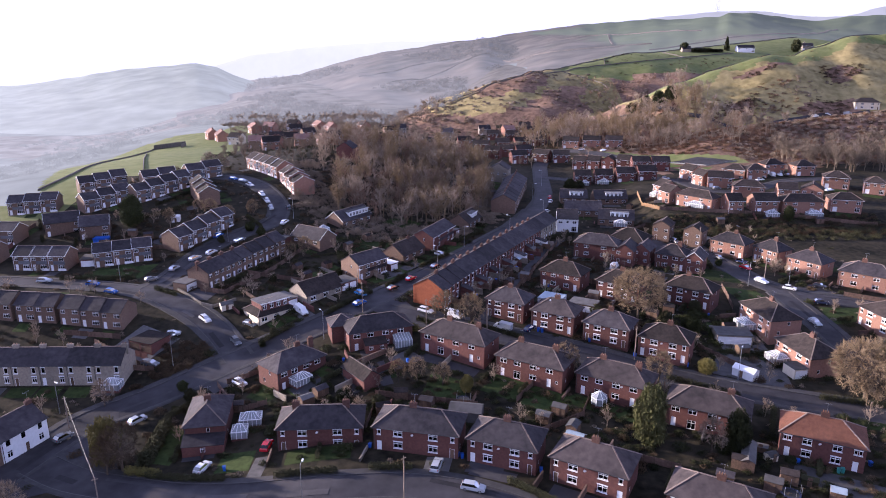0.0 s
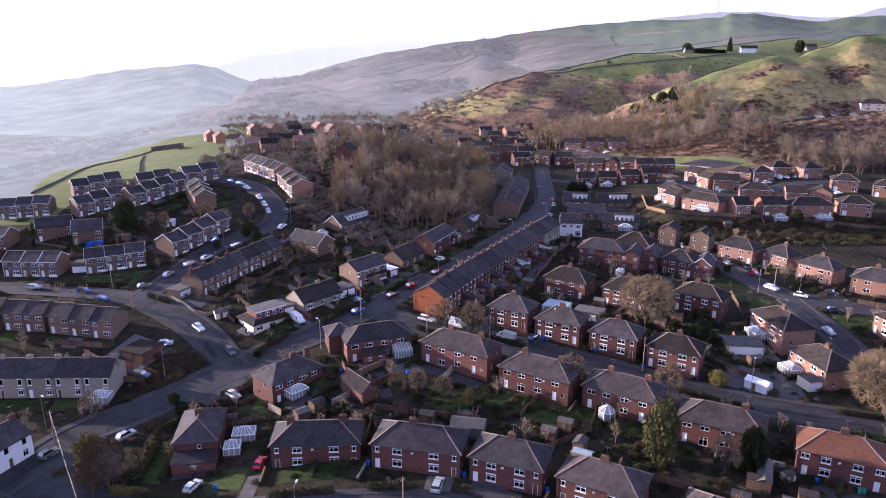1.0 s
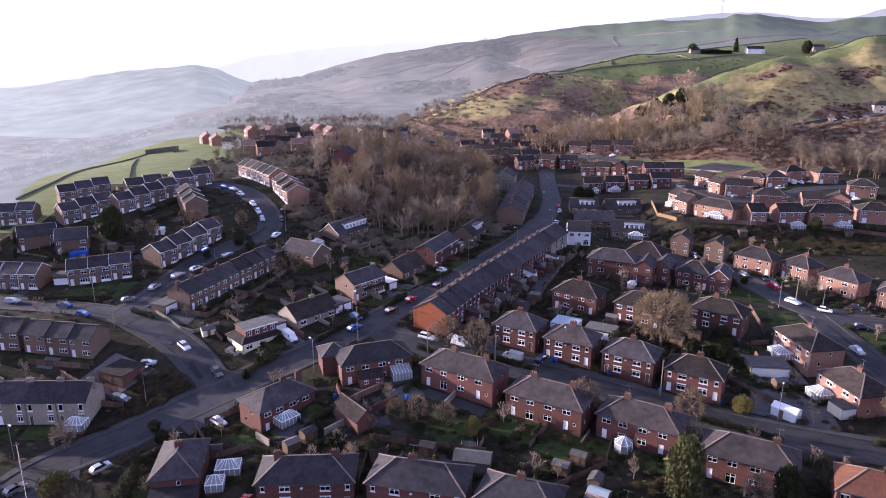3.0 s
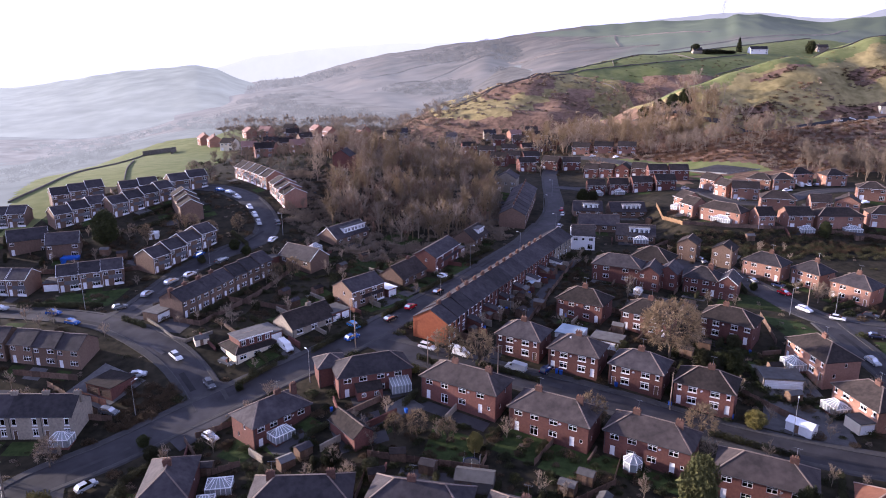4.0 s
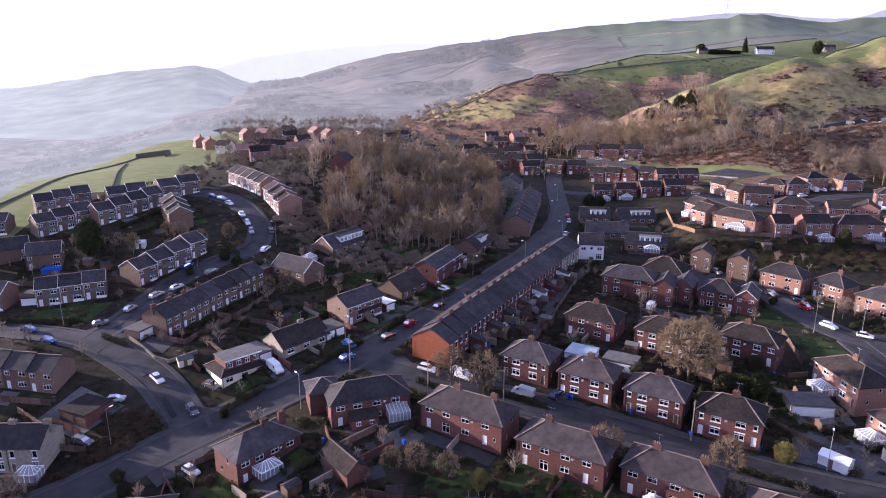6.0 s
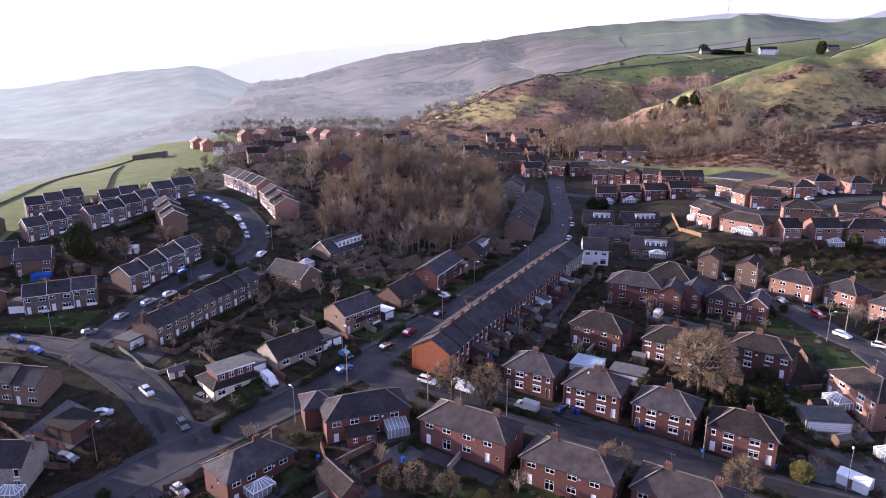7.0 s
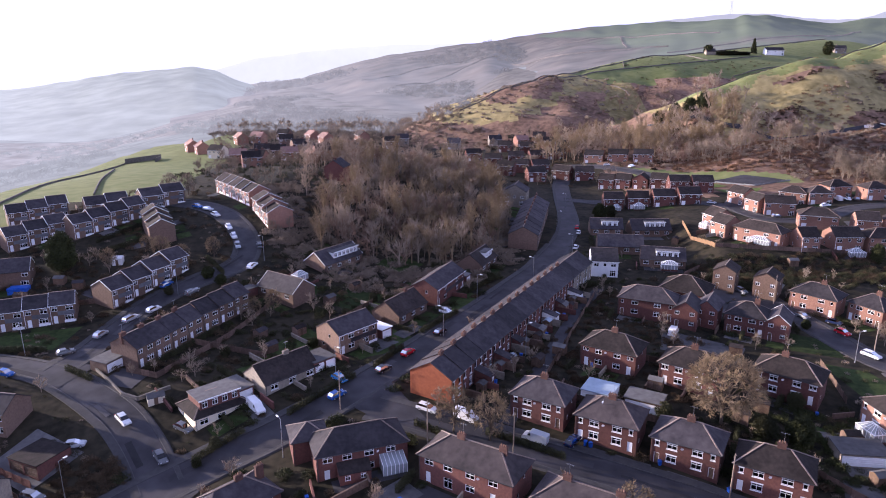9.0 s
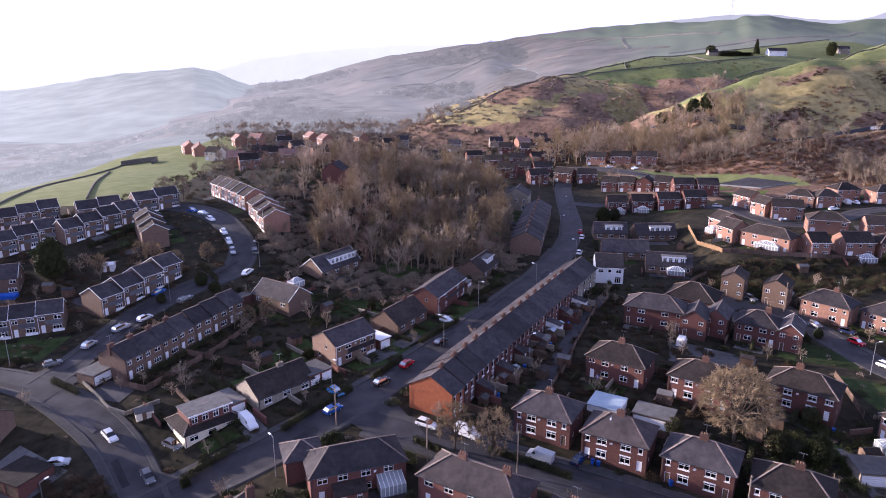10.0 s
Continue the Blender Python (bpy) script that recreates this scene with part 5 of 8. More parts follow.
# the long terrace
kt = dict(front="terrace", back="plain", wall="brick", shape="gable", eave=5.6, rise=2.8, band=True, stacks=(0.98,), pots=4, group="long brick terrace", sides=False, aerial=False)
house(3.3, 182.4, 59.8, 4.9, 10.0, "bright orange-red brick end house of a terrace", base=lie(4.5, 184.5), **{**kt, "wall": "brick_bright", "stacks": (0.9,)})
for k, r in enumerate(row(14, 5.8, 186.7, 40.5, 246.4, 10.0, "red brick terraced house with dark slate roof", **kt)):
    if k % 2:
        add_lean_to(r, 0.3, 2.4, rng.choice((2.4, 3.2, 4.0)), wall=rng.choice(("brick", "brick", "white")), windows=1)
row(3, 40.6, 246.5, 49.4, 261.8, 10.0, "grey stone terraced house with slate roof", **{**kt, "wall": "stone", "stacks": ()})
row(9, 36.4, 291.3, 48.4, 343.0, 10.4, "dark brick terraced house with slate roof and chimneys", **{**kt, "wall": "brick_brown"})
house(30.0, 354.0, -16, 10.0, 10.0, "tall stone house with slate gable roof", front="estate", wall="stone", shape="front_gable", eave=6.4, stacks=(), band=False)
# rows on the left hillside
kr = dict(front="row", back="plain", wall="brick_brown", roof="slate", shape="gable", eave=5.1, rise=2.3, band=False, stacks=(), verge=True, group="stepped brick rows", sides=False, clad="hung")
row(4, -88.2, 231.5, -75.4, 255.4, 8.2, "brown brick row house with grey hung tiles and slate roof", **kr)
row(4, -67.9, 198.6, -59.3, 218.2, 8.0, "brown brick row house with slate roof and chimney", **{**kr, "stacks": (0.05,), "pots": 1, "clad": "", "verge": False})
row(3, -59.2, 218.2, -51.2, 232.4, 8.0, "brown brick row house with slate roof", **{**kr, "clad": "", "verge": False})
row(3, -111.9, 218.6, -95.2, 225.4, 7.6, "row house with white and blue panels and slate roof", **kr)
row(3, -137.5, 217.2, -119.9, 216.2, 7.6, "row house with white panelled front and slate roof", **kr)
row(2, -115.9, 180.0, -104.4, 178.9, 7.6, "brown brick row house with slate roof", **{**kr, "clad": "", "verge": False})
row(3, -103.1, 178.6, -84.8, 175.7, 7.6, "brown brick row house with slate roof", **{**kr, "clad": "", "verge": False})
row(2, -129.0, 182.0, -117.0, 180.0, 7.6, "brown brick row house with slate roof", **{**kr, "clad": "", "verge": False})
row(3, -148.0, 287.0, -132.8, 298.5, 7.6, "brick row house with slate roof and white panels", **kr)
row(3, -137.0, 267.0, -124.0, 280.9, 7.6, "brick row house with slate roof", **kr)
row(2, -123.6, 292.9, -112.0, 300.9, 7.6, "brick row house with slate roof and white fascia", **kr)
row(4, -120.0, 276.1, -104.3, 296.6, 7.6, "brick row house with slate roof", **kr)
row(2, -107.0, 301.2, -95.1, 311.1, 7.6, "brick row house with slate roof and white fascia", **kr)
row(3, -86.0, 275.0, -95.0, 291.0, 8.0, "brick row house with red-brown gable roof", **{**kr, "roof": "tile", "clad": ""})
row(5, -87.2, 324.0, -68.5, 302.5, 8.4, "pale brick crescent house with brown tiled roof", **{**kr, "wall": "brick_orange", "roof": "tile"})
row(3, -66.5, 299.0, -57.5, 284.0, 9.0, "pale brick crescent house with brown tiled roof", **{**kr, "wall": "brick_orange", "roof": "tile"})
row(6, -115.0, 152.2, -75.3, 152.4, 8.4, "stone terraced house with slate roof and chimneys", front="terrace", back="plain", wall="stone", shape="gable", eave=5.4, rise=2.8, stacks=(0.95,), pots=2, group="stone terrace", sides=False, aerial=False)
house(-86.4, 122.0, 68, 10.5, 8.2, "white painted stone house with slate roof", front="terrace", wall="white", shape="gable", rise=2.6, stacks=(0.95,), band=False)
house(-90.3, 112.2, 68, 10.4, 8.2, "dark brick terraced house beside a white one", front="terrace", wall="brick_brown", shape="gable", rise=2.6, stacks=(0.05,))
row(3, -172.0, 243.0, -150.0, 240.0, 7.6, "brick row house with slate roof on the valley side", **kr)
row(3, -168.0, 268.0, -150.0, 271.0, 7.6, "brick row house with slate roof on the valley side", **kr)
row(2, -162.0, 222.0, -146.0, 222.0, 7.6, "brick row house with slate roof on the valley side", **kr)
house(-142, 246, 30, 12, 8, "brick house with white gable and slate roof", front="row", wall="brick_brown", shape="gable", stacks=(), verge=True, band=False)
house(-128, 243, 20, 10, 8, "brick house with slate roof on the hillside", front="row", wall="brick_brown", shape="gable", stacks=(), verge=True, band=False)
# scattered houses over the crest
PALE = "pale brick house with pitched roof among trees on the crest"
for bx, by, bt, wl in ((-167, 513, -60, "pink"), (-156, 500, -62, "pink"), (-140, 476, -20, "render"), (-144, 546, -58, "pink"), (-133, 548, -20, "pink"), (-112, 478, 10, "brick_brown"), (-100, 470, 15, "brick_brown"),
                       (-108, 530, 10, "brick_brown"), (-92, 500, 30, "brick_brown"), (-84, 546, -55, "pink"), (-62, 489, -58, "brick_orange"), (-52, 494, -60, "brick_orange"), (-44, 486, 50, "brick_brown"),
                       (-96, 560, -55, "pink"), (-118, 566, -20, "brick_brown"), (-60, 560, -58, "brick_orange"), (-36, 540, 20, "brick_brown"), (-30, 566, 0, "stone"), (8, 560, -10, "stone"), (40, 570, 5, "stone"),
                       (58, 530, -8, "brick"), (76, 540, 10, "brick"), (84, 512, -30, "brick"), (72, 566, -5, "brick"), (60, 560, 20, "pink"), (44, 545, -10, "brick")):
    house(bx, by, bt, 9.5, 8.0, PALE, front="estate", wall="brick_orange" if wl == "pink" else wl, roof="tile_pink" if wl == "pink" else "tile" if wl != "stone" else "slate", shape="gable", band=False, stacks=(0.8,), pots=2, sides=False, aerial=False, group="houses on the crest")
for bx, by, bt, wl in ((-104, 432, -10, "brick_orange"), (-88, 446, 15, "pink"), (-72, 432, -55, "pink"), (-98, 402, 20, "brick_orange"), (-62, 412, 30, "brick_orange"), (-118, 446, 10, "pink")):
    house(bx, by, bt, 9.5, 8.0, "brick house among trees behind the crescent", front="estate", wall="brick_orange", roof="tile_pink" if wl == "pink" else "tile", shape="gable", band=False, stacks=(0.8,), pots=2, group="houses on the crest")
house(352, 812, 4, 20, 7, "long white farmhouse with grey roof on the hill", front="estate", wall="white", shape="gable", band=False, stacks=(), sides=False, group="hill farms")
house(440, 838, -10, 12, 8, "pale stone cottage on the hill crest", front="estate", wall="stone", shape="gable", band=False, stacks=(0.2,), group="hill farms")
house(286, 806, 0, 10, 7, "low stone barn among trees", front="", wall="stone", shape="gable", band=False, stacks=(), eave=3.5, sides=False, group="hill farms")
house(301.0, 490.5, -14, 16, 9, "cream rendered house above the yard", front="semi", wall="render", roof="tile", shape="hip", band=False, stacks=(), group="hill farms")
house(-48.0, 348.5, -12, 8.5, 9.0, "red brick house with blank gable wall", front="", wall="brick", shape="front_gable", stacks=(0.2,), band=False, sides=False, group="houses on the crest")


# ---- bare trees ----
def grow(seed, high=9.0, spread=0.55, limbs=6, twigs=900, lean=0.0, fork=0.3, low=0.65, thick=1.0, broad=1.0, lite=False):
    """Trunk and limb prisms, and loose twig triangles, of a leafless tree about that high."""
    r = random.Random(seed)
    wood, ends = Shape(), []
    trunk = high * fork
    tip = Vector((lean * trunk, r.uniform(-0.3, 0.3), trunk))
    wood.tube((0, 0, -0.5), tip, high * 0.026 * thick, high * 0.019 * thick, 6)

    def branch(p, d, length, rad, depth):
        q = p + d * length
        if depth < 2 or not lite:
            wood.tube(p, q, rad, rad * 0.6, (3 if depth else 4) if lite else 4 if depth else 5)
        if depth >= 2:
            ends.append((p, q, d, length))
            return
        for _ in range(3 if depth else 4):
            e = (d + Vector((r.uniform(-1, 1), r.uniform(-1, 1), r.uniform(-0.25, 0.7))) * 0.72).normalized()
            s = p.lerp(q, r.uniform(0.45, 1.0))
            branch(s, e, length * r.uniform(0.55, 0.8), rad * 0.5, depth + 1)
    for k in range(limbs):
        a = 2 * math.pi * (k + r.random() * 0.7) / limbs
        d = Vector((math.cos(a) * spread, math.sin(a) * spread, r.uniform(0.5, 1.0))).normalized()
        branch(tip.lerp(Vector((0, 0, trunk * low)), r.random()), d, high * r.uniform(0.26, 0.36), high * 0.011 * thick, 0)
    rr = np.random.RandomState(seed)
    pick = rr.randint(0, len(ends), twigs)
    P = np.array([np.array(e[0]) for e in ends])[pick]
    Q = np.array([np.array(e[1]) for e in ends])[pick]
    D = np.array([np.array(e[2]) for e in ends])[pick]
    base = P + (Q - P) * rr.uniform(0.1, 1.05, (twigs, 1))
    way = D + rr.normal(0, 0.5, (twigs, 3)) + np.array([0, 0, 0.4])
    way /= np.linalg.norm(way, axis=1)[:, None]
    ln = high * rr.uniform(0.06, 0.15, (twigs, 1))
    side = np.cross(way, rr.normal(0, 1, (twigs, 3)))
    side /= np.linalg.norm(side, axis=1)[:, None] + 1e-9
    wd = high * rr.uniform(0.0018, 0.0042, (twigs, 1)) * broad
    tris = np.stack([base - side * wd, base + side * wd, base + way * ln], 1)
    return wood, tris


def dome_tree(seed, high=10.0, wide=0.36, tall=0.46, limbs=9, twigs=8000, fork=0.26):
    """A leafless tree with an even, rounded crown: limbs fan out from the fork to the whole dome and split twice."""
    r = random.Random(seed)
    wood, ends = Shape(), []
    tip, mid = Vector((r.uniform(-0.2, 0.2), r.uniform(-0.2, 0.2), high * fork)), Vector((0, 0, high * (1 - tall)))
    wood.tube((0, 0, -0.5), tip, high * 0.024, high * 0.018, 7)

    def reach(a, q, lift):
        """The place at the share q of the way out along the direction a of the dome."""
        return Vector((a[0] * wide * high * q, a[1] * wide * high * q, 0)) + Vector((0, 0, mid.z + (a[2] * tall * high - lift) * q))

    def aim(base, loose):
        v = Vector((base[0] + r.gauss(0, loose), base[1] + r.gauss(0, loose), base[2] + r.gauss(0, loose)))
        return v.normalized()
    for k in range(limbs):
        a = 2.4 * k + r.uniform(-0.3, 0.3)
        up = -0.35 + 1.3 * ((k + 0.5) / limbs)
        flat = math.sqrt(max(0.05, 1 - min(1.0, up * up)))
        d0 = Vector((math.cos(a) * flat, math.sin(a) * flat, up)).normalized()
        p0 = reach(d0, r.uniform(0.34, 0.46), 0.0)
        bend = tip.lerp(p0, 0.5) + Vector((0, 0, high * 0.03))
        wood.tube(tip - Vector((0, 0, high * 0.08 * r.random())), bend, high * 0.011, high * 0.008, 5)
        wood.tube(bend, p0, high * 0.008, high * 0.006, 5)
        for _ in range(5):
            d1 = aim(d0, 0.42)
            p1 = reach(d1, r.uniform(0.62, 0.78), 0.0)
            wood.tube(p0, p1, high * 0.0055, high * 0.0035, 4)
            for _ in range(4):
                d2 = aim(d1, 0.24)
                p2 = reach(d2, r.uniform(0.86, 1.0), 0.0)
                wood.tube(p1, p2, high * 0.0032, high * 0.0018, 3)
                ends.append((np.array(p1), np.array(p2)))
    rr = np.random.RandomState(seed)
    pick = rr.randint(0, len(ends), twigs)
    P, Q = np.array([e[0] for e in ends])[pick], np.array([e[1] for e in ends])[pick]
    base = P + (Q - P) * rr.uniform(0.05, 1.0, (twigs, 1))
    way = (Q - P) / (np.linalg.norm(Q - P, axis=1)[:, None] + 1e-9) + rr.normal(0, 0.55, (twigs, 3)) + np.array([0, 0, 0.15])
    way /= np.linalg.norm(way, axis=1)[:, None]
    ln = high * rr.uniform(0.04, 0.10, (twigs, 1))
    side = np.cross(way, rr.normal(0, 1, (twigs, 3)))
    side /= np.linalg.norm(side, axis=1)[:, None] + 1e-9
    wd = high * rr.uniform(0.0016, 0.0036, (twigs, 1))
    return wood, np.stack([base - side * wd, base + side * wd, base + way * ln], 1)


def wood_tris(s):
    v = np.array(s.v)
    out = []
    for f in s.f:
        for k in range(1, len(f) - 1):
            out.append((v[f[0]], v[f[k]], v[f[k + 1]]))
    return np.array(out)


def placed(tris, x, y, z, turn, size, tall=1.0):
    c, s = math.cos(turn) * size, math.sin(turn) * size
    return tris @ np.array([[c, s, 0], [-s, c, 0], [0, 0, size * tall]]) + np.array([x, y, z])


def bare_tree(x, y, size, seed, mat="twig", label="leafless deciduous tree with fine brown twigs"):
    key = ("tree", seed, mat, size >= 13)

    def make():
        w, t = dome_tree(seed, 10.0, 0.36, 0.45, 9, 4200) if size < 13 else dome_tree(seed, 10.0, 0.52, 0.44, 17, 11500, 0.22)
        return w.mesh("trunk", "bark"), tri_mesh("crown", t, mat)
    tr, cr = cached(key, make)
    root = thing("tree", x, y, lie(x, y), rng.uniform(0, 360), label, "tree", "bare trees")
    root.scale = (size / 10,) * 3
    part("trunk", tr, root)
    part("crown", cr, root)


WOODS = [grow(100 + k, 10.0, 0.30 if k % 2 else 0.45, 7, 900, fork=0.55, low=0.1, thick=0.7, broad=1.35, lite=True) for k in range(6)]
WOODS += [grow(200 + k, 10.0, 0.30 if k % 2 else 0.45, 5, 480, fork=0.5, low=0.15, thick=0.6, broad=2.0, lite=True) for k in range(6)]
WOODS += [grow(300 + k, 10.0, 0.16, 7, 420, fork=0.72, low=0.2, thick=0.95, broad=1.8, lite=True) for k in range(6)]       # slim birches
WOODS = [np.concatenate([wood_tris(w), t]) for w, t in WOODS]


def near_road(x, y, extra=0.0):
    return any(np.min(np.hypot(q[:, 0] - x, q[:, 1] - y)) < h + extra for q, h in ROADS)


def in_house(x, y, gap=0.8):
    for cx, cy, r, turn, w, d in HOUSES:
        if abs(x - cx) < r + 2 and abs(y - cy) < r + 2:
            c, s = math.cos(radians(turn)), math.sin(radians(turn))
            u, v = (x - cx) * c + (y - cy) * s, -(x - cx) * s + (y - cy) * c
            if abs(u) < w / 2 + gap and abs(v) < d / 2 + gap:
                return True
    return False


def woodland(name, count, inside, box, sizes, mat, label, seed, slim=False):
    """Many bare trees within a region, in one mesh."""
    r = random.Random(seed)
    got = []
    for _ in range(count * 30):
        x, y = r.uniform(box[0], box[1]), r.uniform(box[2], box[3])
        if inside(x, y) and not near_road(x, y) and not in_house(x, y, 1.5):
            got.append(placed(WOODS[r.randrange(6) + (12 if slim and r.random() < 0.75 else 6 if y > 400 else 0)], x, y, lie(x, y), r.uniform(0, 6.3), r.uniform(*sizes) / 10, r.uniform(0.85, 1.2)))
            if len(got) >= count:
                break
    tagged(new(name, tri_mesh(name, np.concatenate(got), mat)), label, "trees", kind="stuff")


def oval(cx, cy, rx, ry):
    return lambda x, y: ((x - cx) / rx) ** 2 + ((y - cy) / ry) ** 2 < 1


def knoll(x, y):
    """The wood on the knoll, open before the red brick house."""
    return oval(-14, 350, 46, 92)(x, y) and x < 30 - max(0, 310 - y) * 0.25 and not (x < -40 and y < 320) and not (x < -36 and 322 < y < 352)


woodland("woodland", 170, knoll, (-62, 34, 268, 445), (7, 13), "twig", "bare brown woodland on the knoll", 1)
woodland("woodland", 100, knoll, (-62, 34, 268, 445), (7, 12), "twig_red", "bare reddish woodland on the knoll", 41)
woodland("woodland", 130, lambda x, y: knoll(x, y) and x > -48, (-50, 30, 268, 410), (8, 13), "twig_pale", "bare pale birches on the knoll", 2, True)
woodland("woodland", 60, lambda x, y: y > 398 + 0.10 * x and not (x > 215 and y > 418) and (x > 182 or y > 442 - 0.3 * (x - 118)), (118, 300, 400, 456), (5, 12), "twig", "bare trees on the slope above the estate", 3, True)
woodland("woodland", 45, lambda x, y: y > 398 + 0.10 * x and not (x > 215 and y > 418) and (x > 182 or y > 442 - 0.3 * (x - 118)), (118, 300, 400, 456), (4, 9), "twig_red", "reddish bare trees on the slope above the estate", 43)
woodland("woodland", 110, oval(135, 505, 80, 45), (60, 215, 462, 550), (9, 15), "twig", "bare wood below the spur", 4)
woodland("woodland", 110, oval(130, 495, 70, 42), (60, 205, 452, 540), (9, 15), "twig_pale", "tall pale birches below the spur", 44, True)
woodland("woodland", 190, lambda x, y: oval(-85, 520, 105, 85)(x, y) and x > -0.29 * y, (-190, 20, 430, 610), (4, 8), "twig", "bare trees between houses on the crest", 5)
woodland("woodland", 180, lambda x, y: oval(-50, 690, 150, 85)(x, y) and x < 14 - 0.3 * (y - 640), (-200, 30, 600, 780), (5, 10), "twig", "bare woods beyond the town", 6)
woodland("woodland", 90, lambda x, y: x > 205 or y > 372, (200, 290, 356, 404), (9, 14), "twig", "tall bare trees behind the estate", 7)
woodland("woodland", 130, lambda x, y: True, (130, 420, 606, 676), (5, 10), "twig_red", "bare trees in the hollow below the fields", 8)
woodland("woodland", 150, oval(-78, 395, 42, 68), (-122, -34, 330, 465), (3, 6), "twig", "bare trees in gardens behind the crescent", 10)
woodland("woodland", 60, oval(-30, 300, 34, 34), (-64, 6, 266, 334), (3, 6), "twig", "low bare trees at the edge of the wood", 20)
woodland("garden_trees", 150, lambda x, y: 128 < y < 262, (-130, 128, 128, 262), (2.5, 5.0), "twig", "small leafless fruit trees and shrubs in gardens", 9)


def bushes(name, count, inside, box, sizes, mat, label, seed, per=170, rest=None):
    """Low growth: domes of short stems and leaves, in one mesh."""
    r = np.random.RandomState(seed)
    rr = random.Random(seed)
    got = []
    for _ in range(count * 25):
        x, y = rr.uniform(box[0], box[1]), rr.uniform(box[2], box[3])
        if not inside(x, y) or near_road(x, y) or in_house(x, y):
            continue
        size = rr.uniform(*sizes)
        many = int(per * 1.6) if y < 300 else per
        p = r.normal(0, 1, (many, 3))
        p /= np.linalg.norm(p, axis=1)[:, None]
        p[:, 2] = np.abs(p[:, 2])
        p *= r.uniform(0.40, 1.0, (many, 1)) * size * np.array([1.0, rr.uniform(0.6, 1.0), rr.uniform(0.6, 1.1)])
        d = r.normal(0, 1, (many, 3)) * size * (0.13 if y < 300 else 0.2)
        e = np.cross(d, r.normal(0, 1, (many, 3)))
        e *= size * (0.05 if y < 300 else 0.07) / (np.linalg.norm(e, axis=1)[:, None] + 1e-9)
        got.append(np.stack([p - e, p + e, p + d + np.array([0, 0, size * 0.12])], 1) * np.array([1, 1, 0.8]) + np.array([x, y, float(rest(x, y)) if rest else lie(x, y)]))
        if len(got) >= count:
            break
    tagged(new(name, tri_mesh(name, np.concatenate(got), mat)), label, "bushes", kind="stuff")


bushes("scrub", 650, lambda x, y: y > 385 + 0.05 * x and (x > 182 or y > 440 - 0.3 * (x - 118)), (110, 330, 372, 456), (1.0, 2.6), "twig", "brown bracken and bramble on the slope", 11)
bushes("scrub", 420, lambda x, y: 258 < y < 276, (84, 185, 255, 282), (0.8, 1.8), "bramble", "brown brambles on the bank below the estate", 12)
bushes("scrub", 320, lambda x, y: 252 < y < 276, (84, 185, 248, 280), (1.0, 2.2), "hedge", "dark brambles and ivy on the bank", 19)
bushes("scrub", 420, oval(-14, 320, 50, 70), (-64, 34, 255, 390), (1.0, 2.2), "twig", "brown undergrowth of the wooded knoll", 13)
bushes("scrub", 200, lambda x, y: True, (20, 200, 600, 700), (1.2, 3.0), "twig", "brown gorse and bracken on the quarry spur", 14)


bushes("scrub", 420, lambda x, y: oval(-85, 530, 110, 100)(x, y) and x > -0.29 * y, (-200, 30, 425, 640), (0.9, 2.4), "twig", "brown shrubs between the houses on the crest", 15, 120)
bushes("scrub", 800, lambda x, y: oval(-50, 670, 150, 110)(x, y) and x < 24 - 0.3 * (y - 640), (-200, 40, 566, 790), (1.8, 4.2), "twig", "brown undergrowth of the far woods", 16, 120)
bushes("garden_shrubs", 700, lambda x, y: 112 < y < 300 and not (62 < x < 88 and y > 262), (-135, 150, 112, 300), (0.5, 1.3), "hedge", "low green and brown shrubs in gardens", 17, 110)
bushes("garden_shrubs", 330, lambda x, y: 112 < y < 262 and not (86 < x < 106 and 183 < y < 226), (-60, 132, 112, 262), (0.9, 2.1), "leaf", "tall dark evergreen shrubs between gardens", 31, 200)
bushes("garden_shrubs", 260, lambda x, y: 112 < y < 262 and not (86 < x < 106 and 183 < y < 226), (-130, 132, 112, 262), (0.8, 1.9), "bramble", "tangled dead brown shrubs between gardens", 32, 200)
bushes("garden_shrubs", 500, lambda x, y: 112 < y < 300, (-135, 150, 112, 300), (0.4, 1.1), "twig", "low leafless brown shrubs in gardens", 18, 110)


bushes("scrub", 300, oval(-76, 390, 46, 75), (-126, -30, 318, 468), (0.8, 2.0), "hedge", "dark shrubs in gardens behind the crescent", 21, 110)
bushes("scrub", 160, lambda x, y: math.sin(x * 0.11) * math.sin(y * 0.13 + x * 0.05) > 0.25, (195, 330, 478, 528), (0.8, 2.0), "twig", "dark bracken patches on the hill", 23, 110)
woodland("woodland", 130, lambda x, y: True, (12, 112, 408, 585), (4, 8), "twig", "bare trees among the upper houses", 24)
bushes("scrub", 300, lambda x, y: True, (12, 112, 405, 585), (0.9, 2.4), "bramble", "brown shrubs among the upper houses", 25, 110)
# Dark growth on the same patches deepens the painted shade of the hollows.
bushes("scrub", 260, lambda x, y: y > 485 and math.sin(x * 0.06 + y * 0.045) * math.sin(y * 0.11 - x * 0.03) > 0.4, (150, 330, 470, 535), (0.8, 2.2), "bramble", "dark bracken in the diggings, standing in for hollow shade", 26, 110)
bushes("scrub", 800, lambda x, y: x > 182 or y > 440 - 0.3 * (x - 118), (112, 330, 376, 462), (0.9, 2.3), "bracken", "red-brown dead bracken and bramble on the slope", 27, 110)
bushes("scrub", 300, lambda x, y: oval(-14, 340, 56, 96)(x, y) and not oval(-14, 350, 42, 80)(x, y) and x < 30, (-74, 30, 240, 330), (1.4, 3.0), "twig", "tangled undergrowth along the edge of the wood", 28, 200)
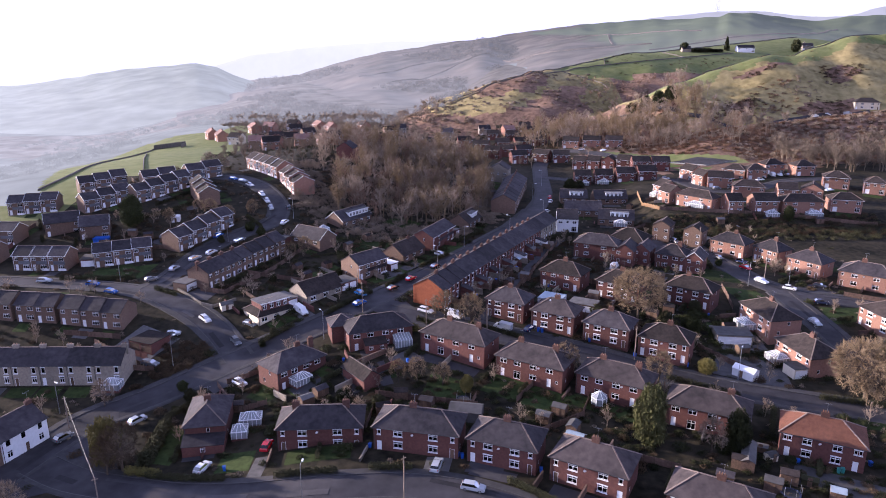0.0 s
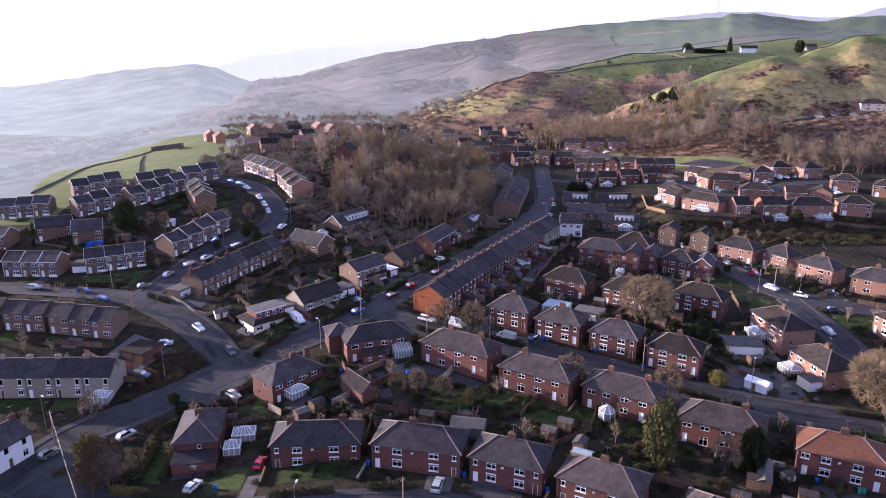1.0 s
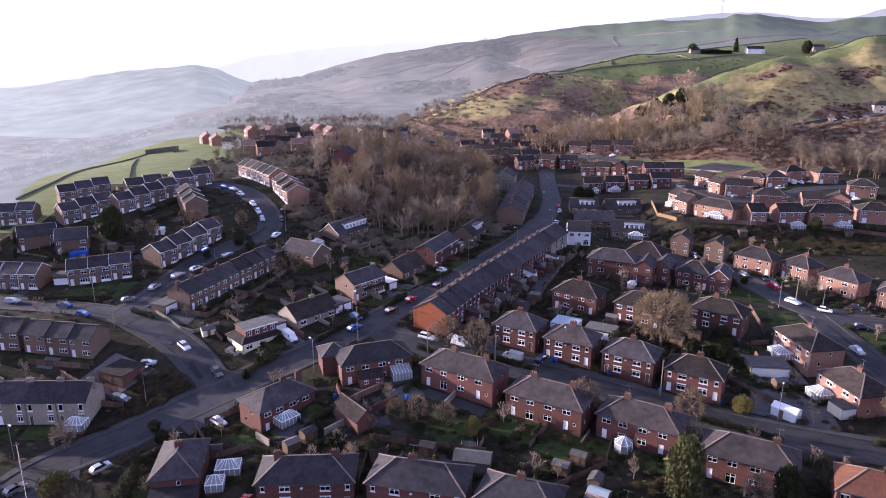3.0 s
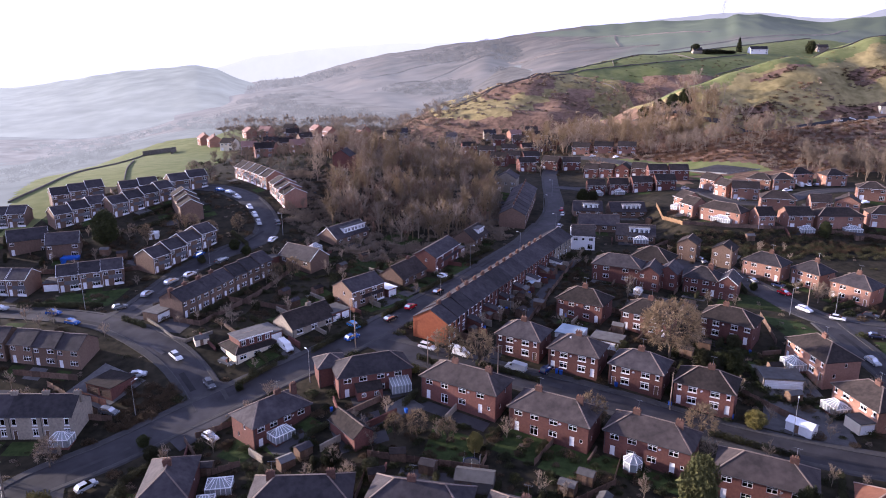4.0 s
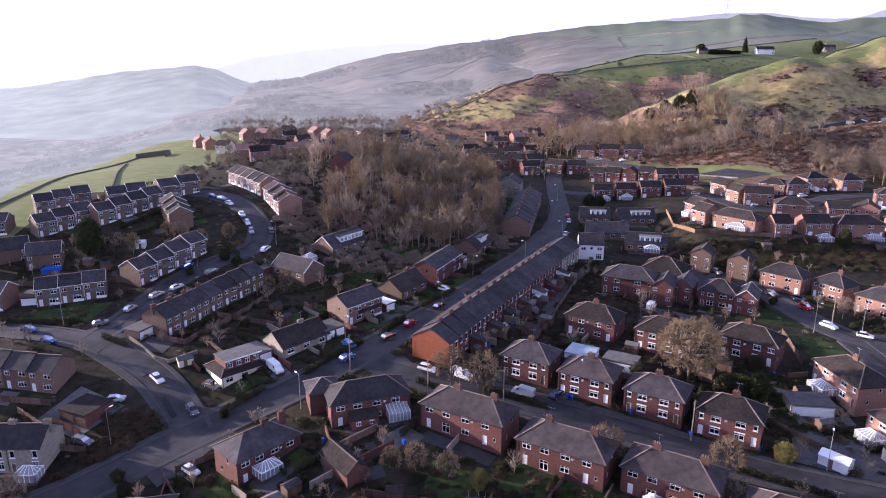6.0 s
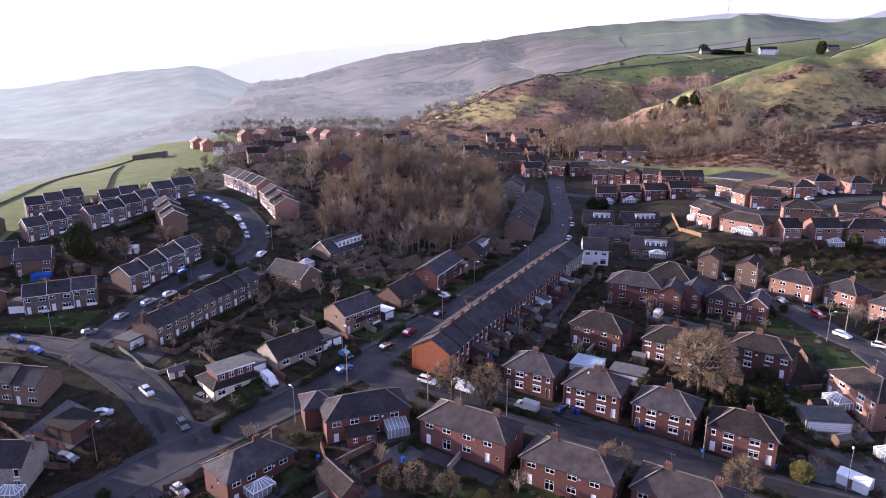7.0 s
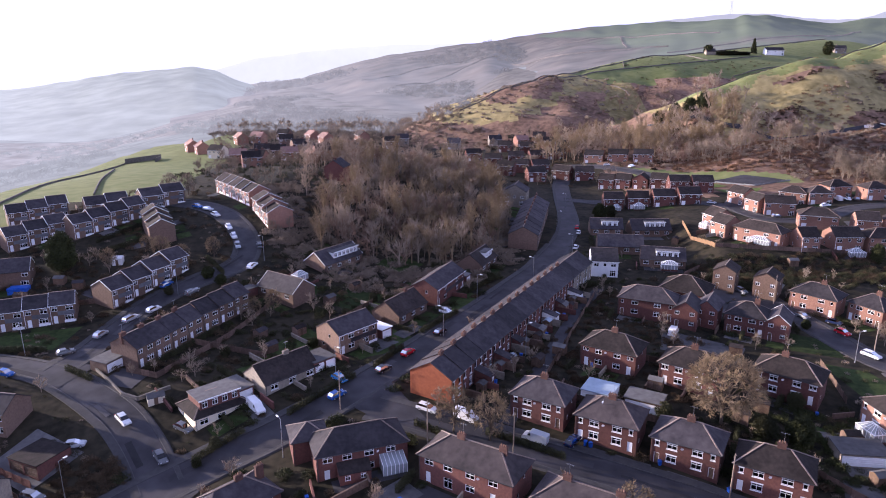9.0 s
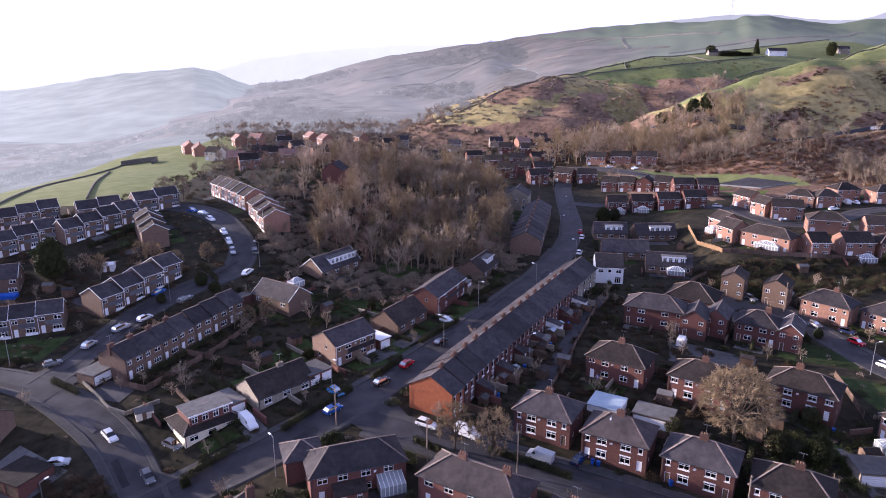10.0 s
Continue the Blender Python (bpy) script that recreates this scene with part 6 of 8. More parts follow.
bushes("garden_shrubs", 260, lambda x, y: 195 < y < 330, (-135, -45, 195, 330), (0.9, 2.0), "bramble", "brown tangled shrubs on the hillside gardens", 29, 150)
bushes("scrub", 600, lambda x, y: y > 442 - 0.3 * (x - 118), (104, 270, 420, 520), (1.0, 2.6), "bracken", "brown bracken and saplings above the fields", 33, 110)
woodland("woodland", 60, lambda x, y: y > 446 - 0.3 * (x - 118), (100, 245, 430, 505), (5, 10), "twig", "bare trees above the fields", 34)
bushes("scrub", 380, lambda x, y: y > 418 - 0.42 * (x - 150), (138, 240, 392, 445), (0.8, 2.2), "bracken", "brown bracken on the bank above the court", 35, 110)
bushes("garden_shrubs", 90, lambda x, y: True, (-71, -56, 153, 170), (0.7, 1.6), "bramble", "dark reddish shrubs at the road junction", 36, 170)
def back_gardens(x, y):
    """The plots between the two nearest rows of houses."""
    low = np.interp(x, (-50, -15, 20, 45, 70, 95), (132, 130, 122, 112, 100, 92))
    return low < y < low + 26 and math.sin(x * 0.9) * math.sin(y * 0.7 + x * 0.2) > -0.35


bushes("garden_shrubs", 260, back_gardens, (-50, 96, 92, 160), (0.6, 1.6), "leaf", "dark evergreen shrubs crowding back gardens", 61, 200)
bushes("garden_shrubs", 240, back_gardens, (-50, 96, 92, 160), (0.5, 1.3), "bramble", "dead brown tangle in back gardens", 62, 200)
bushes("garden_shrubs", 130, lambda x, y: oval(72, 172, 16, 14)(x, y), (56, 88, 158, 186), (0.7, 2.0), "leaf", "dark evergreen thicket behind brick houses", 63, 200)
bushes("garden_shrubs", 260, lambda x, y: True, (22, 62, 182, 250), (0.6, 1.5), "bramble", "dead brown shrubs behind the terrace", 64, 170)
bushes("garden_shrubs", 200, lambda x, y: True, (-62, -8, 178, 250), (0.6, 1.6), "hedge", "dark shrubs in the hillside gardens", 65, 170)
bushes("scrub", 420, lambda x, y: y > 398 and (x > 178 or y > 430 - 0.35 * (x - 118)), (118, 215, 396, 452), (0.7, 1.9), "bracken", "red-brown bracken covering the bank", 66, 110)
bushes("scrub", 260, lambda x, y: y > 398 and (x > 178 or y > 430 - 0.35 * (x - 118)), (118, 300, 396, 462), (0.7, 2.0), "bramble", "dark bramble streaks on the bank", 67, 110)
# ---- far woods, haze painted into their glow ----
def wooded(x, y):
    return math.sin(x * 0.021 + 1.7 * math.sin(y * 0.006)) + math.sin(y * 0.011 + x * 0.004) > -0.1


on_moor = lambda x, y: max(lie(x, y), float(MOOR.height(x, y)))
bushes("far_woods", 900, lambda x, y: -0.30 * y < x < 0.05 * y and wooded(x, y), (-330, 60, 640, 1250), (4.0, 8.0), "haze_wood", "far bare woods with pale haze painted in", 22, 70, on_moor)
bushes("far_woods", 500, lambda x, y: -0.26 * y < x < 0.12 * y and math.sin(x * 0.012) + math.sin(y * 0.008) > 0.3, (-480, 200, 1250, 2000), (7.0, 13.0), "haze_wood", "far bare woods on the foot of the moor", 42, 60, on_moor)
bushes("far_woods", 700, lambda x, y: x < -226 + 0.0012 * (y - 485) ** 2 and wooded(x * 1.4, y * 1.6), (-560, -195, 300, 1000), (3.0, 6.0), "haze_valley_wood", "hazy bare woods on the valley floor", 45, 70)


bushes("grass_tufts", 900, lambda x, y: y > 486 and not near_road(x, y, 1.0), (186, 400, 470, 575), (0.5, 1.3), "straw", "tussocks of rough pale grass on the hill", 51, 50)
bushes("grass_tufts", 350, lambda x, y: True, (10, 190, 596, 690), (0.6, 1.5), "straw", "tussocks of rough pale grass on the quarry spur", 52, 50)
bushes("scrub", 150, lambda x, y: True, (175, 420, 690, 780), (0.8, 2.4), "bramble", "dark gorse along field walls", 53, 60)


# ---- evergreen trees, hedges ----
def leaf_clump(n, seed, size=0.28):
    r = np.random.RandomState(seed)
    p = r.normal(0, 1, (n, 3))
    p /= np.linalg.norm(p, axis=1)[:, None]
    p *= r.uniform(0.55, 1.0, (n, 1))
    d = r.normal(0, 1, (n, 3)) * size
    e = r.normal(0, 1, (n, 3)) * size * 0.6
    return np.stack([p, p + d, p + e], 1)


def evergreen(x, y, high, wide, mat="leaf", label="dense dark evergreen tree", seed=1, conic=False):
    r = random.Random(seed)

    def make():
        out = []
        for k in range(34):
            u = (k + 0.5) / 34
            rad = (1 - u) * 0.9 + 0.1 if conic else math.sin(math.pi * (0.12 + 0.8 * u)) ** 0.7
            a = k * 2.4 + r.uniform(-0.4, 0.4)
            q = rad * r.uniform(0.35, 0.75)
            s = 0.34 * (0.5 + rad * 0.6)
            out.append(leaf_clump(330, seed * 50 + k, 0.22) * np.array([s, s, s * 0.6]) + np.array([math.cos(a) * q, math.sin(a) * q, 0.06 + u * 0.9]))
        return tri_mesh("crown", np.concatenate(out), mat), Shape().tube((0, 0, -0.05), (0, 0, 0.75), 0.06, 0.02, 7).mesh("trunk", "bark")
    cr, tr = cached(("ever", seed, mat, conic), make)
    root = thing("tree", x, y, lie(x, y), rng.uniform(0, 360), label, "tree", "evergreens")
    root.scale = (wide / 2, wide / 2, high)
    part("trunk", tr, root)
    part("crown", cr, root)


def hedge(x0, y0, x1, y1, high=1.5, wide=1.0, mat="hedge", label="clipped dark green garden hedge"):
    n = max(2, int(math.hypot(x1 - x0, y1 - y0) / 0.7))
    out = []
    for k in range(n):
        u = (k + 0.5) / n
        x, y = x0 + (x1 - x0) * u, y0 + (y1 - y0) * u
        for lift in (0.3, 0.72):
            out.append(leaf_clump(110, 900 + k % 7, 0.32) * np.array([wide * 0.62, wide * 0.62, high * 0.36]) + np.array([x, y, lie(x, y) + high * lift]))
    tagged(new("hedge", tri_mesh("hedge", np.concatenate(out), mat)), label, "hedge", "hedges")


def fence(x0, y0, x1, y1, high=1.6, mat="fence", label="close-boarded timber garden fence"):
    """Posts with boarded panels between them."""
    length = math.hypot(x1 - x0, y1 - y0)
    n = max(1, round(length / 2.4))
    turn = math.degrees(math.atan2(y1 - y0, x1 - x0))
    w = length / n
    root = thing("fence", x0, y0, lie(x0, y0), turn, label, "fence", "garden fences")
    z0 = lie(x0, y0)

    def panel():
        n = 16
        v = [(0.06 + (w - 0.12) * k / n, y + 0.014 * (k % 2), z) for y in (-0.02, 0.02) for z in (0.05, high - 0.05) for k in range(n + 1)]
        m = n + 1
        f = []
        for k in range(n):
            f += [(k, k + 1, m + k + 1, m + k), (3 * m + k, 3 * m + k + 1, 2 * m + k + 1, 2 * m + k), (m + k, m + k + 1, 3 * m + k + 1, 3 * m + k), (2 * m + k, 2 * m + k + 1, k + 1, k)]
        return mesh_of("panel", v, f, (mat,))
    pm = cached(("panel", round(w, 2), high, mat), panel)
    pp = cached(("post", high, mat), lambda: Shape().box(-0.05, -0.05, -0.6, 0.05, 0.05, high + 0.06).mesh("post", mat))
    for k in range(n + 1):
        u = k / n
        z = lie(x0 + (x1 - x0) * u, y0 + (y1 - y0) * u) - z0
        part("post", pp, root, Matrix.Translation((w * k, 0, z)))
        if k < n:
            part("panel", pm, root, Matrix.Translation((w * k, 0, z)))


def garden_wall(x0, y0, x1, y1, high=0.9, mat="brick", label="low brick garden wall between plots"):
    q = smooth_line(((x0, y0), ((x0 + x1) / 2, (y0 + y1) / 2), (x1, y1)), 2.0)
    tagged(new("garden_wall", ribbon("garden_wall", q, (-0.12, -0.12, -0.16, 0.16, 0.12, 0.12), (-0.4, high, high + 0.08, high + 0.08, high, -0.4), mat)), label, "wall", "garden walls")


def plot_lines():
    """Hedges, walls and rails round the plots of the nearer houses."""
    r = random.Random(31)
    for cx, cy, rad, turn, w, d in list(HOUSES):
        if cy > 300 or cx > 150 or w < 7 or rad > 13:
            continue
        c, s = math.cos(radians(turn)), math.sin(radians(turn))
        at = lambda u, v: (cx + c * u - s * v, cy + s * u + c * v)
        for u, v0, v1 in ((-w / 2 - 1.3, d / 2, d / 2 + 9), (0.0, d / 2 + 0.3, d / 2 + 9), (0.0, -d / 2 - 5, -d / 2 - 0.3), (-w / 2 - 1.3, -d / 2 - 5, -d / 2)):
            a, b = at(u, v0), at(u, v1)
            m = ((a[0] + b[0]) / 2, (a[1] + b[1]) / 2)
            if any(near_road(*q, 0.3) or in_house(*q, 0.2) for q in (a, b, m)):
                continue
            k = r.random()
            if k < 0.45:
                hedge(*a, *b, r.uniform(1.0, 1.8), r.uniform(0.6, 1.1))
            else:
                garden_wall(*a, *b, r.uniform(0.7, 1.6), r.choice(("brick", "fence", "fence", "stone")), r.choice(("low weathered boundary wall between garden plots", "plain boundary line between two garden plots")))


def yards():
    """A patch of lawn, paving or gravel before and behind each nearer house."""
    r = random.Random(57)
    for cx, cy, rad, turn, w, d in list(HOUSES):
        if cy > 372 or w < 5.5:
            continue
        c, s = math.cos(radians(turn)), math.sin(radians(turn))
        for side, deep in ((1, r.uniform(5, 9)), (-1, r.uniform(3, 5))):
            if r.random() < 0.22:
                continue
            u0, u1, v0, v1 = -w * r.uniform(0.25, 0.5), w * r.uniform(0.2, 0.5), side * (d / 2 + 0.8), side * (d / 2 + 0.8 + deep)
            ring = [(cx + c * u - s * v, cy + s * u + c * v) for u, v in ((u0, v0), (u1, v0), (u1, v1), (u0, v1))]
            if side < 0:
                ring = [ring[1], ring[0], ring[3], ring[2]]
            if any(near_road(*q, 0.2) or in_house(*q, 0.3) for q in ring):
                continue
            k = r.random()
            if k < 0.6:
                slab("lawn", ring, "lawn", "patch of rough green garden grass", "lawn", 0.045)
            else:
                slab("yard", ring, "drive" if k < 0.8 else "patch", "paved grey yard beside a house", "yard", 0.055)


# ---- garden buildings ----
def shed(x, y, turn, w, d, high=2.1, mat="fence", roof="felt", label="small timber garden shed with felt roof"):
    root = thing("shed", x, y, lie(x, y), turn, label, "shed", "sheds")
    s = Shape().box(0, 0, -1.0, w, d, high)
    s.face((0, d, high), (0, 0, high), (0, d / 2, high + d * 0.22)).face((w, 0, high), (w, d, high), (w, d / 2, high + d * 0.22))
    part("wall", s.mesh("wall", mat), root)
    rs, lines, ends = gable_roof(w, d, d * 0.22 + 0.05, 0.15, 0.12, 0.06)
    part("roof", rs.mesh("roof", roof), root, Matrix.Translation((0, 0, high + 0.06)))
    part("door", Shape().box(w * 0.35, -0.05, 0.05, w * 0.35 + 0.8, -0.005, 1.85).mesh("door", "wood"), root)


def garage(x, y, turn, w, d, high=2.5, wall="brick", door="white", roof="felt", doors=1, label="flat-roofed brick garage with white up-and-over door"):
    root = thing("garage", x, y, lie(x, y), turn, label, "garage", "garages")
    s = Shape()
    ow = w / doors
    holed(s, (0, 0), 1, 0, w, -2.0, high, [(ow * k + 0.25, 0.0, ow * (k + 1) - 0.25, 2.1) for k in range(doors)])
    s.face((w, 0, -2), (w, d, -2), (w, d, high), (w, 0, high)).face((w, d, -2), (0, d, -2), (0, d, high), (w, d, high)).face((0, d, -2), (0, 0, -2), (0, 0, high), (0, d, high))
    part("wall", s.mesh("wall", wall), root)
    part("roof", Shape().box(-0.12, -0.2, high, w + 0.12, d + 0.1, high + 0.16).mesh("roof", roof), root)
    for k in range(doors):
        g = Shape()
        prof = [(0.11, 0.0)] + [(q, 0.42 * j + h) for j in range(5) for q, h in ((0.11, 0.04), (0.06, 0.08), (0.06, 0.36), (0.11, 0.40))] + [(0.11, 2.1)]
        for (q0, h0), (q1, h1) in zip(prof, prof[1:]):
            g.face((0.25, q0, h0), (ow - 0.25, q0, h0), (ow - 0.25, q1, h1), (0.25, q1, h1))
        part("garage_door", g.mesh("garage_door", door), root, Matrix.Translation((ow * k, 0, 0)))


def conservatory(x, y, turn, w, d, high=2.2, label="white-framed glass conservatory against a house"):
    root = thing("conservatory", x, y, lie(x, y), turn, label, "conservatory", "conservatories")
    part("base", Shape().box(0, 0, -1.5, w, d, 0.6).mesh("base", "brick"), root)
    s = Shape()
    nx, nyy = max(2, int(w / 0.9)), max(2, int(d / 0.9))
    for k in range(nx + 1):
        q = w * k / nx
        s.box(q - 0.05, -0.05, 0.6, q + 0.05, 0.05, high).bar((q, 0, high), (w / 2 + (q - w / 2) * 0.35, d / 2, high + 1.1), 0.09, 0.09).bar((q, d, high), (w / 2 + (q - w / 2) * 0.35, d / 2, high + 1.1), 0.09, 0.09)
    for k in range(nyy + 1):
        q = d * k / nyy
        for e in (0, w):
            s.box(e - 0.05, q - 0.05, 0.6, e + 0.05, q + 0.05, high).bar((e, q, high), (w * (0.325 if e == 0 else 0.675), d / 2, high + 1.1), 0.08, 0.08)
    s.box(-0.08, -0.08, high - 0.06, w + 0.08, 0.08, high + 0.08).box(-0.08, d - 0.08, high - 0.06, w + 0.08, d + 0.08, high + 0.08)
    s.box(-0.08, 0.08, high - 0.06, 0.08, d - 0.08, high + 0.08).box(w - 0.08, 0.08, high - 0.06, w + 0.08, d - 0.08, high + 0.08)
    s.box(w * 0.32, d / 2 - 0.08, high + 1.05, w * 0.68, d / 2 + 0.08, high + 1.2)
    part("frame", s.mesh("frame", "upvc"), root)
    g = Shape()
    a, b = (w * 0.325, d / 2, high + 1.1), (w * 0.675, d / 2, high + 1.1)
    p = [(0, 0, high), (w, 0, high), (w, d, high), (0, d, high)]
    g.face(p[0], p[1], b, a).face(p[1], p[2], b).face(p[2], p[3], a, b).face(p[3], p[0], a)
    part("glass_roof", g.mesh("glass_roof", "green_glass"), root)
    g = Shape()
    g.face((0, 0, 0.6), (w, 0, 0.6), p[1], p[0]).face((w, 0, 0.6), (w, d, 0.6), p[2], p[1]).face((0, d, 0.6), (0, 0, 0.6), p[0], p[3])
    part("glazing", g.mesh("glazing", "green_glass"), root)


def glass_lean_to(x, y, turn, w, d, high=2.1):
    """A box of milky panels with a sloping ribbed roof against a wall."""
    root = thing("conservatory", x, y, lie(x, y), turn, "white lean-to of milky panels behind a brick house", "conservatory", "conservatories")
    n = max(3, round(w / 0.8))
    part("base", Shape().box(0, 0, -1.2, w, d, 0.25).mesh("base", "drive"), root)
    for k in range(n + 1):
        q = w * k / n
        part("post", Shape().box(q - 0.04, -0.04, 0.25, q + 0.04, 0.04, high).mesh("post", "upvc"), root)
        part("rafter", Shape().bar((q, -0.1, high), (q, d, high + 0.9), 0.07, 0.08).mesh("rafter", "upvc"), root)
        if k < n:
            part("panel", Shape().box(q + 0.045, -0.015, 0.25, q + w / n - 0.045, 0.015, high - 0.05).mesh("panel", "green_glass"), root)
            part("roof_sheet", Shape().face((q + 0.04, -0.1, high + 0.02), (q + w / n - 0.04, -0.1, high + 0.02), (q + w / n - 0.04, d, high + 0.92), (q + 0.04, d, high + 0.92)).mesh("roof_sheet", "green_glass"), root)
    for e in (0, w):
        part("side_panel", Shape().face((e, 0, 0.25), (e, d, 0.25), (e, d, high + 0.85), (e, 0, high - 0.05)).mesh("side_panel", "green_glass"), root)


def garden_room(x, y, r=1.75, high=2.3):
    """An eight-sided glass room with a pointed white roof."""
    root = thing("conservatory", x, y, lie(x, y), 11, "white eight-sided glass garden room with a pointed roof", "conservatory", "conservatories")
    ring = lambda q, z: [(q * math.cos(math.pi * k / 4), q * math.sin(math.pi * k / 4), z) for k in range(8)]
    low, mid, top = ring(r, 0.65), ring(r, high), ring(r + 0.12, high + 0.1)
    g, ground_ring = Shape(), ring(r, -1.0)
    for k in range(8):
        g.face(ground_ring[k], ground_ring[(k + 1) % 8], low[(k + 1) % 8], low[k])
    part("base", g.mesh("base", "brick"), root)
    for k in range(8):
        a, b = low[k], mid[k]
        part("post", Shape().bar(a, b, 0.12, 0.12).mesh("post", "upvc"), root)
        part("rail", Shape().bar(mid[k], mid[(k + 1) % 8], 0.14, 0.18).mesh("rail", "upvc"), root)
        part("pane", Shape().face(low[k], low[(k + 1) % 8], mid[(k + 1) % 8], mid[k]).mesh("pane", "green_glass"), root)
        part("rib", Shape().bar(top[k], (0, 0, high + 1.35), 0.08, 0.10).mesh("rib", "upvc"), root)
    tip = Shape()
    for k in range(8):
        tip.face(top[k], top[(k + 1) % 8], (0, 0, high + 1.3))
    part("roof", tip.mesh("roof", "green_glass"), root)
    part("finial", Shape().tube((0, 0, high + 1.3), (0, 0, high + 1.75), 0.06, 0.02, 6).mesh("finial", "upvc"), root)


# ---- cars ----
def car_meshes(style):
    """Body, glasshouse, lamps and wheel of a car, nose to +x, standing on z = 0."""
    if style == "van":
        L, W, pro = 5.0, 1.9, [(-2.5, 0.35), (-2.5, 1.95), (-2.35, 2.05), (0.95, 2.05), (1.55, 1.25), (2.3, 1.05), (2.5, 0.75), (2.5, 0.35)]
        cab = [(0.75, 1.3), (0.75, 1.85), (1.02, 1.85), (1.42, 1.3)]
    elif style == "estate":
        L, W, pro = 4.5, 1.78, [(-2.25, 0.35), (-2.25, 0.8), (-2.12, 1.0), (1.05, 1.0), (2.05, 0.82), (2.22, 0.6), (2.22, 0.35)]
        cab = [(-2.08, 1.0), (-1.8, 1.45), (0.25, 1.48), (1.1, 1.0)]
    else:
        L, W, pro = 4.0, 1.72, [(-2.0, 0.35), (-2.02, 0.75), (-1.9, 0.98), (0.95, 0.98), (1.8, 0.82), (1.98, 0.6), (1.98, 0.35)]
        cab = [(-1.85, 0.98), (-1.35, 1.45), (0.1, 1.47), (0.95, 0.98)]

    def loft(profile, half, tuck, name, mat):
        s, n = Shape(), len(profile)
        zt = max(z for _, z in profile)
        zb = min(z for _, z in profile)
        rings = []
        for side in (-1, 1):
            rings.append([(x, side * (half - tuck * ((z - zb) / (zt - zb)) ** 2), z) for x, z in profile])
        for k in range(n):
            a, b = rings[0][k], rings[0][(k + 1) % n]
            c, d = rings[1][(k + 1) % n], rings[1][k]
            s.face(a, d, c, b)
        s.face(*rings[0])
        s.face(*reversed(rings[1]))
        return s.mesh(name, mat)
    body = loft(pro, W / 2, 0.10, "body", "upvc")
    glassh = loft(cab, W / 2 - (0.02 if style == "van" else 0.09), 0.14 if style != "van" else -0.03, "glazing", "dark_glass")
    roof = None
    if style != "van":
        top = [(cab[1][0] - 0.02, cab[1][1] - 0.02), (cab[1][0] + 0.1, cab[1][1] + 0.03), (cab[2][0] - 0.05, cab[2][1] + 0.03), (cab[2][0] + 0.04, cab[2][1] - 0.02)]
        roof = loft(top, W / 2 - 0.21, 0.05, "roof_panel", "upvc")
    wheel = Shape().tube((0, -0.1, 0), (0, 0.1, 0), 0.31, 0.31, 12).mesh("tyre", "rubber")
    rim = Shape().tube((0, -0.108, 0), (0, 0.108, 0), 0.19, 0.19, 8).mesh("rim", "alloy")
    front = pro[-2][0]
    lamp = Shape().box(front - 0.12, -W / 2 + 0.1, 0.62, front - 0.005, -W / 2 + 0.45, 0.76).mesh("headlight", "alloy")
    tail = Shape().box(pro[0][0] - 0.015, -W / 2 + 0.06, 0.7, pro[0][0] + 0.03, -W / 2 + 0.24, 0.92).mesh("tail_light", "car_red")
    return body, glassh, roof, wheel, rim, lamp, tail, L, W


def car(x, y, turn, colour, style="hatch", label=""):
    body, glassh, roof, wheel, rim, lamp, tail, L, W = cached(("car", style), lambda: car_meshes(style))
    kind = {"van": "panel van", "estate": "estate car", "hatch": "hatchback car"}[style]
    up = 0.17
    c, s = math.cos(radians(turn)), math.sin(radians(turn))
    z0, z1 = lie(x - c * 1.3, y - s * 1.3), lie(x + c * 1.3, y + s * 1.3)
    root = thing("van" if style == "van" else "car", x, y, (z0 + z1) / 2 + up, turn, label or "parked %s %s" % (colour.replace("sky", "light blue"), kind), "van" if style == "van" else "car", "parked cars")
    root.matrix_basis = root.matrix_basis @ pose(0, 0, 0, 0, -math.degrees(math.atan2(z1 - z0, 2.6)), 0)
    for nm, me in (("body", body), ("roof_panel", roof)):
        if me is not None:
            ob = part(nm, me, root)
            ob.material_slots[0].link = "OBJECT"
            ob.material_slots[0].material = M["car_" + colour]
    part("glazing", glassh, root)
    for wx in (-L * 0.31, L * 0.31):
        for wy in (-W / 2 + 0.1, W / 2 - 0.1):
            wh = part("wheel", wheel, root, Matrix.Translation((wx, wy, 0.31)))
            part("rim", rim, wh)
    for e in (0, W - 0.55):
        part("headlight", lamp, root, Matrix.Translation((0, e, 0)))
    for e in (0, W - 0.30):
        part("tail_light", tail, root, Matrix.Translation((0, e, 0)))


# ---- street furniture ----
def street_lamp(x, y, turn, high=8.0):
    root = thing("street_lamp", x, y, lie(x, y), turn, "tall grey steel street lamp beside the road", "street lamp", "street lamps")
    part("pole", cached(("lpole", high), lambda: Shape().tube((0, 0, -0.5), (0, 0, 1.4), 0.11, 0.11, 8).tube((0, 0, 1.4), (0, 0, high), 0.07, 0.05, 8).mesh("pole", "metal")), root)
    part("arm", cached(("larm", high), lambda: Shape().tube((0, 0, high - 0.02), (1.1, 0, high + 0.15), 0.045, 0.04, 6).mesh("arm", "metal")), root)
    part("lantern", cached(("llan", high), lambda: Shape().box(0.9, -0.14, high + 0.08, 1.6, 0.14, high + 0.24).mesh("lantern", "white")), root)


